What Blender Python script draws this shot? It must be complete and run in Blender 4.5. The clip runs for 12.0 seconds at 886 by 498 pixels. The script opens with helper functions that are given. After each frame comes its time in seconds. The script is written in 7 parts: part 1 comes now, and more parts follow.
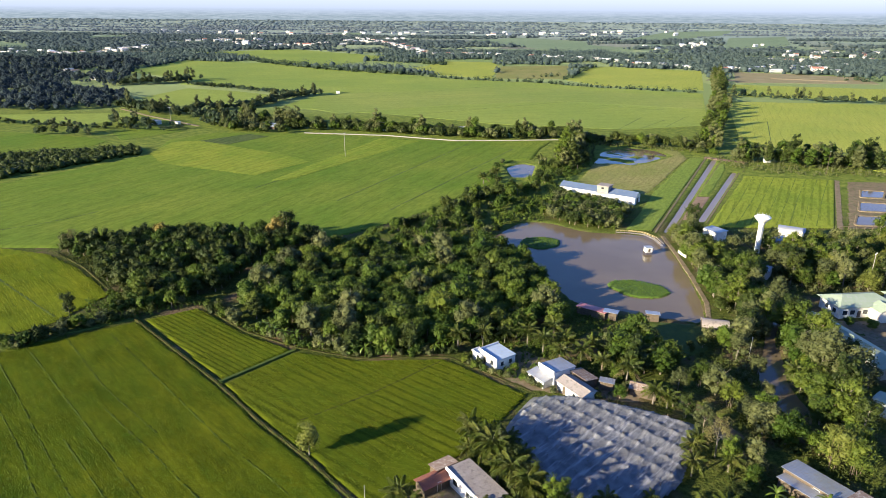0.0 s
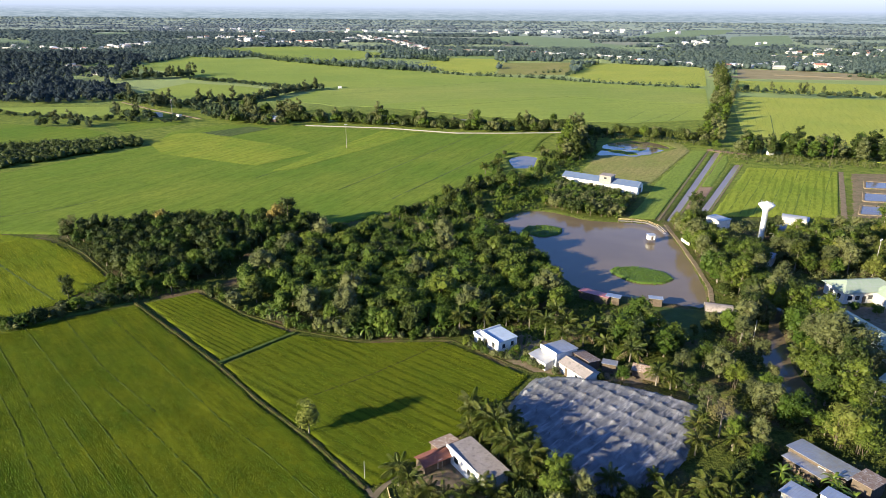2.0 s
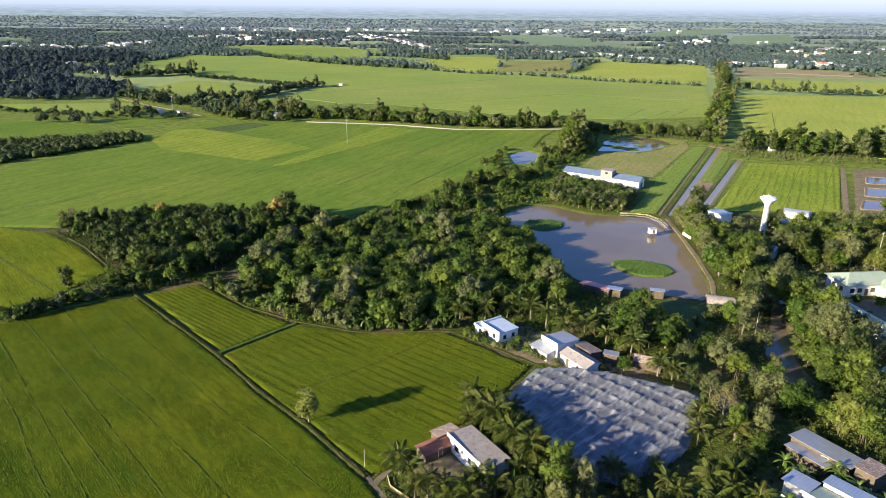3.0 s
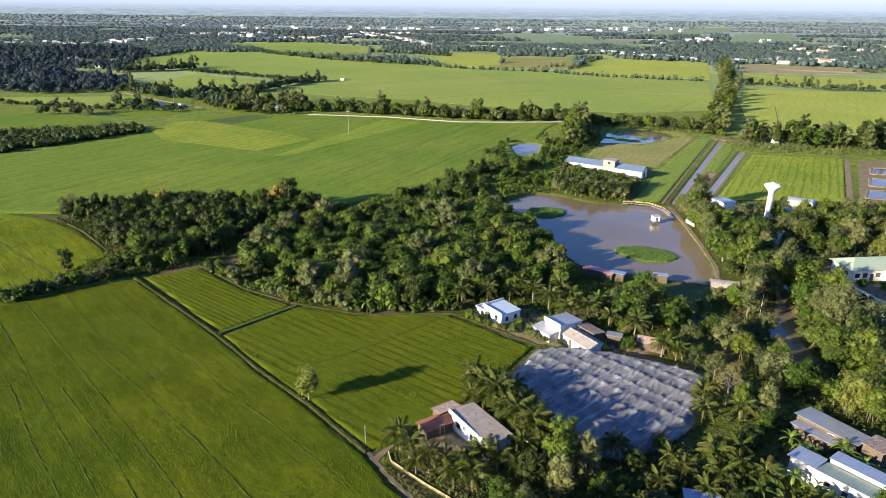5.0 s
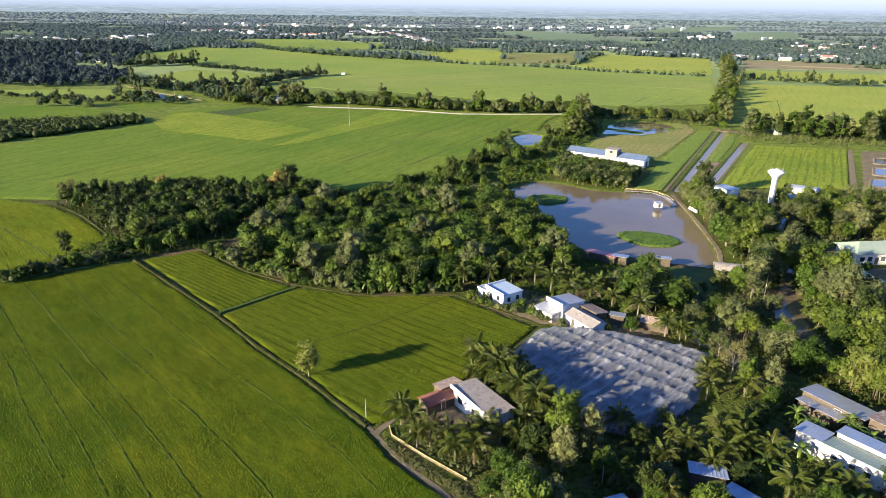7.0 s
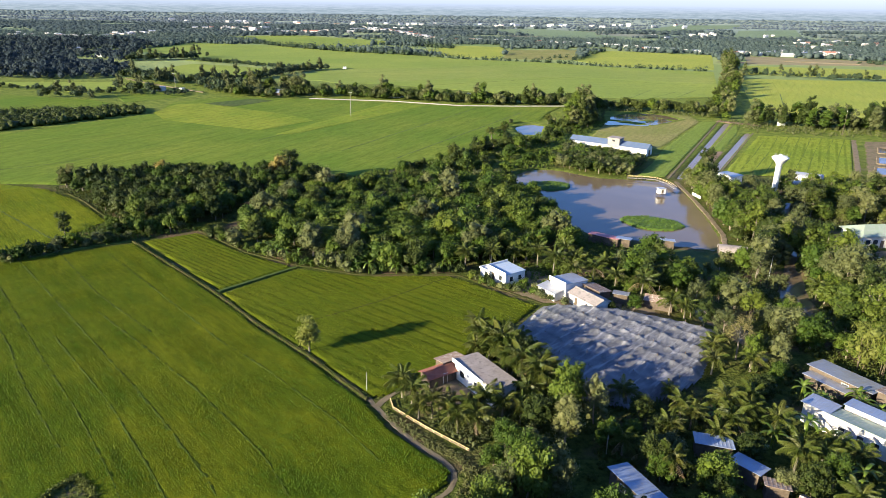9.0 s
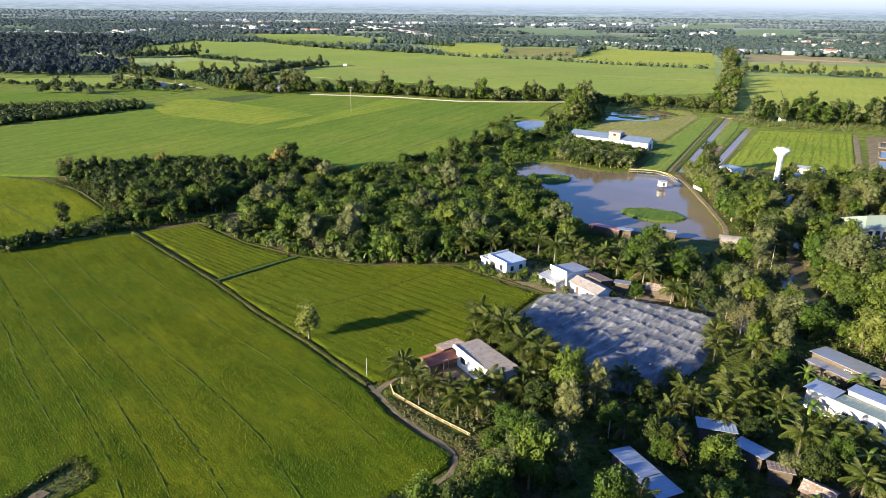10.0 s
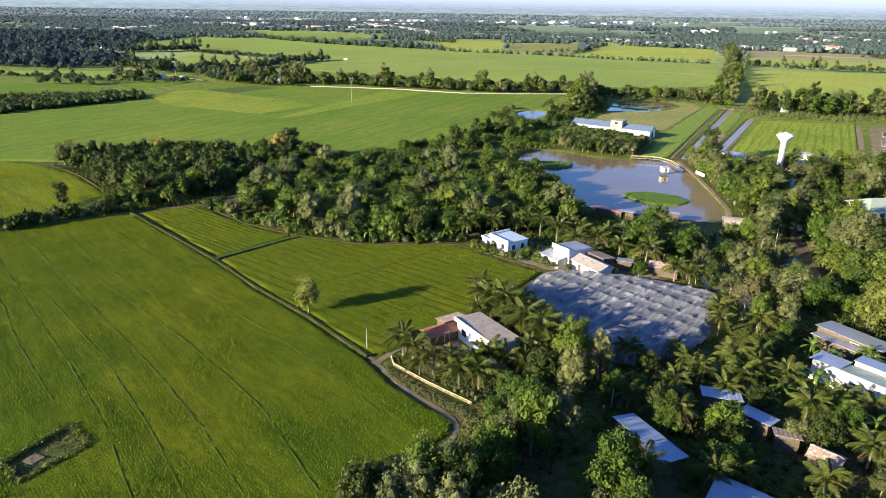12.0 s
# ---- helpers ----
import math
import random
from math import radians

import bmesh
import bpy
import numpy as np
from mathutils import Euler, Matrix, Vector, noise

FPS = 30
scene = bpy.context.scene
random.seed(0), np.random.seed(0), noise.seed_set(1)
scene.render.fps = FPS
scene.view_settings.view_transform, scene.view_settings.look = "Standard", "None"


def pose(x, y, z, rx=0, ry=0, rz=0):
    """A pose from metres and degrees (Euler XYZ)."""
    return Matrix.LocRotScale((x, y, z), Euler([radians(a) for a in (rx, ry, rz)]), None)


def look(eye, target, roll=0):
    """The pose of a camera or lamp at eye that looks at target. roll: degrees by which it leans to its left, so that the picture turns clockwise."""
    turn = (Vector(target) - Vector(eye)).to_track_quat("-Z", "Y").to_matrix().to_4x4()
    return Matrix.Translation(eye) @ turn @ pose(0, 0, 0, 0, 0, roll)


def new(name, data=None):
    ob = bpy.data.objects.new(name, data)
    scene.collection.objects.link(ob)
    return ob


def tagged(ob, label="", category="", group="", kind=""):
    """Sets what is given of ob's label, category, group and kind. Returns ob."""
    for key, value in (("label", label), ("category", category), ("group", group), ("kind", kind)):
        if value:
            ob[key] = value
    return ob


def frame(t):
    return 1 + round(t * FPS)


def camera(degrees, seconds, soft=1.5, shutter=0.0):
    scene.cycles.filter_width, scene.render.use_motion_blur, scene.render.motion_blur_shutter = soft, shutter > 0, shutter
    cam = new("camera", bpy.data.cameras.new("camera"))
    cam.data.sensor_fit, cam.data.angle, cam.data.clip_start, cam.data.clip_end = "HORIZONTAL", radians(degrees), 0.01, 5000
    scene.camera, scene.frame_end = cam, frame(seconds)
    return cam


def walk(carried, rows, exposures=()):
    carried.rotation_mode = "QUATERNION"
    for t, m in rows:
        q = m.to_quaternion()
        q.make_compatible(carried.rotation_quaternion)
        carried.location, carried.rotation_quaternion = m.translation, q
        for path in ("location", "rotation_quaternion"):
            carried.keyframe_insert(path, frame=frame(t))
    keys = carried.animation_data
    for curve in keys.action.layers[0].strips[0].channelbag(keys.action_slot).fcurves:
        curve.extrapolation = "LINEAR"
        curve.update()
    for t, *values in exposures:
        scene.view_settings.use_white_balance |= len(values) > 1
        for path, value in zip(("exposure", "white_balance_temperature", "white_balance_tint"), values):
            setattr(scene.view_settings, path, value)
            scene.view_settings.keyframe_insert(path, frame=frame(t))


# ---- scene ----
cam = camera(69.0, 12.0, soft=0.85)
PATH = [
    (0, (-0.066, 0.946, 77.979), (-0.0593, 2.8209, 77.2831), 0.44),
    (0.5, (-0.025, 0.871, 76.873), (-0.0203, 2.7465, 76.1772), 0.46),
    (1, (0.005, 0.798, 75.777), (0.0086, 2.6728, 75.0804), 0.48),
    (1.5, (0.026, 0.725, 74.686), (0.0283, 2.5999, 73.9896), 0.49),
    (2, (0.038, 0.653, 73.599), (0.0395, 2.5274, 72.9018), 0.51),
    (2.5, (0.042, 0.581, 72.512), (0.0429, 2.4551, 71.8144), 0.53),
    (3, (0.040, 0.509, 71.423), (0.0394, 2.3828, 70.7252), 0.55),
    (5, (-0.024, 0.216, 67.013), (-0.0288, 2.0894, 66.3140), 0.63),
    (5.5, (-0.050, 0.140, 65.891), (-0.0556, 2.0139, 65.1915), 0.64),
    (6, (-0.079, 0.064, 64.759), (-0.0847, 1.9370, 64.0596), 0.66),
    (6.5, (-0.109, -0.015, 63.618), (-0.1154, 1.8587, 62.9182), 0.68),
    (7, (-0.140, -0.094, 62.468), (-0.1470, 1.7786, 61.7674), 0.70),
    (9, (-0.256, -0.436, 57.786), (-0.2661, 1.4363, 57.0833), 0.78),
    (9.5, (-0.280, -0.528, 56.601), (-0.2903, 1.3442, 55.8980), 0.79),
    (10, (-0.300, -0.623, 55.414), (-0.3107, 1.2490, 54.7103), 0.81),
    (10.5, (-0.315, -0.722, 54.226), (-0.3266, 1.1506, 53.5226), 0.83),
    (11, (-0.326, -0.823, 53.042), (-0.3371, 1.0486, 52.3373), 0.85),
    (11.5, (-0.330, -0.929, 51.862), (-0.3416, 0.9430, 51.1573), 0.87),
    (12, (-0.327, -1.038, 50.691), (-0.3393, 0.8334, 49.9858), 0.89),
]
walk(cam, [(t, look(eye, target, roll)) for t, eye, target, roll in PATH], [(0.0, 1.62), (6.0, 1.68), (12.0, 1.76)])


# ---- sun, sky, exposure
SUN_ELEV, SUN_TURN = 16.0, 240.0
sun = new("sun", bpy.data.lights.new("sun", "SUN"))
sun.data.energy, sun.data.angle, sun.data.color = 5.0, radians(0.6), (1.0, 0.85, 0.60)
_s = Vector((math.sin(radians(SUN_TURN)) * math.cos(radians(SUN_ELEV)), math.cos(radians(SUN_TURN)) * math.cos(radians(SUN_ELEV)), math.sin(radians(SUN_ELEV))))
sun.matrix_world = look(_s * 300, (0, 0, 0))
world = bpy.data.worlds.new("sky")
scene.world = world
world.use_nodes = True
_n, _l = world.node_tree.nodes, world.node_tree.links
_sky = _n.new("ShaderNodeTexSky")
_sky.sky_type, _sky.sun_disc = "NISHITA", False
_sky.sun_elevation, _sky.sun_rotation = radians(SUN_ELEV), radians(SUN_TURN)
_sky.air_density, _sky.dust_density, _sky.ozone_density = 1.0, 0.4, 4.0
_tint = _n.new("ShaderNodeMix")
_tint.data_type, _tint.blend_type = "RGBA", "MULTIPLY"
_tint.inputs[0].default_value, _tint.inputs[7].default_value = 1.0, (0.83, 0.94, 1.31, 1)
_l.new(_sky.outputs[0], _tint.inputs[6])
_l.new(_tint.outputs[2], _n["Background"].inputs[0])
_n["Background"].inputs[1].default_value = 0.068
scene.view_settings.use_white_balance = True
scene.view_settings.white_balance_temperature = 6350

rng = np.random.default_rng(7)


# ---- materials
class Nodes:
    def __init__(self, name):
        self.m = bpy.data.materials.new(name)
        self.m.use_nodes = True
        self.t = self.m.node_tree
        self.n, self.l = self.t.nodes, self.t.links
        self.b = self.n["Principled BSDF"]
        self.out = self.n["Material Output"]
        self.pos = self.n.new("ShaderNodeNewGeometry")

    def put(self, sock, v):
        if isinstance(v, bpy.types.NodeSocket):
            self.l.new(v, sock)
        elif isinstance(v, tuple) and len(v) == 3 and sock.type == "RGBA":
            sock.default_value = (*v, 1)
        else:
            sock.default_value = v

    def noise(self, scale, detail=3.0, vec=None, rough=0.55):
        n = self.n.new("ShaderNodeTexNoise")
        n.inputs["Scale"].default_value, n.inputs["Detail"].default_value, n.inputs["Roughness"].default_value = scale, detail, rough
        self.l.new(vec or self.pos.outputs["Position"], n.inputs["Vector"])
        return n.outputs["Fac"]

    def ramp(self, fac, lo, hi, a=0.0, b=1.0):
        n = self.n.new("ShaderNodeMapRange")
        self.put(n.inputs["Value"], fac)
        n.inputs["From Min"].default_value, n.inputs["From Max"].default_value = lo, hi
        n.inputs["To Min"].default_value, n.inputs["To Max"].default_value = a, b
        return n.outputs[0]

    def math(self, op, a, b=0.5):
        n = self.n.new("ShaderNodeMath")
        n.operation = op
        self.put(n.inputs[0], a), self.put(n.inputs[1], b)
        return n.outputs[0]

    def mix(self, fac, a, b, kind="MIX"):
        n = self.n.new("ShaderNodeMix")
        n.data_type, n.blend_type = "RGBA", kind
        self.put(n.inputs[0], fac), self.put(n.inputs[6], a), self.put(n.inputs[7], b)
        return n.outputs[2]

    def bump(self, height, strength, dist=0.1):
        n = self.n.new("ShaderNodeBump")
        n.inputs["Strength"].default_value, n.inputs["Distance"].default_value = strength, dist
        self.l.new(height, n.inputs["Height"])
        self.l.new(n.outputs[0], self.b.inputs["Normal"])
        return n.outputs[0]

    def turned(self, degrees, stretch=(1, 1, 1)):
        n = self.n.new("ShaderNodeMapping")
        n.inputs["Rotation"].default_value = (0, 0, radians(-degrees))
        m = self.n.new("ShaderNodeMapping")
        m.inputs["Scale"].default_value = stretch
        self.l.new(self.pos.outputs["Position"], n.inputs["Vector"])
        self.l.new(n.outputs[0], m.inputs["Vector"])
        return m.outputs[0]

    def done(self, colour, rough=0.8, spec=0.3, metal=0.0):
        self.put(self.b.inputs["Base Color"], colour)
        self.put(self.b.inputs["Roughness"], rough)
        self.put(self.b.inputs["Specular IOR Level"], spec)
        self.put(self.b.inputs["Metallic"], metal)
        return self.m


def surface(name, c1, c2, scale=0.5, fine=6.0, rough=0.8, spec=0.3, metal=0.0, bump=0.3, vary=0.0, stain=None):
    k = Nodes(name)
    big, small = k.noise(scale), k.noise(fine)
    f = k.ramp(k.math("ADD", k.math("MULTIPLY", big, 0.6), k.math("MULTIPLY", small, 0.4)), 0.35, 0.65)
    c = k.mix(f, c1, c2)
    if stain:
        c = k.mix(k.ramp(k.noise(scale * 2.7, 5), 0.52, 0.68), c, stain)
    if vary:
        o = k.n.new("ShaderNodeObjectInfo")
        h = k.n.new("ShaderNodeHueSaturation")
        k.l.new(k.ramp(o.outputs["Random"], 0, 1, 1 - vary, 1 + vary), h.inputs["Value"])
        k.l.new(c, h.inputs["Color"])
        c = h.outputs[0]
    if bump:
        k.bump(small, bump, 0.05)
    return k.done(c, rough, spec, metal)


def leafage(name, c1, c2, c3, vary=0.3, lets=0.3, rough=0.55, spec=0.18, stand=0.35):
    """Leaves: colour changes from leaf to leaf and from tree to tree, and some light goes through."""
    k = Nodes(name)
    c = k.mix(k.ramp(k.pos.outputs["Random Per Island"], 0, 1), c1, c2)
    c = k.mix(k.ramp(k.noise(stand, 3), 0.45, 0.7), c, c3)
    o = k.n.new("ShaderNodeObjectInfo")
    h = k.n.new("ShaderNodeHueSaturation")
    k.l.new(k.ramp(o.outputs["Random"], 0, 1, 1 - vary, 1 + vary), h.inputs["Value"])
    k.l.new(k.ramp(o.outputs["Random"], 0, 1, 0.515, 0.485), h.inputs["Hue"])
    k.l.new(c, h.inputs["Color"])
    c = h.outputs[0]
    k.done(c, rough, spec)
    t = k.n.new("ShaderNodeBsdfTranslucent")
    k.l.new(c, t.inputs[0])
    m = k.n.new("ShaderNodeMixShader")
    m.inputs[0].default_value = lets
    k.l.new(k.b.outputs[0], m.inputs[1]), k.l.new(t.outputs[0], m.inputs[2])
    k.l.new(m.outputs[0], k.out.inputs[0])
    return k.m


def crop(name, green, yellow, turn=-37.0, row=2.2, rows=0.5, track=0.0, patch=0.02, mixed=0.5, even=False):
    """A crop in the ground: sown rows, wheel tracks, ripe patches, tufts."""
    k = Nodes(name)
    v = k.turned(turn)
    w = k.n.new("ShaderNodeTexWave")
    w.bands_direction = "Y"
    w.inputs["Scale"].default_value, w.inputs["Distortion"].default_value = 0.314 / row, 0.3 if even else 0.9
    w.inputs["Detail"].default_value, w.inputs["Detail Scale"].default_value = 2.0, 1.4
    k.l.new(v, w.inputs["Vector"])
    patches = k.ramp(k.math("ADD", k.math("MULTIPLY", k.noise(patch, 3), 0.7), k.math("MULTIPLY", k.noise(patch * 9, 3, k.turned(turn, (0.25, 1, 1))), 0.3)), 0.36, 0.64, 0.0, 1.0)
    c = k.mix(k.math("MULTIPLY", patches, mixed * 2), green, yellow)
    tuft = k.math("ADD", k.math("MULTIPLY", k.noise(4.0, 3), 0.55), k.math("MULTIPLY", k.noise(0.8, 3, k.turned(turn, (0.4, 1, 1))), 0.45))
    c = k.mix(k.ramp(tuft, 0.38, 0.58, 0.6, 0.0), c, tuple(x * 0.45 for x in green))
    dark = tuple(x * 0.35 for x in green)
    gap = k.math("MULTIPLY", k.ramp(w.outputs["Fac"], 0.40, 0.08, 0, rows), k.ramp(k.noise(0.06, 2), 0.38, 0.55, 0.6 if even else 0.0))
    c = k.mix(gap, c, dark)
    if track:
        u = k.turned(turn + 8)
        x = k.n.new("ShaderNodeTexWave")
        x.bands_direction = "Y"
        x.inputs["Scale"].default_value, x.inputs["Distortion"].default_value = 0.314 / 5.5, 2.2
        x.inputs["Detail Scale"].default_value, x.inputs["Detail"].default_value = 0.8, 3.0
        k.l.new(u, x.inputs["Vector"])
        c = k.mix(k.math("MULTIPLY", k.ramp(x.outputs["Fac"], 0.014, 0.003, 0, track), k.ramp(k.noise(0.05, 2), 0.42, 0.52)), c, dark)
    k.bump(tuft, 0.7, 0.3)
    return k.done(c, 0.85, 0.04)


M_GROUND = None


def ground_material():
    """Grass, weeds and bare earth; far out a patchwork of plots, hazed in the colour."""
    k = Nodes("weedy_ground")
    grass = k.mix(k.ramp(k.noise(0.9, 6, rough=0.7), 0.38, 0.62), (0.034, 0.050, 0.010), (0.095, 0.112, 0.024))
    near = k.mix(k.ramp(k.noise(0.09, 4), 0.50, 0.66), grass, (0.12, 0.088, 0.052))
    lush = k.mix(k.ramp(k.noise(0.25, 6, rough=0.7), 0.36, 0.66), (0.075, 0.115, 0.02), (0.20, 0.235, 0.045))
    vo = k.n.new("ShaderNodeTexVoronoi")
    vo.inputs["Scale"].default_value = 0.004
    k.l.new(k.turned(-30, (1.0, 0.45, 1)), vo.inputs["Vector"])
    sep = k.n.new("ShaderNodeSeparateColor")
    k.l.new(vo.outputs["Color"], sep.inputs[0])
    plots = k.mix(sep.outputs[0], (0.17, 0.235, 0.085), (0.27, 0.32, 0.125))
    plots = k.mix(k.ramp(sep.outputs[1], 0.72, 0.78), plots, (0.17, 0.15, 0.10))
    xyz = k.n.new("ShaderNodeSeparateXYZ")
    k.l.new(k.pos.outputs["Position"], xyz.inputs[0])
    # Air haze painted into the plots' colour, full from 2200 m out.
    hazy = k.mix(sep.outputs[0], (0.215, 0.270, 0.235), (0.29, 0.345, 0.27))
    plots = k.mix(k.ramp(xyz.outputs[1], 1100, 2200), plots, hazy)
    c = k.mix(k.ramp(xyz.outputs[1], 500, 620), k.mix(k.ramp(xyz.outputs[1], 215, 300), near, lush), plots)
    k.bump(k.noise(1.5, 5), 0.9, 0.5)
    return k.done(c, 0.9, 0.05)


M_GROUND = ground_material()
M_TRACK = surface("wet_wheel_track", (0.036, 0.056, 0.006), (0.060, 0.082, 0.009), 0.5, 5, 0.9, 0.1, bump=0.5)
M_RICE_NEAR = crop("ripening_rice", (0.066, 0.106, 0.006), (0.124, 0.138, 0.007), -46, 1.2, 0.18, 0.0, 0.035, 0.6)
M_RICE_HEDGED = crop("hedged_rice", (0.115, 0.165, 0.010), (0.205, 0.225, 0.014), -48, 3.0, 0.2, 0.5, 0.03, 0.5)
M_RICE_ROWS = crop("rowed_rice", (0.076, 0.112, 0.007), (0.136, 0.146, 0.009), -37, 2.3, 0.62, 0.0, 0.03, 0.4)
M_RICE_DRILLED = crop("drilled_rice", (0.086, 0.126, 0.008), (0.150, 0.160, 0.010), -37, 1.35, 0.85, 0.0, 0.03, 0.4, True)
M_RICE_MID = crop("green_rice", (0.110, 0.186, 0.023), (0.186, 0.230, 0.034), 62, 9.0, 0.2, 0.5, 0.014, 0.5)
M_RICE_YELLOW = crop("yellow_rice", (0.28, 0.335, 0.060), (0.37, 0.385, 0.072), 60, 7.0, 0.1, 0.5, 0.012, 0.5)
# Next three crops: air haze is put into the colour as a paler base.
M_RICE_FAR = crop("hazed_far_rice", (0.205, 0.28, 0.058), (0.29, 0.342, 0.070), 12, 14.0, 0.12, 0.4, 0.006, 0.5)
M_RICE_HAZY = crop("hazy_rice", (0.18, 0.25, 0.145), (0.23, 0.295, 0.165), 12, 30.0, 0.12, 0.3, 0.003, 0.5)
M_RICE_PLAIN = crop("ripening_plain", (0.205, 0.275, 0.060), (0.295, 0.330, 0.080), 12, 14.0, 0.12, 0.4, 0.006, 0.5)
M_RICE_YOUNG = crop("young_rice", (0.175, 0.245, 0.028), (0.275, 0.315, 0.040), 61, 3.2, 0.45, 0.25, 0.02, 0.5)
M_GRASS = crop("grass_strip", (0.155, 0.225, 0.040), (0.21, 0.27, 0.055), 62, 2.2, 0.15, 0.0, 0.03, 0.4)
M_GREENS = crop("vegetable_rows", (0.075, 0.115, 0.035), (0.125, 0.150, 0.055), -40, 3.0, 0.5, 0.0, 0.05, 0.4)
M_RICE_STRIP = crop("ripening_strip", (0.16, 0.235, 0.028), (0.27, 0.295, 0.04), 62, 6.0, 0.2, 0.3, 0.02, 0.5)
M_STUBBLE = crop("stubble", (0.20, 0.225, 0.060), (0.29, 0.265, 0.10), 62, 3.0, 0.15, 0.0, 0.03, 0.6)
M_PLOUGH = surface("ploughed_soil", (0.17, 0.12, 0.085), (0.27, 0.19, 0.14), 0.2, 2.5, 0.95, 0.1, bump=0.8)
M_FALLOW = surface("fallow_soil", (0.20, 0.175, 0.085), (0.28, 0.235, 0.13), 0.05, 0.8, 0.95, 0.1, bump=0.3)
M_EARTH = surface("bare_earth", (0.14, 0.105, 0.065), (0.24, 0.19, 0.13), 0.4, 5, 0.95, 0.15, bump=0.7, stain=(0.10, 0.11, 0.04))
M_BANK = surface("muddy_bank", (0.12, 0.092, 0.052), (0.21, 0.165, 0.10), 0.3, 4, 0.9, 0.2, bump=0.7, stain=(0.08, 0.11, 0.03))
M_WEED = surface("weeds", (0.035, 0.062, 0.010), (0.08, 0.11, 0.018), 0.35, 5, 0.75, 0.2, bump=0.8)
M_PIT = surface("weedy_mud", (0.040, 0.062, 0.012), (0.085, 0.098, 0.026), 0.5, 4, 0.9, 0.15, bump=0.8, stain=(0.11, 0.085, 0.055))
M_FURROW = surface("sowing_gap", (0.075, 0.115, 0.016), (0.11, 0.15, 0.024), 0.5, 4, 0.9, 0.1, bump=0.4)
M_DIKE = surface("grassy_dike", (0.030, 0.042, 0.008), (0.062, 0.058, 0.022), 0.5, 4, 0.95, 0.05, bump=0.8, stain=(0.085, 0.068, 0.038))
M_HYACINTH = leafage("water_hyacinth", (0.07, 0.13, 0.02), (0.13, 0.20, 0.03), (0.10, 0.17, 0.025), 0.1, 0.2)
M_CONCRETE = surface("concrete", (0.25, 0.23, 0.20), (0.36, 0.34, 0.30), 0.5, 5, 0.85, 0.3, bump=0.3, stain=(0.22, 0.20, 0.17))
M_PATH = surface("worn_path", (0.125, 0.10, 0.062), (0.20, 0.165, 0.11), 0.4, 5, 0.9, 0.2, bump=0.5, stain=(0.13, 0.12, 0.07))
M_WHITE = surface("white_paint", (0.66, 0.66, 0.64), (0.78, 0.78, 0.76), 0.6, 6, 0.6, 0.4, bump=0.1, stain=(0.62, 0.60, 0.55))
M_CREAM = surface("cream_paint", (0.58, 0.56, 0.50), (0.68, 0.66, 0.60), 0.6, 6, 0.65, 0.4, bump=0.1, stain=(0.55, 0.50, 0.42))
M_ROOFCEM = surface("cement_roof", (0.245, 0.215, 0.195), (0.33, 0.295, 0.27), 0.5, 5, 0.85, 0.3, bump=0.3, stain=(0.19, 0.17, 0.155))
M_BLUE = surface("blue_metal_roof", (0.24, 0.30, 0.41), (0.31, 0.37, 0.47), 0.5, 8, 0.5, 0.4, 0.1, bump=0.05, stain=(0.30, 0.32, 0.36))
M_PALE_BLUE = surface("pale_blue_roof", (0.34, 0.43, 0.54), (0.44, 0.52, 0.61), 0.5, 6, 0.5, 0.4, 0.1, bump=0.05, stain=(0.38, 0.42, 0.46))
M_SHED_BLUE = surface("curved_blue_roof", (0.085, 0.125, 0.205), (0.115, 0.16, 0.245), 0.3, 6, 0.6, 0.3, 0.0, bump=0.05, stain=(0.13, 0.16, 0.21))
M_ZINC = surface("zinc_roof", (0.33, 0.35, 0.39), (0.45, 0.47, 0.50), 0.5, 8, 0.4, 0.5, 0.4, bump=0.05, stain=(0.40, 0.38, 0.36))
M_GREEN = surface("green_metal_roof", (0.26, 0.33, 0.23), (0.33, 0.39, 0.29), 0.4, 8, 0.5, 0.4, 0.1, bump=0.05, stain=(0.34, 0.37, 0.32))
M_RUST = surface("rusty_roof", (0.21, 0.14, 0.10), (0.31, 0.24, 0.19), 0.9, 7, 0.8, 0.3, 0.1, bump=0.3, stain=(0.45, 0.42, 0.38))
M_RED = surface("red_tiles", (0.20, 0.075, 0.05), (0.29, 0.11, 0.07), 1.5, 9, 0.7, 0.3, bump=0.3, stain=(0.24, 0.12, 0.09))
M_FARRED = surface("far_red_roof", (0.40, 0.17, 0.12), (0.48, 0.23, 0.17), 0.2, 2, 0.7, 0.3, bump=0)
M_GLASS = surface("dark_window_glass", (0.02, 0.025, 0.03), (0.04, 0.045, 0.05), 1, 4, 0.08, 0.6, bump=0)
M_WOOD = surface("weathered_wood", (0.075, 0.058, 0.042), (0.135, 0.108, 0.080), 2, 14, 0.85, 0.2, bump=0.4)
M_BARK = surface("bark", (0.16, 0.13, 0.10), (0.28, 0.24, 0.19), 1.2, 9, 0.9, 0.2, bump=0.6)
M_PALE_BARK = surface("pale_bark", (0.13, 0.115, 0.09), (0.21, 0.185, 0.15), 1.2, 7, 0.85, 0.2, bump=0.4)
M_METAL = surface("galvanised_metal", (0.50, 0.50, 0.50), (0.62, 0.62, 0.62), 2, 9, 0.45, 0.5, 0.6, bump=0.05)
M_FENCE = surface("yellow_fence_paint", (0.55, 0.43, 0.20), (0.66, 0.54, 0.28), 1, 8, 0.7, 0.3, bump=0.1)

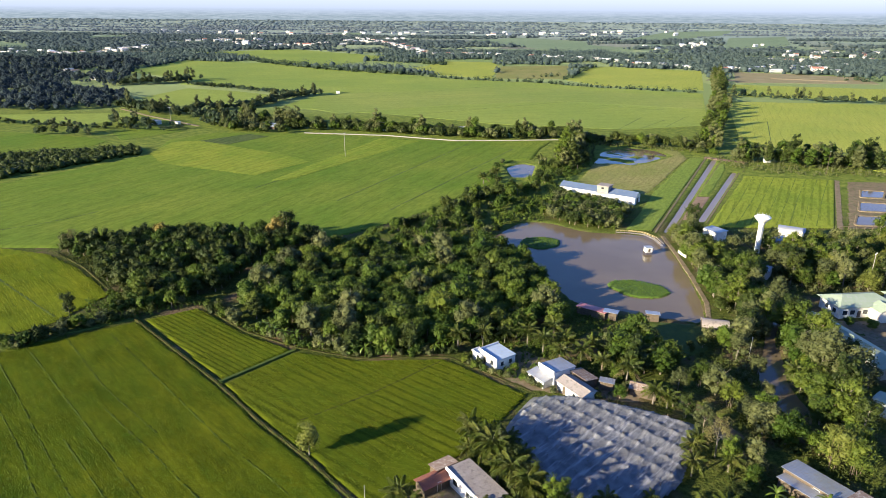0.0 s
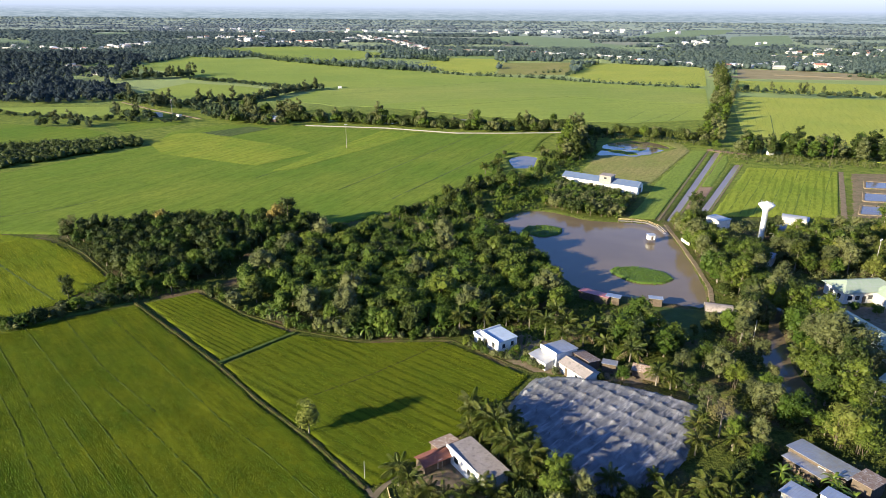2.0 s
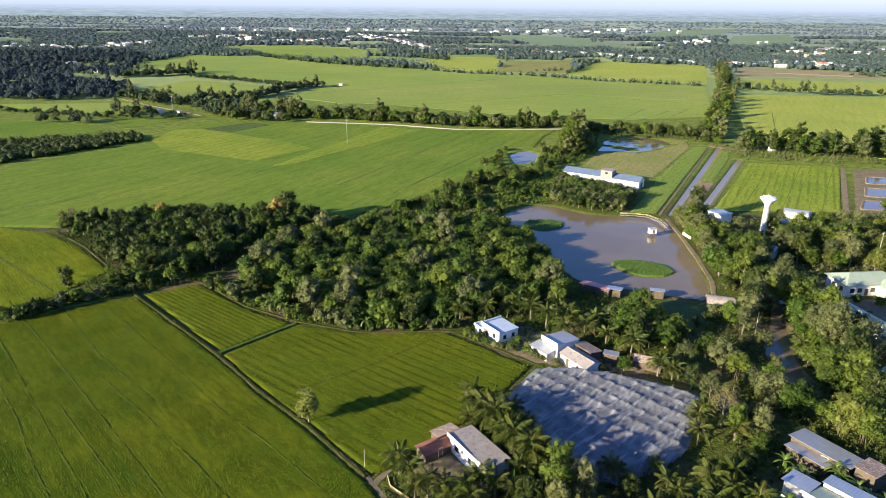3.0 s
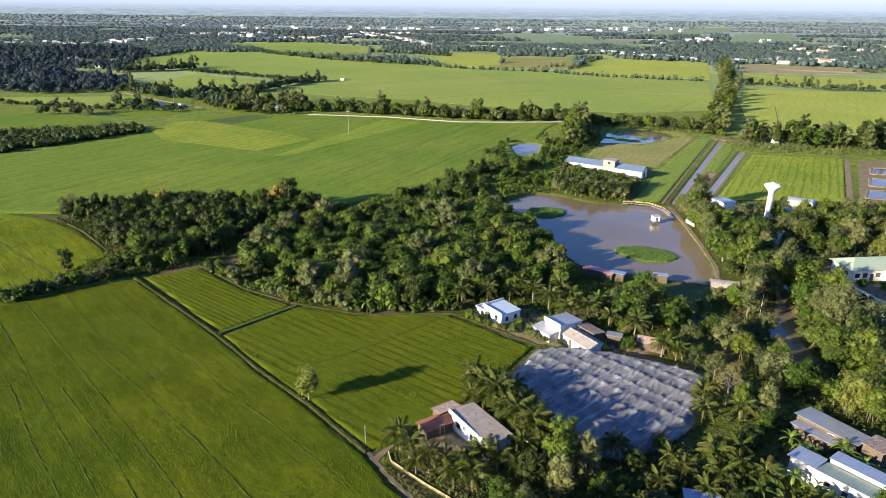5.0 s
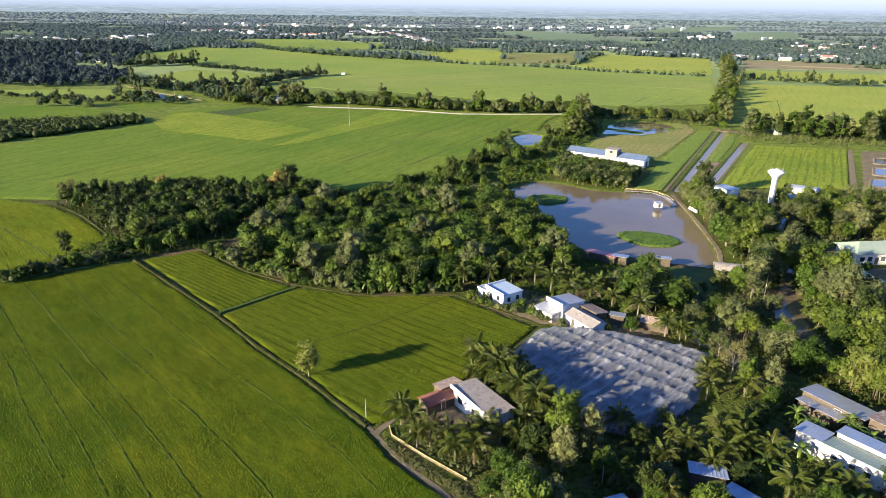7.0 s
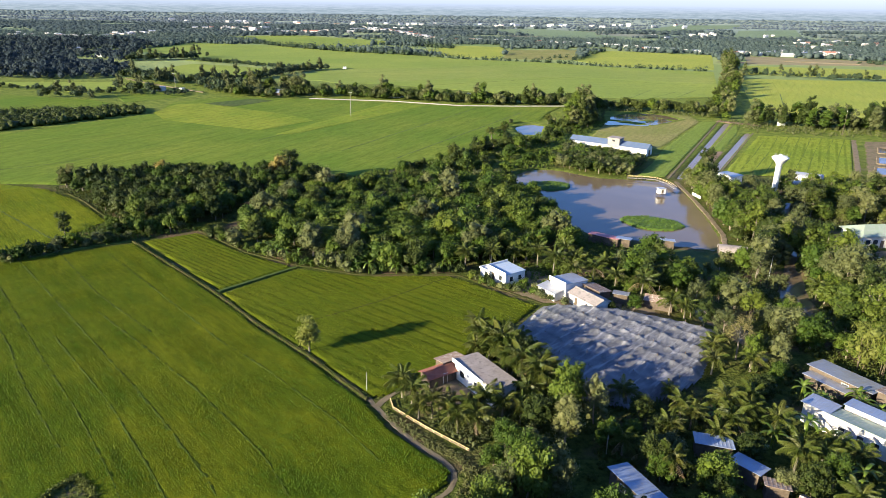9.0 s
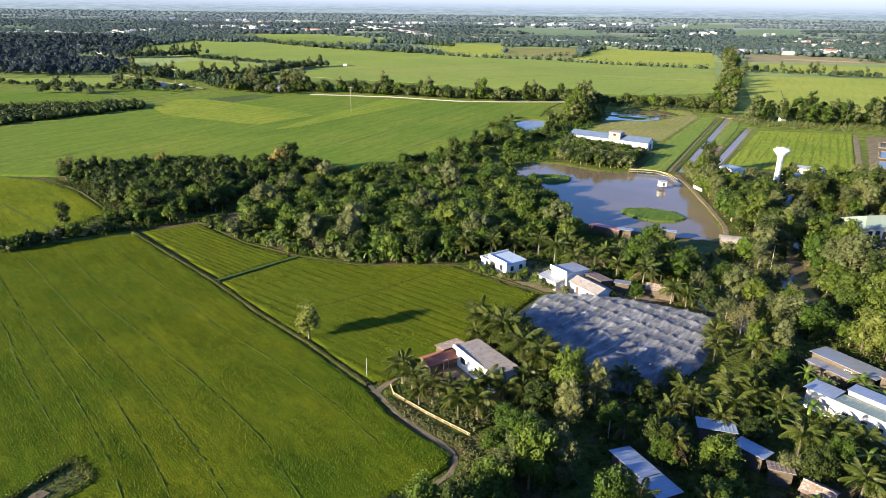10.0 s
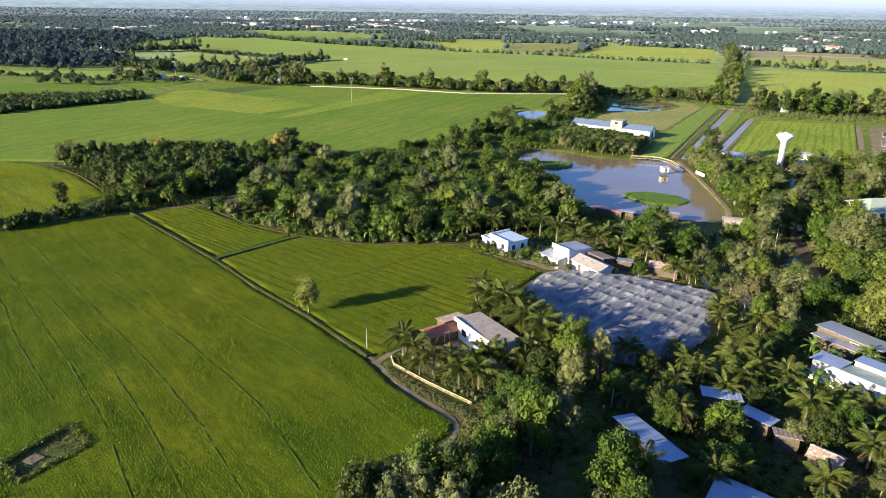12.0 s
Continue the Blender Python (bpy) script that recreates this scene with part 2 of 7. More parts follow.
L_MID = leafage("mango_leaves", (0.040, 0.074, 0.009), (0.080, 0.122, 0.015), (0.060, 0.098, 0.012))
L_DARK = leafage("dark_leaves", (0.028, 0.045, 0.009), (0.052, 0.072, 0.014), (0.040, 0.057, 0.011))
L_LIGHT = leafage("light_leaves", (0.054, 0.086, 0.012), (0.098, 0.130, 0.018), (0.074, 0.104, 0.014))
L_OLIVE = leafage("olive_leaves", (0.074, 0.090, 0.031), (0.130, 0.144, 0.054), (0.100, 0.114, 0.040))
L_YELLOW = leafage("bamboo_leaves", (0.088, 0.114, 0.021), (0.146, 0.164, 0.033), (0.114, 0.130, 0.026))
L_PALM = leafage("palm_fronds", (0.052, 0.080, 0.013), (0.100, 0.128, 0.022), (0.108, 0.116, 0.028), 0.25, 0.3, 0.45, 0.3)
L_BANANA = leafage("banana_leaves", (0.079, 0.137, 0.013), (0.130, 0.194, 0.022), (0.108, 0.151, 0.016), 0.2, 0.35, 0.4, 0.5)
L_DRY = leafage("dry_leaves", (0.22, 0.16, 0.09), (0.32, 0.25, 0.15), (0.26, 0.20, 0.12), 0.2)
L_BLOOM = leafage("tan_twigs", (0.122, 0.112, 0.041), (0.187, 0.166, 0.065), (0.144, 0.130, 0.049), 0.15)
# Far leaves: air haze put into the colour, bluer and paler farther out.
L_FAR = leafage("hazed_wood_leaves", (0.035, 0.056, 0.066), (0.056, 0.082, 0.086), (0.084, 0.110, 0.100), 0.1, 0.3, 0.8, 0.05, 0.05)
L_VILLAGE = leafage("hazed_village_leaves", (0.070, 0.104, 0.112), (0.110, 0.150, 0.145), (0.090, 0.126, 0.128), 0.1, 0.45, 0.9, 0.05)
L_ROWS = leafage("hazed_row_leaves", (0.046, 0.072, 0.044), (0.094, 0.126, 0.068), (0.070, 0.098, 0.054), 0.1, 0.35, 0.8, 0.05)
L_FAR2 = leafage("hazed_grove_leaves", (0.058, 0.088, 0.088), (0.104, 0.140, 0.122), (0.080, 0.112, 0.104), 0.1, 0.35, 0.8, 0.05)
L_DISTANT = leafage("hazed_distant_leaves", (0.125, 0.165, 0.205), (0.160, 0.202, 0.232), (0.142, 0.184, 0.220), 0.1, 0.5, 0.9, 0.05)


def water_material(name="muddy_water", dark=(0.135, 0.105, 0.066), pale=(0.175, 0.138, 0.088), rough=0.09):
    k = Nodes(name)
    c = k.mix(k.ramp(k.noise(0.03, 3), 0.4, 0.65), dark, pale)
    k.bump(k.noise(0.9, 3), 0.06, 0.05)
    k.b.inputs["IOR"].default_value = 1.33
    return k.done(c, rough, 0.5)


M_WATER = water_material()
M_SILT = water_material("silty_canal_water", (0.185, 0.145, 0.115), (0.23, 0.185, 0.145), 0.3)


def net_material():
    """Grey shade netting that lets some light through."""
    k = Nodes("shade_net")
    c = k.mix(k.ramp(k.noise(0.5, 4), 0.35, 0.65), (0.135, 0.14, 0.155), (0.22, 0.225, 0.24))
    c = k.mix(k.ramp(k.noise(0.5, 4, k.turned(44, (0.3, 2.0, 1))), 0.52, 0.68), c, (0.36, 0.36, 0.37))
    k.bump(k.math("ADD", k.noise(3.0, 5), k.noise(1.6, 4, k.turned(44, (0.25, 3.0, 1)))), 1.0, 0.22)
    k.done(c, 0.65, 0.25)
    t = k.n.new("ShaderNodeBsdfTransparent")
    m = k.n.new("ShaderNodeMixShader")
    m.inputs[0].default_value = 0.2
    k.l.new(k.b.outputs[0], m.inputs[1]), k.l.new(t.outputs[0], m.inputs[2])
    k.l.new(m.outputs[0], k.out.inputs[0])
    return k.m


M_NET = net_material()


# ---- mesh helpers
def mesh(name, verts, faces, material, smooth=False):
    me = bpy.data.meshes.new(name)
    me.from_pydata([tuple(map(float, v)) for v in verts], [], [tuple(map(int, f)) for f in faces])
    me.materials.append(material)
    if smooth:
        me.polygons.foreach_set("use_smooth", [True] * len(me.polygons))
    me.update()
    return me


def child(name, me, parent, label="", m=None):
    ob = new(name, me)
    ob.parent = parent
    if m is not None:
        ob.matrix_basis = m
    if label:
        tagged(ob, label)
    return ob


def part(name, bm, material, parent, label=""):
    me = bpy.data.meshes.new(name)
    bm.to_mesh(me)
    bm.free()
    me.materials.append(material)
    return child(name, me, parent, label)


def thing(name, x, y, z, turn, label, category, group="", kind=""):
    ob = new(name)
    ob.empty_display_size = 0.5
    ob.matrix_basis = pose(x, y, z, 0, 0, turn)
    return tagged(ob, label, category, group, kind)


def box(bm, x0, x1, y0, y1, z0, z1, bevel=0.0):
    r = bmesh.ops.create_cube(bm, size=1)
    for v in r["verts"]:
        v.co = Vector(((x0 + x1) / 2 + v.co.x * (x1 - x0), (y0 + y1) / 2 + v.co.y * (y1 - y0), (z0 + z1) / 2 + v.co.z * (z1 - z0)))
    if bevel:
        bmesh.ops.bevel(bm, geom=[e for e in bm.edges if e.verts[0] in r["verts"]], offset=bevel, segments=1, affect="EDGES")
    return bm


def boxed(*a, bevel=0.0):
    return box(bmesh.new(), *a, bevel=bevel)


def inside(px, py, poly):
    """Which of the points lie in the polygon."""
    px, py = np.asarray(px, float), np.asarray(py, float)
    hit = np.zeros(px.shape, bool)
    for (x0, y0), (x1, y1) in zip(poly, poly[1:] + poly[:1]):
        if y0 != y1:
            hit ^= ((y0 > py) != (y1 > py)) & (px < (x1 - x0) * (py - y0) / (y1 - y0) + x0)
    return hit


def edge_distance(px, py, poly, closed=True):
    best = np.full(np.shape(px), 1e9)
    for (x0, y0), (x1, y1) in zip(poly, poly[1:] + (poly[:1] if closed else [])):
        dx, dy = x1 - x0, y1 - y0
        t = np.clip(((px - x0) * dx + (py - y0) * dy) / (dx * dx + dy * dy + 1e-9), 0, 1)
        best = np.minimum(best, np.hypot(px - x0 - t * dx, py - y0 - t * dy))
    return best


def wobble(x, y, scale, seed=0.0):
    """Smooth unevenness made of a few waves, between about -1 and 1."""
    return (np.sin(x * scale + 1.7 * np.sin(y * scale * 0.7 + seed)) + np.sin(y * scale * 1.3 + seed + 1.3 * np.sin(x * scale * 0.9)) + np.sin((x + y) * scale * 2.1 + seed * 3)) / 3


def rounded(poly, times=1):
    """The polygon with its corners cut."""
    for _ in range(times):
        out = []
        for (x0, y0), (x1, y1) in zip(poly, poly[1:] + poly[:1]):
            c = min(0.2, 2.5 / (math.hypot(x1 - x0, y1 - y0) + 1e-6))
            out += [(x0 + (x1 - x0) * c, y0 + (y1 - y0) * c), (x1 - (x1 - x0) * c, y1 - (y1 - y0) * c)]
        poly = out
    return poly


def patch(name, poly, cell, height, rough, material, label, category, kind="structure", foot=-0.05, seed=0.0, bump=0.9, hole=None, turn=0.0):
    """A low raised bed that fills the polygon, uneven on top and dropping to the ground at its rim."""
    ca, sa = math.cos(radians(turn)), math.sin(radians(turn))
    xs = [p[0] * ca + p[1] * sa for p in poly]
    ys = [p[1] * ca - p[0] * sa for p in poly]
    nx, ny = int((max(xs) - min(xs)) / cell) + 2, int((max(ys) - min(ys)) / cell) + 2
    gx, gy = np.meshgrid(min(xs) + np.arange(nx) * cell, min(ys) + np.arange(ny) * cell, indexing="ij")
    gx, gy = gx * ca - gy * sa, gx * sa + gy * ca
    ok = inside(gx, gy, poly)
    if hole:
        ok &= ~inside(gx, gy, hole)
    rim = ~(ok & np.roll(ok, 1, 0) & np.roll(ok, -1, 0) & np.roll(ok, 1, 1) & np.roll(ok, -1, 1))
    z = height + rough * (0.6 * wobble(gx, gy, bump, seed) + 0.4 * np.random.default_rng(int(seed * 10) + 3).uniform(-1, 1, gx.shape))
    z = np.where(rim, foot, z)
    index = -np.ones(gx.shape, int)
    index[ok] = np.arange(ok.sum())
    quads = ok[:-1, :-1] & ok[1:, :-1] & ok[1:, 1:] & ok[:-1, 1:]
    i, j = np.nonzero(quads)
    faces = np.stack([index[i, j], index[i + 1, j], index[i + 1, j + 1], index[i, j + 1]], 1)
    me = mesh(name, np.stack([gx[ok], gy[ok], z[ok]], 1), faces, material, True)
    return tagged(new(name, me), label, category, kind=kind)


def slab(name, poly, z0, z1, material, label, category, kind="structure"):
    """A flat bed with upright sides."""
    n = len(poly)
    v = [(x, y, z0) for x, y in poly] + [(x, y, z1) for x, y in poly]
    area = sum(a[0] * b[1] - b[0] * a[1] for a, b in zip(poly, poly[1:] + poly[:1]))
    top = list(range(n, 2 * n))
    f = [top if area > 0 else top[::-1]] + [(i, (i + 1) % n, n + (i + 1) % n, n + i) for i in range(n)]
    return tagged(new(name, mesh(name, v, f, material)), label, category, kind=kind)


def ribbon(name, line, width, z, material, label, category, kind="structure", step=1.0, foot=-0.1, rough=0.03, ragged=0.2):
    """A road, path or bank along a line, with a low crown and sloping sides."""
    pts = []
    for (x0, y0), (x1, y1) in zip(line, line[1:]):
        d = math.hypot(x1 - x0, y1 - y0)
        k = max(1, int(d / step))
        pts += [(x0 + (x1 - x0) * i / k, y0 + (y1 - y0) * i / k) for i in range(k)]
    pts.append(line[-1])
    p = np.array(pts, float)
    for _ in range(3):
        p[1:-1] = (p[:-2] + 2 * p[1:-1] + p[2:]) / 4
    t = np.gradient(p, axis=0)
    t /= np.linalg.norm(t, axis=1)[:, None]
    n = np.stack([-t[:, 1], t[:, 0]], 1)
    r = np.random.default_rng(len(pts))
    v, f = [], []
    for i in range(len(p)):
        for s, h in ((-0.5 - 0.6 * abs(z) / width, foot), (-0.5, z), (0, z + 0.005), (0.5, z), (0.5 + 0.6 * abs(z) / width, foot)):
            q = p[i] + n[i] * width * s * (1 + r.uniform(-ragged, ragged))
            v.append((q[0], q[1], h + r.uniform(-rough, rough) * (h > foot)))
    for i in range(len(p) - 1):
        f += [(5 * i + j, 5 * i + j + 1, 5 * i + j + 6, 5 * i + j + 5) for j in range(4)]
    return tagged(new(name, mesh(name, v, [q[::-1] for q in f], material)), label, category, kind=kind)


# ---- ground, water
POND = [(18, 224), (31, 243), (42, 243), (55, 231), (68, 230), (82, 226), (80, 207), (78, 187), (75, 168), (71, 155), (60, 159), (47, 164), (38, 168), (33, 185), (30, 205)]
FLOODED = [(82, 346), (94, 378), (109, 391), (126, 388), (132, 368), (116, 352), (104, 343), (94, 347)]
SMALL_POND = [(34, 337), (43, 347), (51, 342), (45, 315), (35, 314)]
CANAL_A = [(152.6, 360.0), (155.6, 358.2), (86.4, 230.0), (83.0, 230.4)]
CANAL_B = [(150.9, 329.4), (153.8, 327.8), (104.4, 243.4), (101.2, 244.6)]
FISH_A = [(196, 292.8), (206, 290.6), (198, 279), (188, 280)]
FISH_B = [(183.2, 272.6), (194, 270), (185.5, 257.2), (174.6, 258.9)]
FISH_C = [(170, 252.5), (182, 251), (174.5, 238.4), (161.4, 239.8)]
CREEK = [(92, 156), (85, 146.5), (82.9, 137), (79.2, 128.6), (77.8, 121.7), (77.8, 114.4), (74.4, 108.5), (71.6, 112), (70.8, 120.6), (71.8, 127), (74.6, 134), (79.5, 141.5), (88, 158)]
DITCH = [(51.8, 124.8), (55.2, 118.6), (58.6, 112.2), (60.8, 105), (59.2, 100.4), (54.0, 99.8), (55.6, 104.4), (53.2, 110.3), (50.2, 117.2)]
POOLS = [POND, FLOODED, SMALL_POND, CANAL_A, CANAL_B, FISH_A, FISH_B, FISH_C, CREEK, DITCH]


def axis(lo, hi, step, end_lo, end_hi):
    mid = list(np.arange(lo, hi + step, step))
    up, down, s = [], [], step
    x = mid[-1]
    while x < end_hi:
        s *= 1.28
        x = min(x + s, end_hi)
        up.append(x)
    s, x = step, mid[0]
    while x > end_lo:
        s *= 1.28
        x = max(x - s, end_lo)
        down.append(x)
    return np.array(down[::-1] + mid + up)


def build_ground():
    ax, ay = axis(10, 220, 1.4, -4600, 4600), axis(80, 400, 1.5, -900, 4900)
    gx, gy = np.meshgrid(ax, ay, indexing="ij")
    z = 0.06 * wobble(gx, gy, 0.35, 2.0)
    for pool in POOLS:
        p = rounded(pool)
        d = edge_distance(gx, gy, p)
        deep = np.full(gx.shape, 1.5) if pool is not FLOODED else 0.30 + 0.34 * wobble(gx, gy, 0.16, 5.0) + 0.2 * wobble(gx, gy, 0.55, 2.0)
        z = np.where(inside(gx, gy, p), np.minimum(z, -np.clip(d / 1.6, 0, 1) * deep), z)
    nx, ny = gx.shape
    k = np.arange(nx * ny).reshape(nx, ny)
    faces = np.stack([k[:-1, :-1], k[1:, :-1], k[1:, 1:], k[:-1, 1:]], -1).reshape(-1, 4)
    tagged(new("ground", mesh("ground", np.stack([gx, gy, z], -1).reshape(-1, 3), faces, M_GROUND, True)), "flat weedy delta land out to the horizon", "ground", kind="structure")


build_ground()


def water(poly, label, z=-0.45):
    p = rounded(poly)
    cx, cy = sum(q[0] for q in p) / len(p), sum(q[1] for q in p) / len(p)
    big = [(cx + (x - cx) * 1.02, cy + (y - cy) * 1.02) for x, y in p]
    area = sum(a[0] * b[1] - b[0] * a[1] for a, b in zip(big, big[1:] + big[:1]))
    me = mesh("water", [(x, y, z) for x, y in (big if area > 0 else big[::-1])], [range(len(big))], M_SILT if poly in (CANAL_A, CANAL_B) else M_WATER)
    tagged(new("water", me), label, "water", kind="structure")


for pool, text in zip(POOLS, ["brown fish pond reflecting the pale sky", "shallow flooded paddy with patches of water", "small pond among the trees", "straight irrigation canal between grassy banks", "straight irrigation canal beside the rice plot",
                              "rectangular fish basin with muddy banks", "rectangular fish basin with muddy banks", "rectangular fish basin with muddy banks", "winding muddy creek under trees", "muddy ditch beside the netted garden"]):
    if not text.startswith("rectangular"):
        water(pool, text, -0.2 if pool is FLOODED else -0.46 if pool is DITCH else -0.4)

# ---- fields
WHEEL_TRACKS = [[(-112, 151), (-92.7, 131.7), (-80, 118.7), (-64.3, 102.6), (-50.2, 88.2), (-41.6, 79.1), (-30.3, 66.3), (-22, 55)], [(-70, 115), (-54, 100.7), (-41, 88.6), (-31.4, 78.7), (-24.2, 71), (-21.3, 66.6), (-14, 56)], [(-72, 104), (-58.9, 90.7), (-51.1, 82.8), (-44.1, 74.5), (-36.9, 66.1), (-27, 53)],
                [(-108, 138), (-92.3, 121.2), (-80.5, 108.3), (-69, 95.5), (-54.5, 80.1), (-47.7, 72.2), (-42, 65.4), (-33, 53)], [(-90, 113), (-78.4, 100.8), (-67.4, 87.6), (-59.5, 79.2), (-52.1, 71.4)], [(-84, 147), (-65, 127.8), (-41.6, 103.6), (-30.5, 94), (-15.6, 79.2), (-9, 71)], [(-95, 146), (-73, 122), (-55, 106)]]
RICE_A, RICE_B = (0.090, 0.162, 0.009), (0.184, 0.210, 0.011)
RICE_C, RICE_D = (0.118, 0.184, 0.011), (0.200, 0.216, 0.014)
RICE_E, RICE_F = (0.130, 0.190, 0.013), (0.220, 0.240, 0.017)
PIT = [(-51.5, 59.5), (-47.8, 67), (-43.2, 63.4), (-47.6, 56.4)]
patch("rice_field", [(-80.5, 154), (-49.4, 124), (-36.2, 109.6), (-24.7, 98.5), (-12.6, 85.2), (-8, 78.5), (-3.5, 73.5), (-0.4, 70.9), (1.0, 68.9), (0.3, 66.4), (-2, 64.2), (-7, 61), (-12, 54), (-6, 40), (-6, 20), (-150, 20), (-170, 80), (-106, 136.5)],
      0.55, 0.40, 0.09, M_RICE_NEAR, "ripening yellow-green rice field with wheel tracks", "field", seed=1.0, bump=1.9, hole=PIT, turn=-45.5, foot=0.18)
patch("rice_field", [(-78.5, 155), (-67, 162.5), (-50, 147.5), (-36, 139.5), (-49, 125.5)], 0.5, 0.40, 0.06, M_RICE_DRILLED, "small rice plot sown in straight rows", "field", seed=2.0, bump=1.9, turn=-43, foot=0.18)
patch("rice_field", [(-48, 124), (-35.2, 138.5), (-19, 134.5), (1, 135.5), (19, 120.5), (12, 110), (5, 101), (-2, 94), (-9, 86.5), (-11.7, 86.1), (-24, 99.4), (-35.7, 110.4)], 0.5, 0.40, 0.08, M_RICE_ROWS, "bright green rice plot in rows beside the grove", "field", seed=3.0, bump=1.9, turn=-45.5, foot=0.18)
patch("rice_field", [(-170, 215), (-131, 203), (-115, 191), (-95, 171), (-101, 153), (-112, 143), (-180, 110), (-230, 150)], 0.9, 0.4, 0.10, M_RICE_HEDGED, "ripening rice field behind a hedge", "field", seed=4.0, bump=1.1, turn=-48, foot=0.22)
patch("rice_field", [(-260, 215), (-290, 300), (-205, 296), (-165, 360), (-172, 405), (-150, 432), (-118, 430), (-89, 429), (7, 405), (72, 411), (60, 384), (51, 354), (40, 351), (31, 336), (31, 309), (12, 281), (-10, 247), (-38, 221), (-90, 223), (-122, 209), (-150, 208)],
      1.3, 0.4, 0.10, M_RICE_MID, "wide green rice field in many strips", "field", seed=5.0, bump=0.7)
patch("rice_strip", [(-84, 300), (-72, 306), (-12, 406), (-40, 414)], 1.2, 0.56, 0.08, M_RICE_STRIP, "ripe yellow strip within the rice field", "field", foot=0.42, seed=5.2)
patch("rice_strip", [(-166, 362), (-150, 338), (-92, 312), (-70, 345), (-88, 362), (-150, 402), (-166, 398)], 1.2, 0.54, 0.08, M_RICE_STRIP, "ripening strip within the rice field", "field", foot=0.42, seed=5.4)
patch("rice_field", [(153.6, 320), (195, 312), (151, 235.5), (101.5, 236), (104.5, 240)], 0.5, 0.35, 0.08, M_RICE_YOUNG, "young rice plot with drill rows", "field", seed=6.0, turn=60.4, foot=0.2)
patch("rice_field", [(140.5, 361), (149, 360), (80, 231.5), (70, 233), (84, 260), (96, 285)], 0.5, 0.3, 0.08, M_GRASS, "grassy green strip beside the canal", "field", seed=7.0, turn=61.8, foot=0.18)
patch("stubble_field", [(60, 300), (69.5, 314), (82, 345), (94, 346.5), (104.5, 342.5), (117, 351), (133, 367), (128, 388), (142, 384), (139.5, 360), (95, 285.5), (88, 281)], 0.9, 0.2, 0.08, M_STUBBLE, "olive stubble field behind the long shed", "field", seed=8.0)
patch("ploughed_plot", [(95.8, 246), (101.4, 246), (121.4, 281), (114.6, 281)], 0.5, 0.12, 0.08, M_PLOUGH, "bare brown seedbed between two canals", "field", seed=9.0)
patch("grass_strip", [(115.4, 282), (121.2, 282), (148.6, 330.5), (155, 347), (151.5, 347)], 0.5, 0.2, 0.08, M_GRASS, "grassy strip between two canals", "field", seed=9.5, turn=61.8)
PLAIN_FIELDS = (
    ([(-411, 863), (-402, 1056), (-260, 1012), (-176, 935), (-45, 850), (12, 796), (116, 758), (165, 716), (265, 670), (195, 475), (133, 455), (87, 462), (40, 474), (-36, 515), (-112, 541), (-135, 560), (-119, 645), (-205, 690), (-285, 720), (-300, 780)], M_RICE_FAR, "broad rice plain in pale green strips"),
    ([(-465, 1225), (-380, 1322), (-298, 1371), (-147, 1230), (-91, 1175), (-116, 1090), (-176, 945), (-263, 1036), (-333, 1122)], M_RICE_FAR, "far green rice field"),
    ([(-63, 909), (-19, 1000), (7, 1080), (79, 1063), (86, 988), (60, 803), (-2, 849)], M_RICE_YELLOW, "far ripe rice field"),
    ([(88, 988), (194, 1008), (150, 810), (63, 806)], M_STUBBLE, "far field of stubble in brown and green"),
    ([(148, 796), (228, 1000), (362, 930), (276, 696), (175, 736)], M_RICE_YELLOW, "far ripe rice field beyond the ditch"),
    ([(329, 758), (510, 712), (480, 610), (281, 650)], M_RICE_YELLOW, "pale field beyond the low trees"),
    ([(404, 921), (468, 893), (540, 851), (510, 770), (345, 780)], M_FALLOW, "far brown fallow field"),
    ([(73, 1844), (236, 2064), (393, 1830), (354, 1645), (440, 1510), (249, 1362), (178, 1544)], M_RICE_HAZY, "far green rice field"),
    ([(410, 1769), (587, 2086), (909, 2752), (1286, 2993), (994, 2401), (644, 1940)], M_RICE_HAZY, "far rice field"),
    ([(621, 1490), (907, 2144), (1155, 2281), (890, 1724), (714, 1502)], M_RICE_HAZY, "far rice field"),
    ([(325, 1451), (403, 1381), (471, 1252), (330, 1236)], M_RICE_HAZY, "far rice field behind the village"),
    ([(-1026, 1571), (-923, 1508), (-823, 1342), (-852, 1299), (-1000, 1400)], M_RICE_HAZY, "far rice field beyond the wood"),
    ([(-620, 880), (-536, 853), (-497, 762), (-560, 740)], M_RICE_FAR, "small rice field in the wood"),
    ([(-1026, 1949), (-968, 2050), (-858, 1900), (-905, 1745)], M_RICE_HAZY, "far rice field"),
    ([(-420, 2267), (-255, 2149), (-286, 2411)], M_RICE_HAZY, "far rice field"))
for poly, mat_, text in (
        ([(-330, 440), (-226, 411), (-207, 399), (-210, 380), (-260, 356), (-380, 380)], M_RICE_MID, "green rice field beyond the shrub block"),
        ([(-345, 500), (-245, 513), (-226, 492), (-258, 448)], M_RICE_FAR, "pale green mixed plots"),
        ([(-220, 432), (-196, 455), (-174, 436), (-200, 402)], M_RICE_MID, "small rice plot by the farm lane"),
        ([(-277, 606), (-263, 683), (-207, 662), (-158, 629), (-172, 575), (-232, 553)], M_RICE_FAR, "rice field enclosed by trees"),
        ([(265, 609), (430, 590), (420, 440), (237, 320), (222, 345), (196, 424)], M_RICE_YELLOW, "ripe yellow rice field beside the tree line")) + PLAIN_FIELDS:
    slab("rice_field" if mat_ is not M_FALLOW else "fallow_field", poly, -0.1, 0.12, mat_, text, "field")
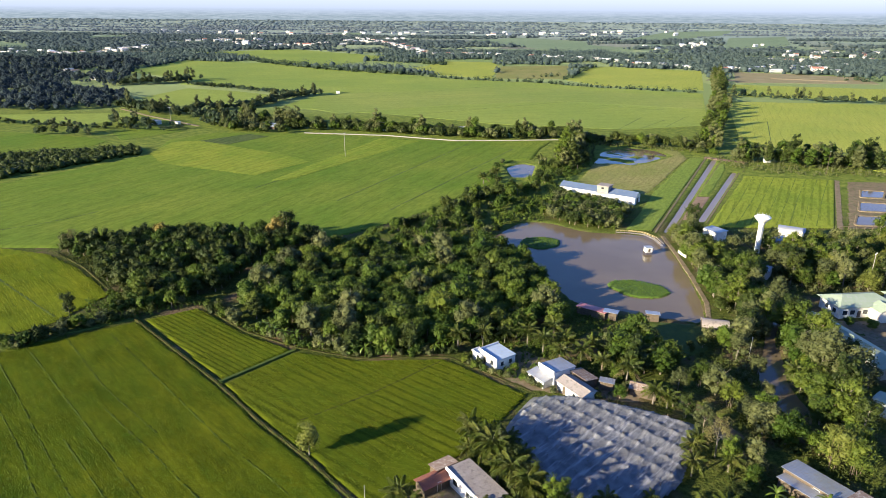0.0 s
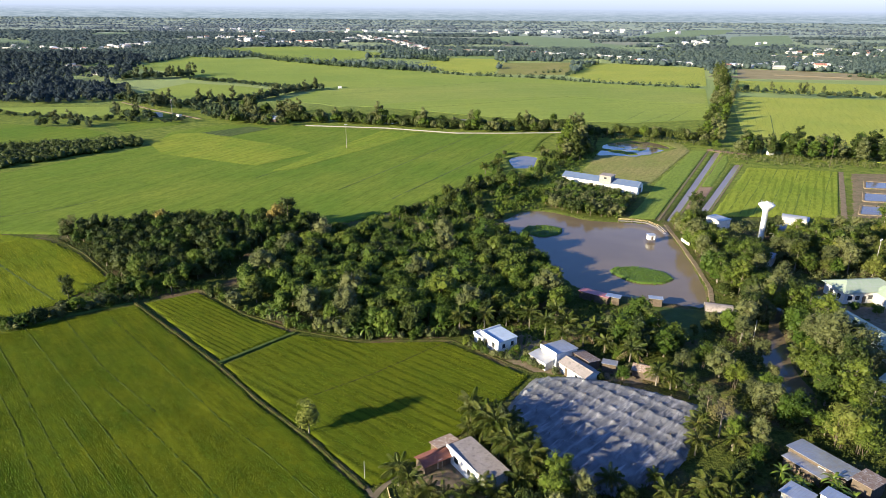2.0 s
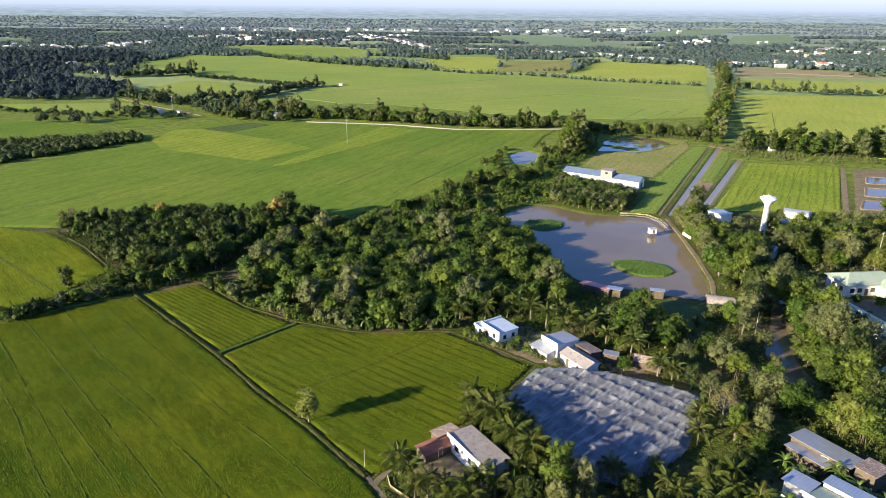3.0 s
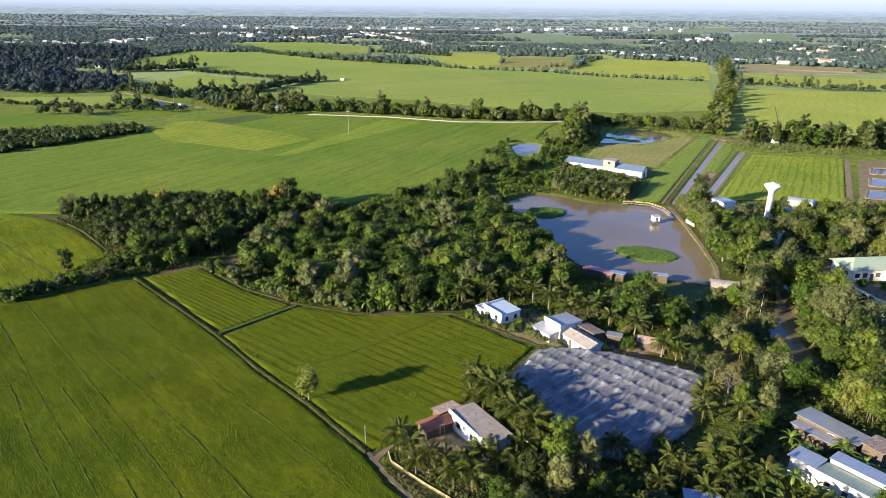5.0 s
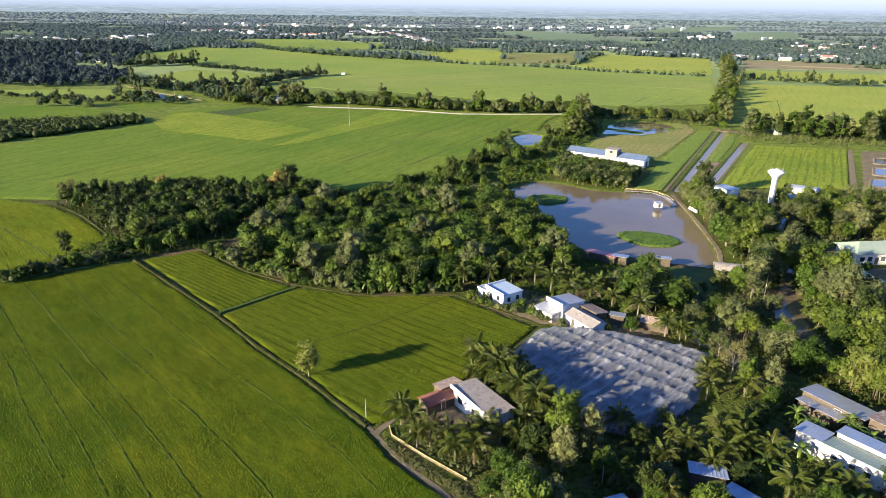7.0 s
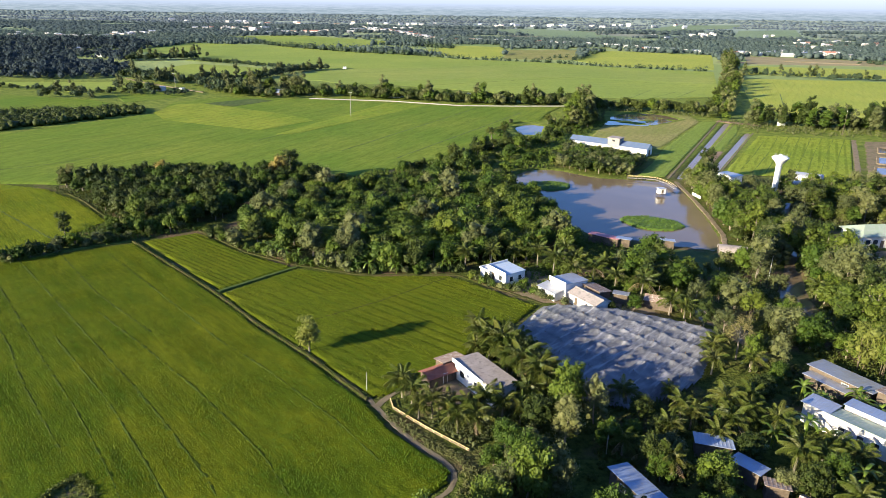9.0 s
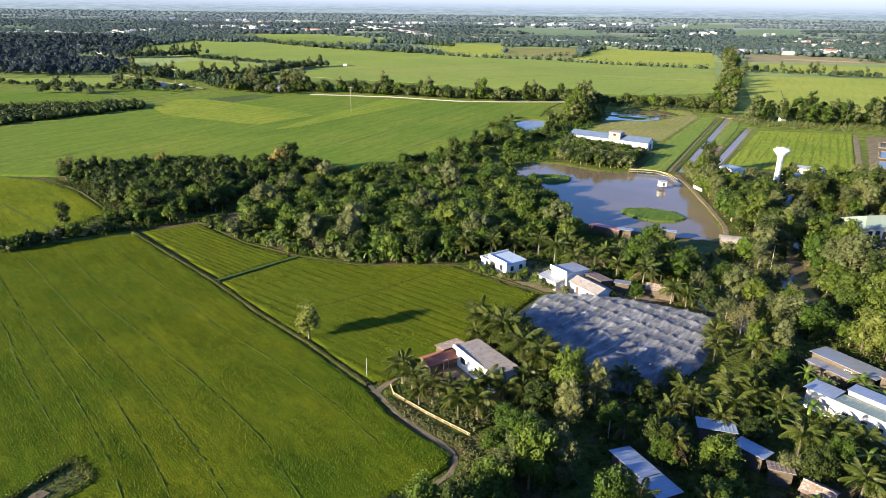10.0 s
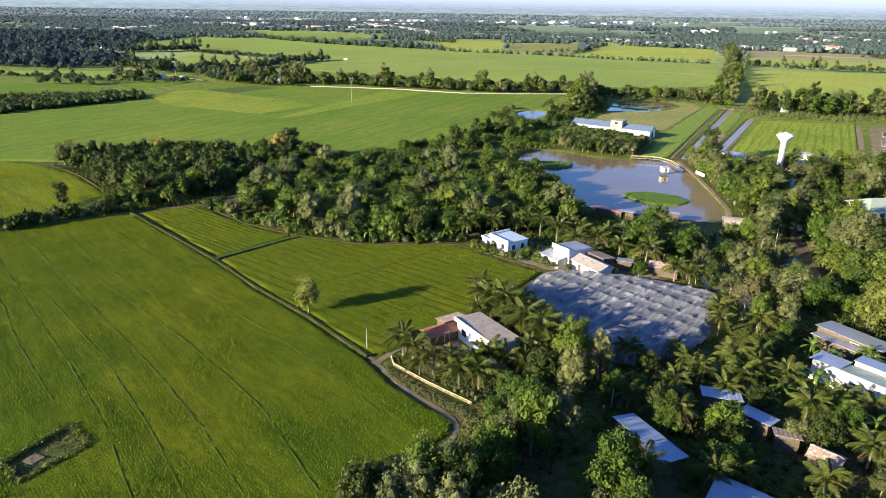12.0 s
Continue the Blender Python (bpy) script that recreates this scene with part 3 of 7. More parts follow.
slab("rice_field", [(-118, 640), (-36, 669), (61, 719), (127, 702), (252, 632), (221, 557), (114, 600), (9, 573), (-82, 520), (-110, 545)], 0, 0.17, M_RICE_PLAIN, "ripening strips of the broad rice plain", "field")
for line in ([(-165, 226), (-150, 236), (-139, 251)], [(-45, 269), (19, 402)], [(-21, 256), (42, 381)], [(-86, 289), (-54, 350), (-29, 402)], [(125, 456), (157, 511)], [(139, 456), (171, 498)], [(160, 464), (192, 513)], [(-114, 587), (62, 729)],
             [(-27, 512), (114, 600)], [(113, 592), (215, 535)], [(248, 495), (212, 414)], [(60, 842), (112, 940)], [(-145, 190), (-103, 156)]):
    ribbon("field_dike", line, 0.3, 0.46 if line[0][1] < 420 else 0.2, M_WEED, "thin grassy dike between rice strips", "dike", step=5, foot=0.38 if line[0][1] < 420 else 0.1)
# vegetable plot of darker green by the farm lane
slab("vegetable_plot", [(-152, 399), (-127, 425), (-112, 417), (-130, 390)], 0, 0.5, M_GREENS, "olive green vegetable plot at the field's edge", "field")


def paddy(name, green, yellow, patch=0.035, lets=0.35):
    """Blades of rice: ripe patches over the field, changes from blade to blade."""
    k = Nodes(name)
    f = k.math("ADD", k.math("MULTIPLY", k.noise(patch, 4), 0.42), k.math("MULTIPLY", k.noise(0.55, 4, k.turned(-46, (0.16, 1, 1)), 0.7), 0.58))
    xyz = k.n.new("ShaderNodeSeparateXYZ")
    k.l.new(k.pos.outputs["Position"], xyz.inputs[0])
    c = k.mix(k.ramp(k.math("ADD", f, k.ramp(xyz.outputs[1], 58, 150, -0.07, 0.09)), 0.42, 0.62), green, yellow)
    c = k.mix(k.ramp(k.noise(0.9, 3, k.turned(-46, (0.25, 1, 1))), 0.50, 0.66, 0.0, 0.4), c, tuple(q * 0.5 for q in green))
    c = k.mix(k.ramp(k.pos.outputs["Random Per Island"], 0, 1, 0.0, 0.25), c, tuple(q * 0.6 for q in green))
    k.done(c, 0.6, 0.12)
    t = k.n.new("ShaderNodeBsdfTranslucent")
    k.l.new(c, t.inputs[0])
    m = k.n.new("ShaderNodeMixShader")
    m.inputs[0].default_value = lets
    k.l.new(k.b.outputs[0], m.inputs[1]), k.l.new(t.outputs[0], m.inputs[2])
    k.l.new(m.outputs[0], k.out.inputs[0])
    return k.m


def rice_plants(poly, turn, row, step, tall, foot, material, label, seed, hole=None, tracks=(), gaps=0.0, gap_width=0.3, blades=4):
    """Tufts of rice in sown rows along turn; wheel tracks and sowing gaps stay empty."""
    r = np.random.default_rng(seed)
    ca, sa = math.cos(radians(turn)), math.sin(radians(turn))
    us, vs = [p[0] * ca + p[1] * sa for p in poly], [p[1] * ca - p[0] * sa for p in poly]
    u, v = np.meshgrid(np.arange(min(us), max(us), step), np.arange(min(vs), max(vs), row), indexing="ij")
    u, v = (u + r.uniform(-0.5, 0.5, u.shape) * step).ravel(), (v + r.uniform(-0.22, 0.22, v.shape) * row).ravel()
    x, y = u * ca - v * sa, u * sa + v * ca
    ok = inside(x, y, poly)
    if hole:
        ok &= ~inside(x, y, hole)
    ok &= edge_distance(x, y, poly) > 0.25
    for line in tracks:
        wave = 0.22 * wobble(x, y, 0.45, 3.0) + 0.12 * wobble(x, y, 1.3, 1.0)
        d = edge_distance(x + wave, y + wave, line, False)
        ok &= ~((d < 0.17) & (wobble(x, y, 0.11, len(line)) > -0.62))
    if gaps:
        ok &= ~((np.abs((v + 0.15 * np.sin(u * 0.2)) % gaps - gaps / 2) < gap_width / 2) & (r.random(len(u)) < 0.8))
    x, y = x[ok], y[ok]
    n = len(x)
    grow = (0.8 + 0.3 * wobble(x, y, 0.3, seed)) * r.uniform(0.75, 1.25, n)
    a = r.uniform(0, 6.283, (n, 1)) + np.arange(blades) * 6.283 / blades + r.uniform(-0.5, 0.5, (n, blades))
    lean = r.uniform(0.35, 1.1, (n, blades))
    ln = tall * grow[:, None] * r.uniform(0.8, 1.2, (n, blades))
    w = ln * 0.19
    bx, by = x[:, None] + 0.05 * np.cos(a), y[:, None] + 0.05 * np.sin(a)
    low = np.full_like(bx, foot)
    tri = np.stack([np.stack([bx - w * np.sin(a), by + w * np.cos(a), low], -1), np.stack([bx + w * np.sin(a), by - w * np.cos(a), low], -1),
                    np.stack([bx + ln * np.sin(lean) * np.cos(a), by + ln * np.sin(lean) * np.sin(a), low + ln * np.cos(lean)], -1)], 2).reshape(-1, 3)
    count = len(tri) // 3
    me = bpy.data.meshes.new("rice_plants")
    me.vertices.add(3 * count), me.loops.add(3 * count), me.polygons.add(count)
    me.vertices.foreach_set("co", tri.ravel())
    me.loops.foreach_set("vertex_index", np.arange(3 * count))
    me.polygons.foreach_set("loop_start", np.arange(0, 3 * count, 3))
    me.materials.append(material)
    me.update(calc_edges=True)
    tagged(new("rice_plants", me), label, "rice", kind="stuff")


for line in WHEEL_TRACKS:
    ribbon("wheel_track", line, 0.11, 0.43, M_TRACK, "narrow wet wheel track through the rice", "track", step=1.2, foot=0.36, rough=0.05, ragged=0.6)
for k in range(8):
    a, b = 108 + 5.2 * k, 157 + 5.0 * k
    ribbon("wheel_track", [(a + 1.2, 238.5), ((a + b) / 2 + 0.5 * math.sin(k * 2.1), 276), (b, 318.5 - 0.15 * (b - 154))], 0.05 + 0.05 * (k % 3), 0.38, M_FURROW, "thin sowing gap in the young rice", "track", step=3.0, foot=0.3, ragged=0.5)
rice_plants([(-80.2, 153.4), (-49.6, 123.6), (-36.4, 109.2), (-24.9, 98.1), (-12.8, 84.8), (-8.2, 78.1), (-3.7, 73.1), (-0.6, 70.7), (0.8, 68.9), (0.1, 66.5), (-2.2, 64.4), (-7, 61.2), (-12, 54.2), (-9, 48), (-50, 47), (-62, 66), (-84, 100), (-112, 135)], -46, 0.36, 0.28, 0.36, 0.33, paddy("rice_blades", RICE_A, RICE_B), "standing rice turning from green to yellow, with wheel tracks", 301, PIT, WHEEL_TRACKS)
rice_plants([(-77.8, 155), (-67, 162.2), (-50, 147.3), (-36.4, 139.3), (-49, 126)], -37, 0.38, 0.30, 0.36, 0.33, paddy("drilled_blades", RICE_C, RICE_D), "young rice standing in straight drilled rows", 302, gaps=1.5, gap_width=0.6)
rice_plants([(-47.6, 124), (-35.2, 138.2), (-19, 134.2), (0.8, 135.1), (18.6, 120.5), (12, 110.4), (5, 101.4), (-2, 94.4), (-9, 87), (-11.5, 86.6), (-23.8, 99.7), (-35.4, 110.7)], -37, 0.38, 0.30, 0.36, 0.33, paddy("rowed_blades", RICE_C, RICE_D), "bright green rice standing in faint rows", 303, gaps=2.3, gap_width=0.8)
rice_plants([(-140, 205), (-131, 202.5), (-115, 190.5), (-95.6, 171), (-101.6, 153.4), (-112, 143.8), (-150, 126), (-170, 170)], -48, 0.75, 0.6, 0.6, 0.3, paddy("hedged_blades", RICE_E, RICE_F), "ripening rice standing behind the hedge", 304, tracks=[[(-150, 200), (-128, 178), (-106, 160)], [(-160, 180), (-134, 160), (-112, 146)]], blades=3)

# ---- dikes, paths, roads, banks
ribbon("field_dike", [(-82, 156), (-49.2, 124.4), (-36, 110), (-24.4, 99), (-12.2, 85.6)], 0.45, 0.42, M_DIKE, "narrow muddy dike between rice fields", "dike")
ribbon("field_dike", [(-49, 124.8), (-35.5, 139.2)], 0.8, 0.40, M_WEED, "grassy dike between rice plots", "dike")
ribbon("field_dike", [(-28, 110.5), (-14, 121), (1, 135)], 0.3, 0.42, M_DIKE, "low grassy dike across the rice plot", "dike")
ribbon("field_dike", [(-112, 141), (-103, 138.5), (-96, 147.5), (-81, 156.5)], 2.0, 0.4, M_WEED, "weedy dike under the hedge", "dike")
ribbon("field_dike", [(-131, 206), (-114, 192), (-93, 170), (-83, 160)], 0.4, 0.2, M_DIKE, "pale earth dike along the grove", "dike")
ribbon("grove_edge", [(-67, 164.5), (-50, 149), (-35, 140.8), (-20, 135.8), (2, 137), (20, 122)], 0.5, 0.12, M_DIKE, "bare earth bank along the grove", "dike")
ribbon("village_path", [(-12.4, 86.5), (-10.5, 83.5), (-7, 78.6), (-3, 74), (0.2, 71.3), (1.7, 68.8), (0.8, 65.8), (-1.5, 63.5), (-6, 61)], 0.75, 0.06, M_PATH, "worn concrete path curving round the field", "path")
ribbon("village_path", [(-10.5, 84), (-9, 87), (-6.5, 89.5)], 1.0, 0.08, M_PATH, "worn path to the house", "path")
ribbon("farm_road", [(-92, 432), (-38, 425), (7, 409), (40, 410), (77, 414)], 0.8, 0.44, M_CONCRETE, "pale concrete road along the tree row", "road")
ribbon("farm_road", [(-262, 535), (-225, 500), (-194, 475), (-170, 455)], 1.5, 0.4, M_PATH, "pale farm lane to the white sheds", "road")
ribbon("pond_bank", [(82, 226), (80.6, 207), (78.6, 187), (76, 168), (72, 156), (75, 150)], 1.3, 0.1, M_EARTH, "bare muddy bank along the pond", "bank")
ribbon("canal_bank", [(150.4, 362.4), (80.4, 230)], 0.7, 0.12, M_BANK, "earth bank of the canal", "bank")
ribbon("canal_bank", [(157.4, 357.6), (87.6, 231)], 0.4, 0.06, M_BANK, "earth bank of the canal", "bank")
ribbon("canal_bank", [(154.0, 327.0), (104.6, 242.6)], 0.6, 0.1, M_BANK, "earth bank of the canal", "bank")
ribbon("canal_track", [(150, 364), (168, 350)], 4.0, 0.2, M_PLOUGH, "bare earth track at the canal's head", "road")
ribbon("plot_track", [(196, 312), (153, 235)], 2.0, 0.06, M_EARTH, "pale earth track beside the plot", "road")
patch("bare_ground", [(199, 310), (240, 310), (196, 236), (156, 236)], 1.2, 0.12, 0.12, M_BANK, "bare ground round the fish basins", "ground", seed=12)
for poly in (FISH_A, FISH_B, FISH_C):
    water(poly, "rectangular fish basin with muddy banks", 0.3)
    ribbon("basin_bank", poly + poly[:1], 0.7, 0.5, M_EARTH, "pale earth bank of the fish basin", "bank")
patch("school_yard", [(90, 132), (96, 158), (125, 158), (150, 168), (150, 130), (110, 118)], 1.2, 0.06, 0.05, M_EARTH, "bare swept yard round the green-roofed buildings", "ground", seed=13)
patch("house_yard", [(-8, 88), (-2, 95), (4, 99), (13, 88), (6, 80), (-4, 84)], 0.8, 0.06, 0.05, M_EARTH, "bare yard round the white house", "ground", seed=14)
patch("house_yard", [(8, 132), (20, 141), (36, 128), (46, 122), (42, 117), (20, 121.5)], 0.8, 0.06, 0.05, M_EARTH, "bare yard round the houses", "ground", seed=15)
patch("weedy_plot", [(50, 158), (72, 154), (66, 140), (55, 134), (44, 150)], 0.8, 0.15, 0.2, M_WEED, "rough grass between pond and creek", "ground", seed=16)
patch("fallow_pit", [(-51.8, 59.5), (-47.8, 67.3), (-42.8, 63.4), (-47.6, 56)], 0.3, 0.05, 0.12, M_PIT, "muddy weedy patch left bare in the rice", "ground", seed=17, bump=2.6)
slab("puddle", [(-49.6, 60.2), (-48.9, 61.6), (-47.4, 61.0), (-48.0, 59.6)], 0.0, 0.2, M_WATER, "small puddle in the muddy patch", "water")


# ---- plants
def ico(n):
    bm = bmesh.new()
    bmesh.ops.create_icosphere(bm, subdivisions=n, radius=1)
    bm.verts.ensure_lookup_table()
    out = np.array([v.co[:] for v in bm.verts]), np.array([[v.index for v in f.verts] for f in bm.faces])
    bm.free()
    return out


ICO1, ICO2 = ico(1), ico(2)


def unit(v):
    return v / (np.linalg.norm(v, axis=-1, keepdims=True) + 1e-9)


def leaf_quads(r, centres, normals, size, slim=0.55):
    """Kite-shaped, slightly folded leaves, one face each."""
    n = len(centres)
    nrm = unit(normals + r.normal(0, 0.55, (n, 3)))
    tan = unit(np.cross(nrm, r.normal(0, 1, (n, 3))))
    tan[:, 2] -= 0.25
    tan = unit(tan)
    side = unit(np.cross(nrm, tan))
    ln = size * r.uniform(0.6, 1.35, (n, 1))
    v = np.stack([centres - tan * ln * 0.5, centres + side * ln * slim * 0.5 + nrm * ln * 0.08, centres + tan * ln * 0.5, centres - side * ln * slim * 0.5 + nrm * ln * 0.08], 1)
    return v.reshape(-1, 3), np.arange(4 * n).reshape(n, 4)


def crown(name, seed, rx, rz, zc, lobes, lobe, leaves, size, material, shell=0.72, core=0.8, slim=0.55, low=-0.5):
    """A crown of many clumps: lumpy dark cores with loose leaves on and between them."""
    r = np.random.default_rng(seed)
    d = unit(r.normal(0, 1, (lobes, 3)))
    d[:, 2] = np.where(d[:, 2] < low, -d[:, 2] * 0.6, d[:, 2])
    c = d * np.array([rx, rx, rz]) * r.uniform(shell * 0.45, shell * 1.12, (lobes, 1)) + np.array([0, 0, zc])
    rad = lobe * r.uniform(0.65, 1.3, lobes)
    vs, fs, base = [], [], 0
    iv, fi = ICO1
    for k in range(lobes):
        v = iv * (rad[k] * core * r.uniform(0.78, 1.15, (len(iv), 1))) * np.array([1, 1, 0.85]) + c[k]
        vs.append(v), fs.extend((fi + base).tolist())
        base += len(iv)
    which = r.integers(0, lobes, leaves)
    out = unit(r.normal(0, 1, (leaves, 3)) + np.array([0, 0, 0.45]))
    p = c[which] + out * (rad[which] * r.uniform(0.75, 1.22, leaves))[:, None]
    v, f = leaf_quads(r, p, out + np.array([0, 0, 0.3]), size, slim)
    vs.append(v), fs.extend((f + base).tolist())
    return mesh(name, np.concatenate(vs), fs, material)


def tube(points, radii, sides=7):
    v, f = [], []
    for i, (p, q) in enumerate(zip(points, radii)):
        for j in range(sides):
            a = 2 * math.pi * j / sides
            v.append((p[0] + q * math.cos(a), p[1] + q * math.sin(a), p[2]))
        if i:
            b = (i - 1) * sides
            f += [(b + j, b + (j + 1) % sides, b + sides + (j + 1) % sides, b + sides + j) for j in range(sides)]
    return v, f


def trunk(name, seed, height, thick, limbs, spread, material):
    r = np.random.default_rng(seed)
    lean = r.uniform(-0.06, 0.06, 2)
    v, f = tube([(lean[0] * z + 0.05 * math.sin(z), lean[1] * z, z) for z in np.linspace(-0.3, height, 6)], np.linspace(thick, thick * 0.5, 6))
    for k in range(limbs):
        a, z0 = r.uniform(0, 6.28), height * r.uniform(0.45, 0.9)
        reach = spread * r.uniform(0.6, 1.0)
        w, g = tube([(lean[0] * z0 + math.cos(a) * reach * t, lean[1] * z0 + math.sin(a) * reach * t, z0 + reach * 0.8 * t ** 0.8) for t in (0, 0.5, 1)], (thick * 0.4, thick * 0.28, thick * 0.12), 5)
        f += [tuple(i + len(v) for i in q) for q in g]
        v += w
    return mesh(name, v, f, material, True)


KINDS = {}


def kind(name, crowns, trunks, label, category):
    KINDS[name] = (crowns, trunks, label, category)


kind("mango", [crown("crown", 10 + i, 3.0, 2.9, 3.3, 24, 1.15, 1000, 0.56, m, low=-0.85) for i, m in enumerate((L_MID, L_MID, L_DARK, L_MID, L_LIGHT, L_MID))],
     [trunk("trunk", 30 + i, 3.2, 0.2, 5, 1.8, M_BARK) for i in range(3)], "bushy dark green fruit tree in the grove", "tree")
kind("dark", [crown("crown", 50 + i, 2.8, 3.6, 4.0, 24, 1.2, 950, 0.56, m, low=-0.9) for i, m in enumerate((L_DARK, L_DARK, L_MID))],
     [trunk("trunk", 40 + i, 4.2, 0.2, 5, 1.8, M_BARK) for i in range(2)], "dense dark green tree of the wood", "tree")
kind("tall", [crown("crown", 60 + i, 2.6, 5.2, 6.8, 32, 1.1, 1250, 0.48, m, shell=0.85, core=0.62, low=-0.95) for i, m in enumerate((L_OLIVE, L_OLIVE, L_LIGHT, L_DARK))],
     [trunk("trunk", 66 + i, 9.5, 0.22, 7, 2.0, M_PALE_BARK) for i in range(3)], "tall airy tree with pale trunk", "tree")
kind("broad", [crown("crown", 70 + i, 4.0, 3.6, 4.3, 34, 1.4, 1800, 0.50, m, low=-0.9) for i, m in enumerate((L_LIGHT, L_MID, L_OLIVE))],
     [trunk("trunk", 76 + i, 5.5, 0.3, 7, 3.0, M_BARK) for i in range(2)], "broad spreading tree with bright foliage", "tree")
kind("bamboo", [crown("crown", 80 + i, 2.7, 3.7, 3.7, 30, 1.05, 1900, 0.44, m, core=0.55, slim=0.3, low=-0.9) for i, m in enumerate((L_YELLOW, L_LIGHT, L_YELLOW))],
     [trunk("culm", 86, 5.2, 0.07, 0, 1.6, M_WOOD)], "yellow-green feathery bamboo clump", "bamboo")
kind("bush", [crown("crown", 90 + i, 1.3, 0.9, 0.8, 8, 0.65, 260, 0.42, m) for i, m in enumerate((L_MID, L_LIGHT, L_DARK, L_OLIVE))],
     [trunk("stem", 96, 0.8, 0.07, 3, 0.6, M_BARK)], "low leafy green garden bush", "bush")
kind("orchard", [crown("crown", 100 + i, 2.0, 1.6, 1.8, 13, 0.85, 380, 0.58, m, low=-0.9) for i, m in enumerate((L_MID, L_DARK, L_OLIVE))],
     [trunk("trunk", 106, 1.9, 0.12, 4, 1.1, M_BARK)], "low orchard tree in close rows", "tree")
kind("garden", [crown("crown", 160 + i, 2.9, 2.9, 3.4, 40, 0.85, 2700, 0.36, m, shell=0.8, core=0.7, low=-0.85) for i, m in enumerate((L_MID, L_MID, L_DARK, L_OLIVE))],
     [trunk("trunk", 166 + i, 3.2, 0.18, 6, 1.8, M_BARK) for i in range(2)], "leafy green garden tree with clumped foliage", "tree")
kind("shade", [crown("crown", 170 + i, 2.6, 3.3, 3.8, 34, 0.8, 2300, 0.34, m, shell=0.8, core=0.66, slim=0.4, low=-0.9) for i, m in enumerate((L_DARK, L_MID, L_OLIVE))],
     [trunk("trunk", 176, 4.0, 0.18, 6, 1.8, M_BARK)], "dark leafy garden tree", "tree")
kind("lone", [crown("crown", 130, 2.1, 3.2, 3.9, 22, 1.0, 1500, 0.42, L_YELLOW, core=0.7, low=-0.9)],
     [trunk("trunk", 132, 3.6, 0.16, 6, 1.2, M_BARK)], "lone bright green tree on the field dike", "tree")
kind("row", [crown("crown", 140 + i, 2.8, z, z * 1.1, 14, 1.35, 460, 0.74, m) for i, (z, m) in enumerate(((2.3, L_MID), (2.6, L_DARK), (2.9, L_DARK), (2.1, L_DARK), (2.6, L_OLIVE)))], [], "", "")
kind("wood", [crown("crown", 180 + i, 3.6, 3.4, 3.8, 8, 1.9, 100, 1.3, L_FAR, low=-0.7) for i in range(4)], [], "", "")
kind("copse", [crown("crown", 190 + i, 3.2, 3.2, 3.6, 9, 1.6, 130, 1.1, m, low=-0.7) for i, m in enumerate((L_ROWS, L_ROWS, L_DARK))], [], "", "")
kind("spire", [crown("crown", 195 + i, 2.4, 5.0, 6.0, 12, 1.3, 170, 1.0, L_OLIVE, shell=0.85, low=-0.9) for i in range(2)], [], "", "")
kind("high", [crown("crown", 150 + i, 2.5, 5.4, 6.8, 24, 1.2, 620, 0.72, m, shell=0.9, low=-0.95) for i, m in enumerate((L_OLIVE, L_DARK, L_MID))], [], "", "")
kind("bare", [crown("crown", 110, 2.4, 3.0, 5.4, 16, 1.0, 700, 0.5, L_BLOOM, shell=0.9, core=0.3, slim=0.3, low=-0.8)],
     [trunk("trunk", 112, 6.5, 0.2, 12, 2.4, M_PALE_BARK)], "thin tan tree with bare pale branches", "tree")
kind("rust", [crown("crown", 120, 2.8, 3.0, 6.0, 16, 1.25, 850, 0.6, leafage("rusty_leaves", (0.17, 0.14, 0.03), (0.26, 0.20, 0.05), (0.12, 0.13, 0.03)))],
     [trunk("trunk", 122, 5.5, 0.22, 6, 2.0, M_BARK)], "tall tree with yellowing brown foliage", "tree")

TAKEN = []  # footprints that no tree may stand on: x, y, radius


def plant(kind_name, x, y, s=1.0, group="", label="", tall=1.0):
    crowns, trunks, text, category = KINDS[kind_name]
    ob = new({"bush": "bush", "bamboo": "bamboo_clump", "mango": "fruit_tree" if "grove" in group else "leafy_tree", "garden": "garden_tree", "shade": "garden_tree", "orchard": "orchard_tree", "dark": "wood_tree", "tall": "tall_tree", "broad": "spreading_tree"}.get(kind_name, "tree"))
    ob.empty_display_size = 0.5
    z = float(rng.uniform(0.9, 1.12)) * s * tall
    ob.matrix_basis = pose(x, y, 0, 0, 0, rng.uniform(0, 360)) @ Matrix.Diagonal((s, s, z, 1))
    tagged(ob, label or text, category, group)
    if kind_name == "bamboo":
        for k in range(5):
            child("culm", trunks[0], ob, m=pose(0.5 * math.cos(k * 1.3), 0.5 * math.sin(k * 1.3), 0, 7 * math.sin(k * 1.3), -7 * math.cos(k * 1.3), 70 * k))
    else:
        child("trunk" if kind_name != "bush" else "stem", trunks[rng.integers(len(trunks))], ob)
    child("crown", crowns[rng.integers(len(crowns))], ob)
    return ob


def free(x, y, gap=0.0):
    if any(math.hypot(x - a, y - b) < r + gap for a, b, r in TAKEN):
        return False
    return not any(inside([x], [y], p)[0] for p in POOLS)


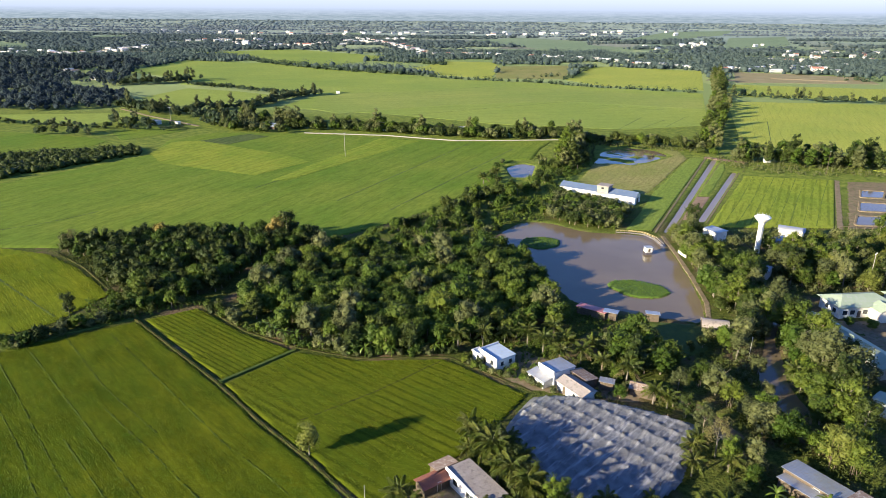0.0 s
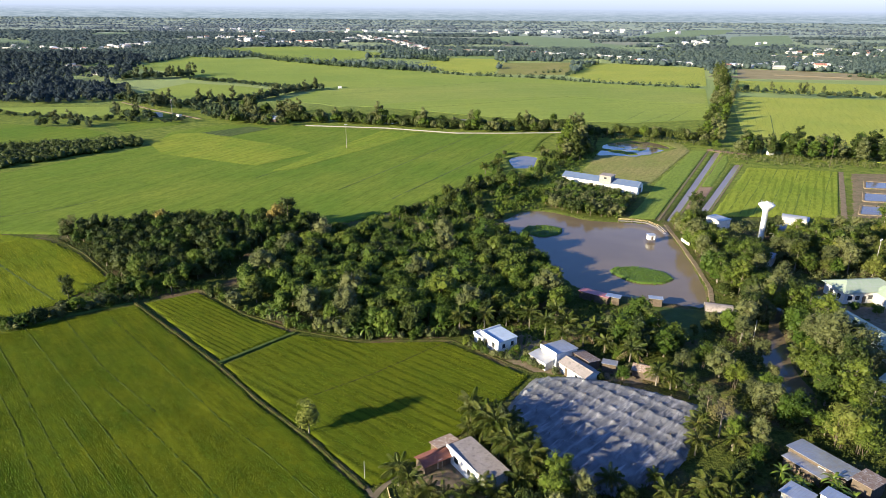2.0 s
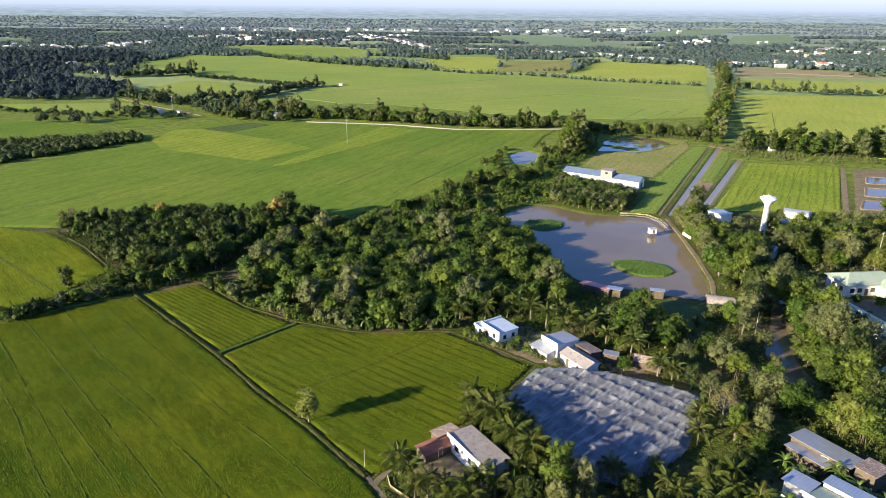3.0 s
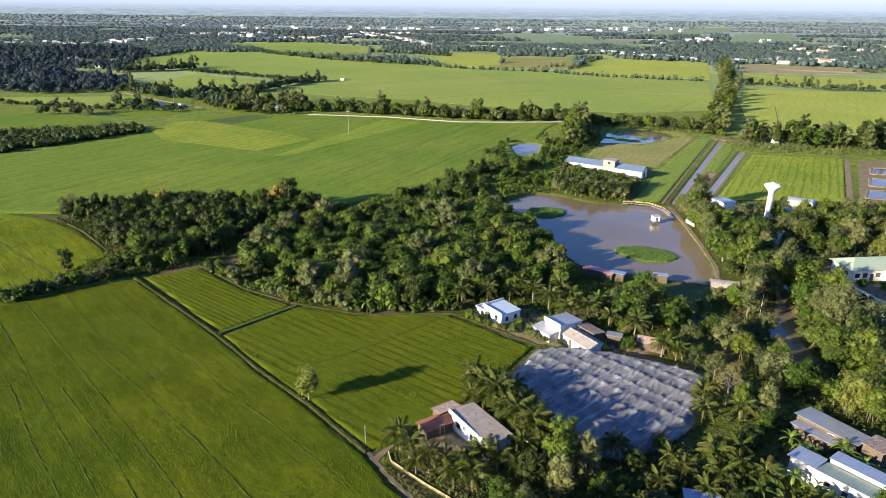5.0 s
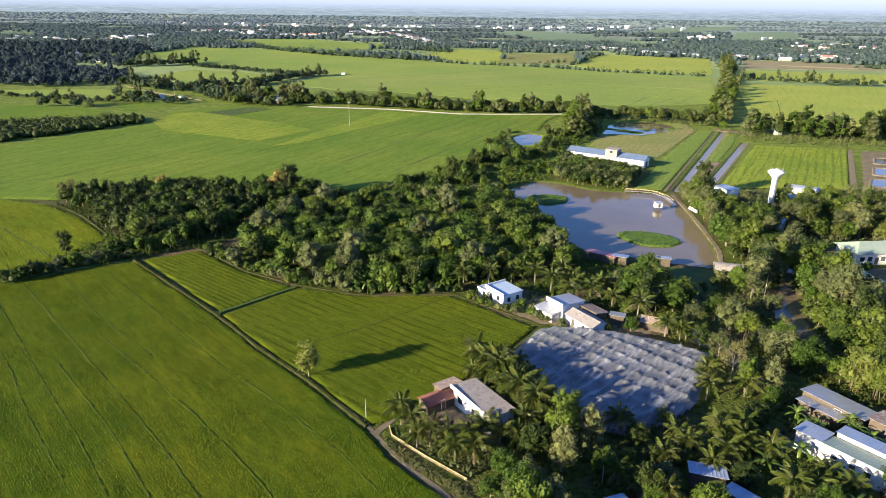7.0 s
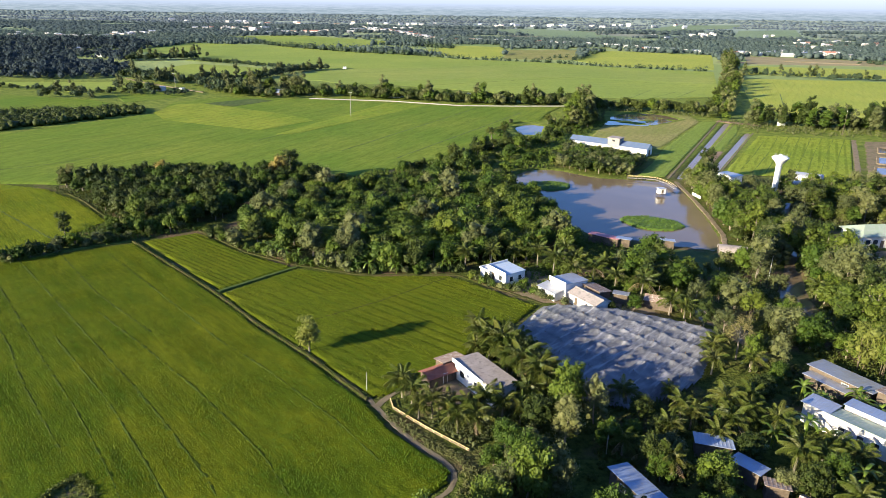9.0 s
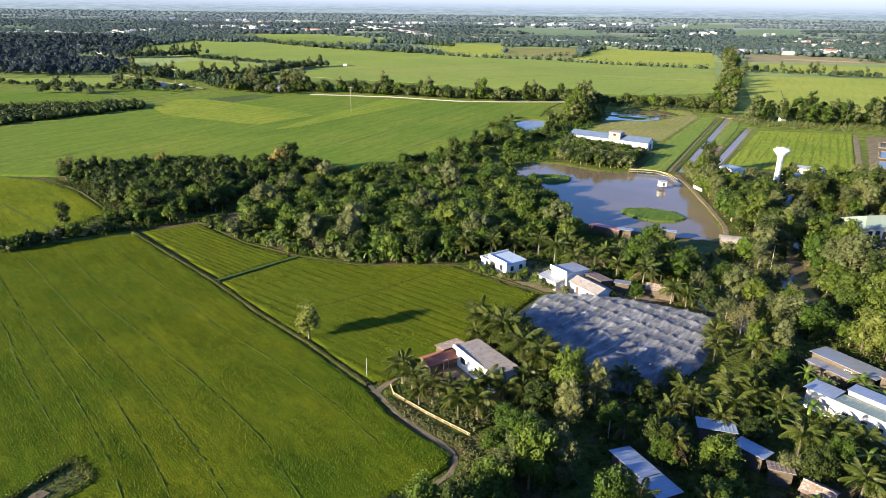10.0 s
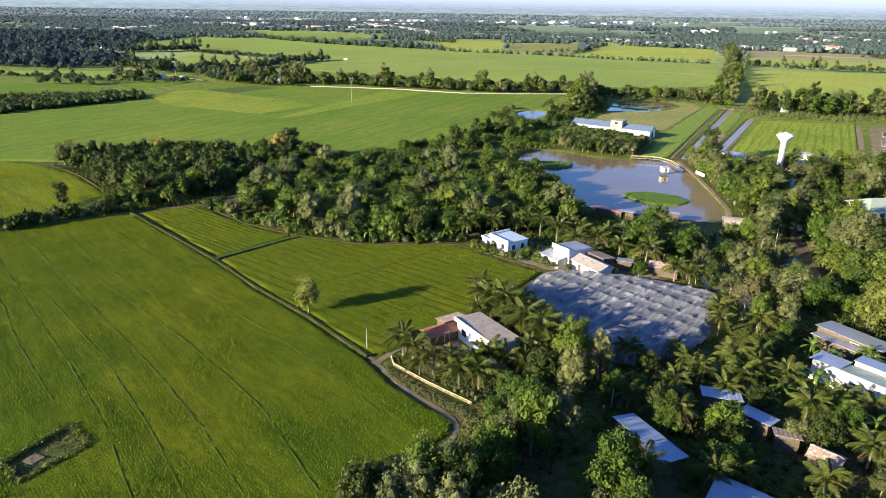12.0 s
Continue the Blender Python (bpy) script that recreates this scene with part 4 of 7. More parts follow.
def grove(poly, space, choice, group, lo=0.85, hi=1.2, wild=0.35, tall=1.0, odds=1.0):
    """Trees in staggered, uneven rows over the polygon. choice: kinds, each as often as it is named."""
    xs, ys = [p[0] for p in poly], [p[1] for p in poly]
    row, y = 0, min(ys)
    while y < max(ys):
        x = min(xs) + (row % 2) * space / 2
        while x < max(xs):
            px, py = x + rng.uniform(-wild, wild) * space, y + rng.uniform(-wild, wild) * space
            if inside([px], [py], poly)[0] and free(px, py, 0.6) and rng.random() < odds:
                plant(choice[rng.integers(len(choice))], px, py, rng.uniform(lo, hi), group, tall=tall)
            x += space
        y += space * 0.87
        row += 1


def tree_row(line, space, choice, group, lo=0.8, hi=1.2, width=3.0, tall=1.0):
    for (x0, y0), (x1, y1) in zip(line, line[1:]):
        d = math.hypot(x1 - x0, y1 - y0)
        for i in range(max(1, int(d / space))):
            t = (i + rng.uniform(0, 1)) / max(1, int(d / space))
            px, py = x0 + (x1 - x0) * t + rng.uniform(-width, width), y0 + (y1 - y0) * t + rng.uniform(-width, width)
            if free(px, py, 0.3):
                plant(choice[rng.integers(len(choice))], px, py, rng.uniform(lo, hi), group, tall=tall)


def joined(name, spots, label):
    """Trees past counting, in one mesh. spots: kind, x, y, scale."""
    slots, vs, fs, mats, base = [], [], [], [], 0
    for kind_name, x, y, s in spots:
        me = KINDS[kind_name][0][rng.integers(len(KINDS[kind_name][0]))]
        co = np.empty(3 * len(me.vertices))
        me.vertices.foreach_get("co", co)
        a = rng.uniform(0, 6.28)
        co = co.reshape(-1, 3) * s * np.array([1, 1, rng.uniform(0.85, 1.15)])
        vs.append(np.stack([x + co[:, 0] * math.cos(a) - co[:, 1] * math.sin(a), y + co[:, 0] * math.sin(a) + co[:, 1] * math.cos(a), co[:, 2]], 1))
        fs += [tuple(i + base for i in p.vertices) for p in me.polygons]
        if me.materials[0] not in slots:
            slots.append(me.materials[0])
        mats += [slots.index(me.materials[0])] * len(me.polygons)
        base += len(co)
    me = bpy.data.meshes.new(name)
    me.from_pydata(np.concatenate(vs).tolist(), [], fs)
    for m in slots:
        me.materials.append(m)
    me.polygons.foreach_set("material_index", mats)
    return tagged(new(name, me), label, "trees", kind="stuff")


def along(line, space, width, choice, lo, hi):
    out = []
    for (x0, y0), (x1, y1) in zip(line, line[1:]):
        k = max(1, int(math.hypot(x1 - x0, y1 - y0) / space))
        for i in range(k):
            t = (i + rng.uniform(0, 1)) / k
            out.append((choice[rng.integers(len(choice))], x0 + (x1 - x0) * t + rng.uniform(-width, width), y0 + (y1 - y0) * t + rng.uniform(-width, width), rng.uniform(lo, hi)))
    return [q for q in out if free(q[1], q[2])]


def frond(seed, length, arch, leaflets, material, dry=False):
    """A palm frond: a curved rib with hanging leaflets on both sides."""
    r = np.random.default_rng(seed)
    rib = []
    for i in range(13):
        t = i / 12
        a = arch * (0.9 - 1.5 * t)
        rib.append((0, 0, 0) if not i else (rib[-1][0] + length / 12 * math.cos(a), 0, rib[-1][2] + length / 12 * math.sin(a)))
    rib = np.array(rib)
    v, f = [], []
    for i in range(12):
        w0, w1 = 0.06 * (1 - i / 13), 0.06 * (1 - (i + 1) / 13)
        b = len(v)
        v += [(*(rib[i] + (0, w0, 0)),), (*(rib[i] - (0, w0, 0)),), (*(rib[i + 1] - (0, w1, 0)),), (*(rib[i + 1] + (0, w1, 0)),)]
        f.append((b, b + 1, b + 2, b + 3))
    for k in range(leaflets):
        t = 0.14 + 0.86 * k / (leaflets - 1)
        p = np.array([np.interp(t * 12, range(13), rib[:, j]) for j in range(3)])
        ln = length * 0.27 * (math.sin(math.pi * (0.12 + 0.80 * t)) ** 0.7) * r.uniform(0.85, 1.15)
        for s in (-1, 1):
            out = unit(np.array([0.55, s * 0.85, -0.5 - 0.45 * t + r.uniform(-0.12, 0.12)]))
            w = np.array([length * 0.0078, 0, 0.01])
            mid, tip = p + out * ln * 0.5, p + out * ln + np.array([0, 0, -0.18 * ln])
            b = len(v)
            v += [tuple(p - w * 0.6), tuple(p + w * 0.6), tuple(mid + w), tuple(tip), tuple(mid - w)]
            f.append((b, b + 1, b + 2, b + 3, b + 4))
    return mesh("frond", v, f, material)


FRONDS = [frond(200 + i, 3.0, a, 42, L_PALM) for i, a in enumerate((1.1, 0.85, 1.35))]
FRONDS_DRY = [frond(210, 3.0, 0.7, 18, L_DRY)]
PALM_TRUNKS = []
for i in range(3):
    _r = np.random.default_rng(220 + i)
    _b = _r.uniform(-0.05, 0.05, 2)
    _v, _f = tube([(_b[0] * z * z * 0.35, _b[1] * z * z * 0.35, z) for z in np.linspace(-0.3, 3.0, 9)], [0.26, 0.2, 0.17, 0.16, 0.15, 0.15, 0.14, 0.14, 0.17], 8)
    PALM_TRUNKS.append((mesh("trunk", _v, _f, M_PALE_BARK, True), _b[0] * 3.0 ** 2 * 0.35, _b[1] * 3.0 ** 2 * 0.35))


def palm(x, y, s=1.0, fronds=19, group="coconut palms", tall=1.0):
    ob = thing("coconut_palm", x, y, 0, rng.uniform(0, 360), "coconut palm with arching green fronds", "palm tree", group)
    me, tx, ty = PALM_TRUNKS[rng.integers(3)]
    child("trunk", me, ob, m=pose(0, 0, 0) @ Matrix.Diagonal((s, s, s * tall, 1)))
    for k in range(fronds):
        a = 360 * k * 0.381966 + rng.uniform(-12, 12)
        level = k / fronds
        lift = 48 - 84 * level + rng.uniform(-8, 8)
        me2 = FRONDS[rng.integers(3)]
        if level > 0.85 and rng.random() < 0.4:
            me2 = FRONDS_DRY[0]
        q = s * rng.uniform(0.85, 1.12)
        child("frond", me2, ob, m=pose(tx * s, ty * s, (3.0 * tall + 0.05) * s, 0, -lift, a) @ Matrix.Diagonal((q, q, q, 1)))
    return ob


def blade(seed, length, wide, arch):
    r = np.random.default_rng(seed)
    v, f, p, a = [], [], np.zeros(3), arch
    for i in range(9):
        t = i / 8
        w = wide * math.sin(math.pi * min(0.06 + 0.92 * t, 1)) ** 0.6 * r.uniform(0.8, 1.05)
        v += [(p[0], -w, p[2] - 0.12 * w), (p[0], 0, p[2]), (p[0], w, p[2] - 0.12 * w)]
        if i:
            b = 3 * i
            f += [(b - 3, b - 2, b + 1, b), (b - 2, b - 1, b + 2, b + 1)]
        p = p + np.array([math.cos(a), 0, math.sin(a)]) * length / 8
        a -= 1.6 * arch / 8 + 0.05
    return mesh("leaf", v, f, L_BANANA)


BLADES = [blade(230 + i, 1.9, 0.19, a) for i, a in enumerate((1.1, 0.8, 1.3))]
_v, _f = tube([(0, 0, -0.2), (0.02, 0, 0.8), (0.03, 0.02, 1.7)], (0.14, 0.12, 0.08), 7)
BANANA_STEM = mesh("stem", _v, _f, L_BANANA, True)


def banana(x, y, s=1.0):
    ob = thing("banana_plant", x, y, 0, rng.uniform(0, 360), "banana plant with broad torn leaves", "banana plant", "banana plants")
    child("stem", BANANA_STEM, ob, m=Matrix.Diagonal((s, s, s, 1)))
    for k in range(8):
        q = s * rng.uniform(0.8, 1.15)
        child("leaf", BLADES[rng.integers(3)], ob, m=pose(0.03 * s, 0, 1.65 * s, 0, rng.uniform(-12, 25), 137.5 * k + rng.uniform(-15, 15)) @ Matrix.Diagonal((q, q, q, 1)))
    return ob


def far_trees(name, spots, label, size, leaves=22, material=None, category="trees", lumps=2, flat=0.95, core=1.0, leaf=0.42, wide=1.0):
    """Far trees, too many to count, in one mesh. spots: x, y, scale."""
    r = np.random.default_rng(len(spots))
    iv, fi = ICO1
    vs, fs, base = [], [], 0
    for x, y, s in spots:
        for k in range(lumps):
            q = core * size * s * r.uniform(0.75, 1.1) * (1 if not k else 0.75)
            v = iv * r.uniform(0.68, 1.2, (len(iv), 1)) * np.array([q * wide, q, q * flat]) + np.array([x + k * r.uniform(-1, 1) * size * 0.8, y + k * r.uniform(-1, 1) * size * 0.8, q * (0.8 + 0.3 * k) * flat])
            vs.append(v), fs.append(fi + base)
            base += len(iv)
        d = unit(r.normal(0, 1, (leaves, 3)) + np.array([0, 0, 0.4]))
        p = d * size * s * r.uniform(0.8 if core > 0.6 else 0.35, 1.25, (leaves, 1)) * np.array([wide, 1, flat]) + np.array([x, y, size * s * flat])
        v, f = leaf_quads(r, p, d, size * leaf * min(1, flat * 1.2), 0.8 if core > 0.6 else 0.6)
        vs.append(v)
        fs.append(np.stack([f[:, 0], f[:, 1], f[:, 2]], 1) + base), fs.append(np.stack([f[:, 0], f[:, 2], f[:, 3]], 1) + base)
        base += len(v)
    me = mesh(name, np.concatenate(vs), np.concatenate(fs), material or L_FAR, core > 0.6)
    return tagged(new(name, me), label, category, kind="stuff")


def undergrowth(poly, space, label, material, size=0.9, lo=0.6, hi=1.5):
    """Weeds and low bushes too dense to count."""
    xs, ys = [p[0] for p in poly], [p[1] for p in poly]
    gx, gy = np.meshgrid(np.arange(min(xs), max(xs), space), np.arange(min(ys), max(ys), space), indexing="ij")
    gx, gy = (gx + rng.uniform(-0.5, 0.5, gx.shape) * space).ravel(), (gy + rng.uniform(-0.5, 0.5, gx.shape) * space).ravel()
    ok = inside(gx, gy, poly) & (wobble(gx, gy, 0.21, 3.0) > -0.35)
    for p in POOLS:
        ok &= ~inside(gx, gy, p)
    for a, c, r in TAKEN:
        ok &= np.hypot(gx - a, gy - c) > r * 0.95
    spots = np.stack([gx[ok], gy[ok], rng.uniform(lo, hi, ok.sum())], 1)
    return far_trees("undergrowth", spots, label, size, 30, material, "undergrowth", lumps=1, core=0.5, leaf=0.5)


# ---- buildings
def sheet(x0, x1, y0, y1, z0, z1, rib=0.5, high=0.022, thick=0.06):
    """A ribbed metal roof sheet that slopes from y0, z0 to y1, z1, its ribs along the slope."""
    n = max(2, int(abs(x1 - x0) / rib))
    prof = []
    for i in range(n):
        a = x0 + (x1 - x0) * i / n
        w = (x1 - x0) / n
        prof += [(a, 0), (a + 0.62 * w, 0), (a + 0.72 * w, high), (a + 0.9 * w, high)]
    prof.append((x1, 0))
    m = len(prof)
    v = [(x, y0, z0 + h) for x, h in prof] + [(x, y1, z1 + h) for x, h in prof]
    v += [(x, y0, z0 - thick) for x, h in prof] + [(x, y1, z1 - thick) for x, h in prof]
    f = []
    for i in range(m - 1):
        f += [(i, i + 1, m + i + 1, m + i), (2 * m + i, 3 * m + i, 3 * m + i + 1, 2 * m + i + 1), (i, 2 * m + i, 2 * m + i + 1, i + 1), (m + i, m + i + 1, 3 * m + i + 1, 3 * m + i)]
    f += [(0, m, 3 * m, 2 * m), (m - 1, 3 * m - 1, 4 * m - 1, 2 * m - 1)]
    bm = bmesh.new()
    bv = [bm.verts.new(p) for p in v]
    for q in f:
        bm.faces.new([bv[i] for i in q])
    bmesh.ops.recalc_face_normals(bm, faces=bm.faces)
    return bm


def prism(profile, x0, x1):
    """A solid with the profile (y, z) from x0 to x1."""
    bm = bmesh.new()
    a = [bm.verts.new((x0, y, z)) for y, z in profile]
    b = [bm.verts.new((x1, y, z)) for y, z in profile]
    bm.faces.new(a[::-1]), bm.faces.new(b)
    for i in range(len(a)):
        j = (i + 1) % len(a)
        bm.faces.new((a[i], a[j], b[j], b[i]))
    bmesh.ops.recalc_face_normals(bm, faces=bm.faces)
    return bm


def opening(house, side, L, W, u, z, w, h, door=False, material=None):
    """A framed window or a door on one side of a house: u along the wall, z of its sill."""
    name = "door" if door else "window"
    d = 0.05
    if side in "fb":
        y = -W / 2 if side == "f" else W / 2
        s = -1 if side == "f" else 1
        a = part(name, boxed(u - w / 2, u + w / 2, min(y - 0.02 * s, y + d * s), max(y - 0.02 * s, y + d * s), z, z + h, bevel=0.01), material or M_WHITE, house)
        part("panel" if door else "pane", boxed(u - w / 2 + 0.07, u + w / 2 - 0.07, min(y + d * s, y + (d + 0.012) * s), max(y + d * s, y + (d + 0.012) * s), z + 0.07, z + h - 0.07), M_GLASS if not door else M_WOOD, a, "dark glass pane" if not door else "")
    else:
        x = -L / 2 if side == "l" else L / 2
        s = -1 if side == "l" else 1
        a = part(name, boxed(min(x - 0.02 * s, x + d * s), max(x - 0.02 * s, x + d * s), u - w / 2, u + w / 2, z, z + h, bevel=0.01), material or M_WHITE, house)
        part("panel" if door else "pane", boxed(min(x + d * s, x + (d + 0.012) * s), max(x + d * s, x + (d + 0.012) * s), u - w / 2 + 0.07, u + w / 2 - 0.07, z + 0.07, z + h - 0.07), M_GLASS if not door else M_WOOD, a, "dark glass pane" if not door else "")
    return a


def building(name, cx, cy, turn, L, W, H, roof, rise, wall, top, label, category="house", over=0.4, windows=(), doors=(), group="", rib=0.5, parapet=0.0):
    """A house: walls to H, a roof of the given kind that rises by rise over its width W; the ridge runs along L."""
    h = thing(name, cx, cy, 0, turn, label, category, group)
    TAKEN.append((cx, cy, max(L, W) * 0.52))
    if max(L, W) > 1.6 * min(L, W):
        TAKEN.pop()
        k = int(max(L, W) / min(L, W)) + 1
        for i in range(k):
            t = (i + 0.5) / k - 0.5
            m = pose(cx, cy, 0, 0, 0, turn) @ Vector((L * t if L > W else 0, W * t if W > L else 0, 0))
            TAKEN.append((m.x, m.y, min(L, W) * 0.62))
    y = W / 2
    if roof == "gable":
        part("wall", prism([(-y, -0.1), (y, -0.1), (y, H), (0, H + rise), (-y, H)], -L / 2, L / 2), wall, h)
        sl = rise / y
        for s in (-1, 1):
            part("roof", sheet(-L / 2 - over, L / 2 + over, s * (y + over), 0, H - over * sl + 0.07, H + rise + 0.07, rib), top, h)
        part("ridge_cap", prism([(-0.22, H + rise + 0.03), (0, H + rise + 0.17), (0.22, H + rise + 0.03)], -L / 2 - over, L / 2 + over), top, h)
    elif roof == "mono":
        part("wall", prism([(-y, -0.1), (y, -0.1), (y, H), (-y, H + rise)], -L / 2, L / 2), wall, h)
        sl = rise / W
        part("roof", sheet(-L / 2 - over, L / 2 + over, -y - over, y + over, H + rise + over * sl + 0.07, H - over * sl + 0.07, rib), top, h)
        if parapet:
            part("parapet", boxed(-L / 2 - over, L / 2 + over, -y - over - 0.16, -y - over - 0.003, H + rise - 0.5, H + rise + parapet, bevel=0.02), M_WHITE, h)
    elif roof == "flat":
        part("wall", boxed(-L / 2, L / 2, -y, y, -0.1, H, bevel=0.02), wall, h)
        part("roof", boxed(-L / 2 - over, L / 2 + over, -y - over, y + over, H + 0.003, H + 0.16, bevel=0.03), top, h)
        if parapet:
            for a in ((-L / 2 - over, L / 2 + over, -y - over, -y - over + 0.15), (-L / 2 - over, -L / 2 - over + 0.15, -y - over + 0.155, y + over)):
                part("parapet", boxed(*a, H + 0.163, H + 0.16 + parapet, bevel=0.02), M_WHITE, h)
    elif roof == "hip":
        part("wall", boxed(-L / 2, L / 2, -y, y, -0.1, H, bevel=0.02), wall, h)
        bm = bmesh.new()
        a, b = L / 2 + over, y + over
        v = [bm.verts.new(p) for p in ((-a, -b, H + 0.02), (a, -b, H + 0.02), (a, b, H + 0.02), (-a, b, H + 0.02), (-a + b * 0.8, 0, H + rise), (a - b * 0.8, 0, H + rise), (-a, -b, H - 0.1), (a, -b, H - 0.1), (a, b, H - 0.1), (-a, b, H - 0.1))]
        for q in ((0, 1, 5, 4), (1, 2, 5), (2, 3, 4, 5), (3, 0, 4), (6, 7, 1, 0), (7, 8, 2, 1), (8, 9, 3, 2), (9, 6, 0, 3), (9, 8, 7, 6)):
            bm.faces.new([v[i] for i in q])
        part("roof", bm, top, h)
    elif roof == "arch":
        pts = [(y * math.cos(a), H + rise * math.sin(a)) for a in np.linspace(0, math.pi, 13)]
        part("wall", prism([(-y, -0.1), (y, -0.1)] + pts, -L / 2, L / 2), wall, h)
        out = [((y + 0.12) * math.cos(a), H + (rise + 0.12) * math.sin(a)) for a in np.linspace(0, math.pi, 13)]
        part("roof", prism(out + [((y + 0.03) * math.cos(a), H + (rise + 0.03) * math.sin(a)) for a in np.linspace(math.pi, 0, 13)], -L / 2 - over, L / 2 + over), top, h)
    for side, u, z, w, hh in windows:
        opening(h, side, L, W, u, z, w, hh)
    for side, u, w, hh in doors:
        opening(h, side, L, W, u, 0.0, w, hh, True)
    return h


# the white house by the path
white_house = building("house", 6.3, 89.4, -56, 10.4, 4.4, 3.4, "mono", 0.12, M_WHITE, M_ROOFCEM, "white one-storey house with a grey sloping roof", over=0.25, rib=1.2,
         windows=[("f", -3.2, 1.1, 1.4, 1.2), ("f", 0.4, 1.1, 1.0, 1.2), ("l", 0.0, 1.1, 1.2, 1.2)], doors=[("f", 2.2, 0.95, 2.1)])
_bm = bmesh.new()
_p = [[_bm.verts.new((x, y, z)) for x, z in ((-5.5, 3.2), (2.8, 3.2), (2.8, 3.66), (-4.4, 3.86), (-5.5, 3.86))] for y in (-2.68, -2.5)]
_bm.faces.new(_p[0]), _bm.faces.new(_p[1][::-1])
for _i in range(5):
    _bm.faces.new((_p[0][_i], _p[1][_i], _p[1][(_i + 1) % 5], _p[0][(_i + 1) % 5]))
bmesh.ops.recalc_face_normals(_bm, faces=_bm.faces)
part("parapet", _bm, M_WHITE, white_house, "white gabled parapet wall")
building("annex", -1.2, 91.8, 34, 5.2, 2.8, 1.8, "gable", 0.5, M_WOOD, M_RED, "low annex with a red tiled roof", "annex", over=0.35, rib=0.3, doors=[("f", 0.4, 0.9, 1.9)])
building("lean_to", 0.6, 95.4, 34, 4.0, 2.4, 2.0, "mono", 0.4, M_WOOD, M_RUST, "rusty lean-to behind the white house", "shed", over=0.3)
# houses beside the netted garden
building("house", 13.4, 134.2, -55, 6.2, 5.6, 2.8, "flat", 0, M_WHITE, M_PALE_BLUE, "white house with a flat pale blue roof", over=0.15, parapet=0.45,
         windows=[("r", -1.2, 1.0, 1.0, 1.2), ("r", 1.3, 1.0, 1.0, 1.2), ("f", 1.4, 1.0, 1.1, 1.3)], doors=[("f", -1.2, 0.95, 2.1)])
building("porch", 9.4, 135.5, -55, 3.2, 2.0, 2.0, "flat", 0, M_WHITE, M_WHITE, "white walled porch before the blue-roofed house", "porch", over=0.2, parapet=0.3, windows=[("f", 0.6, 1.0, 1.2, 1.1)])
building("house", 26.3, 127.4, -55, 4.6, 6.4, 3.2, "mono", 0.5, M_WHITE, M_ZINC, "white house with a grey metal roof and parapet", over=0.2, parapet=0.5, windows=[("f", -1.0, 1.0, 1.2, 1.2), ("r", -1.8, 1.0, 1.0, 1.2)], doors=[("f", 0.9, 0.95, 2.1)])
building("porch", 22.2, 125.6, -55, 5.0, 2.6, 2.3, "mono", -0.35, M_CREAM, M_ZINC, "low porch with a grey awning roof", "porch", over=0.3, windows=[("f", -0.8, 1.0, 1.2, 1.0)])
building("shed", 29.4, 120.8, -57, 7.6, 4.2, 2.3, "gable", 0.7, M_WHITE, M_ROOFCEM, "white shed with a weathered brown metal roof", "shed", over=0.3, windows=[("f", 1.4, 1.0, 0.8, 0.8)], doors=[("f", -1.6, 0.95, 2.0)])
building("shed", 31.8, 125.2, -57, 5.0, 3.2, 2.2, "mono", 0.5, M_WOOD, M_RUST, "low shed with a rusty sheet roof", "shed", over=0.3)
building("shelter", 36.6, 123.4, -20, 2.8, 2.2, 1.9, "mono", 0.25, M_WOOD, M_ZINC, "small shelter with a grey sheet roof", "shed", over=0.3)
building("shed", 44.0, 121.0, -25, 5.5, 3.0, 1.9, "gable", 0.6, M_WOOD, M_RUST, "low wooden shed with a rusty roof", "shed", over=0.3)
# sheds by the creek
building("metal_shed", 65.4, 91.4, -58, 9.8, 4.4, 2.0, "mono", 0.5, M_WOOD, M_ZINC, "long shed with a grey-blue ribbed metal roof", "shed", over=0.4, windows=[("f", 1.0, 1.0, 1.2, 1.0)])
building("metal_shed", 61.8, 90.2, -58, 6.6, 2.2, 1.7, "mono", 0.25, M_WOOD, M_ZINC, "lean-to with a grey metal roof along the shed", "shed", over=0.3)
building("lean_to", 69.2, 85.2, -58, 3.0, 4.6, 3.0, "mono", 0.4, M_WOOD, M_RUST, "lean-to with a rusty corrugated roof", "shed", over=0.3)
building("shed", 59.8, 76.8, -52, 9.5, 3.6, 2.7, "mono", 0.6, M_CREAM, M_GREEN, "white walled house with a green metal roof", "house", over=0.3, windows=[("f", -2.5, 1.0, 1.0, 1.1), ("f", 2.0, 1.0, 1.0, 1.1)], doors=[("f", 0.0, 0.95, 2.1)])
building("shed", 63.0, 79.4, -52, 8.0, 3.0, 3.0, "mono", 0.3, M_CREAM, M_BLUE, "rear wing with a blue metal roof", "house", over=0.2)
building("shelter", 56.0, 82.0, -52, 3.4, 3.6, 3.0, "mono", 0.3, M_CREAM, M_ZINC, "porch with a grey metal roof", "porch", over=0.4)
building("house", 23.6, 65.6, -63, 5.0, 2.8, 2.4, "mono", 0.4, M_WOOD, M_BLUE, "small house with a blue metal roof among palms", over=0.35, windows=[("f", 0.0, 1.0, 1.0, 1.0)])
building("porch", 25.5, 61.6, -63, 3.4, 3.4, 2.2, "mono", 0.3, M_WOOD, M_BLUE, "porch with a blue metal roof", "porch", over=0.3)
building("house", 31.6, 53.4, -40, 6.0, 4.0, 2.6, "gable", 0.7, M_WOOD, M_BLUE, "house with a pale blue gabled roof", over=0.4)
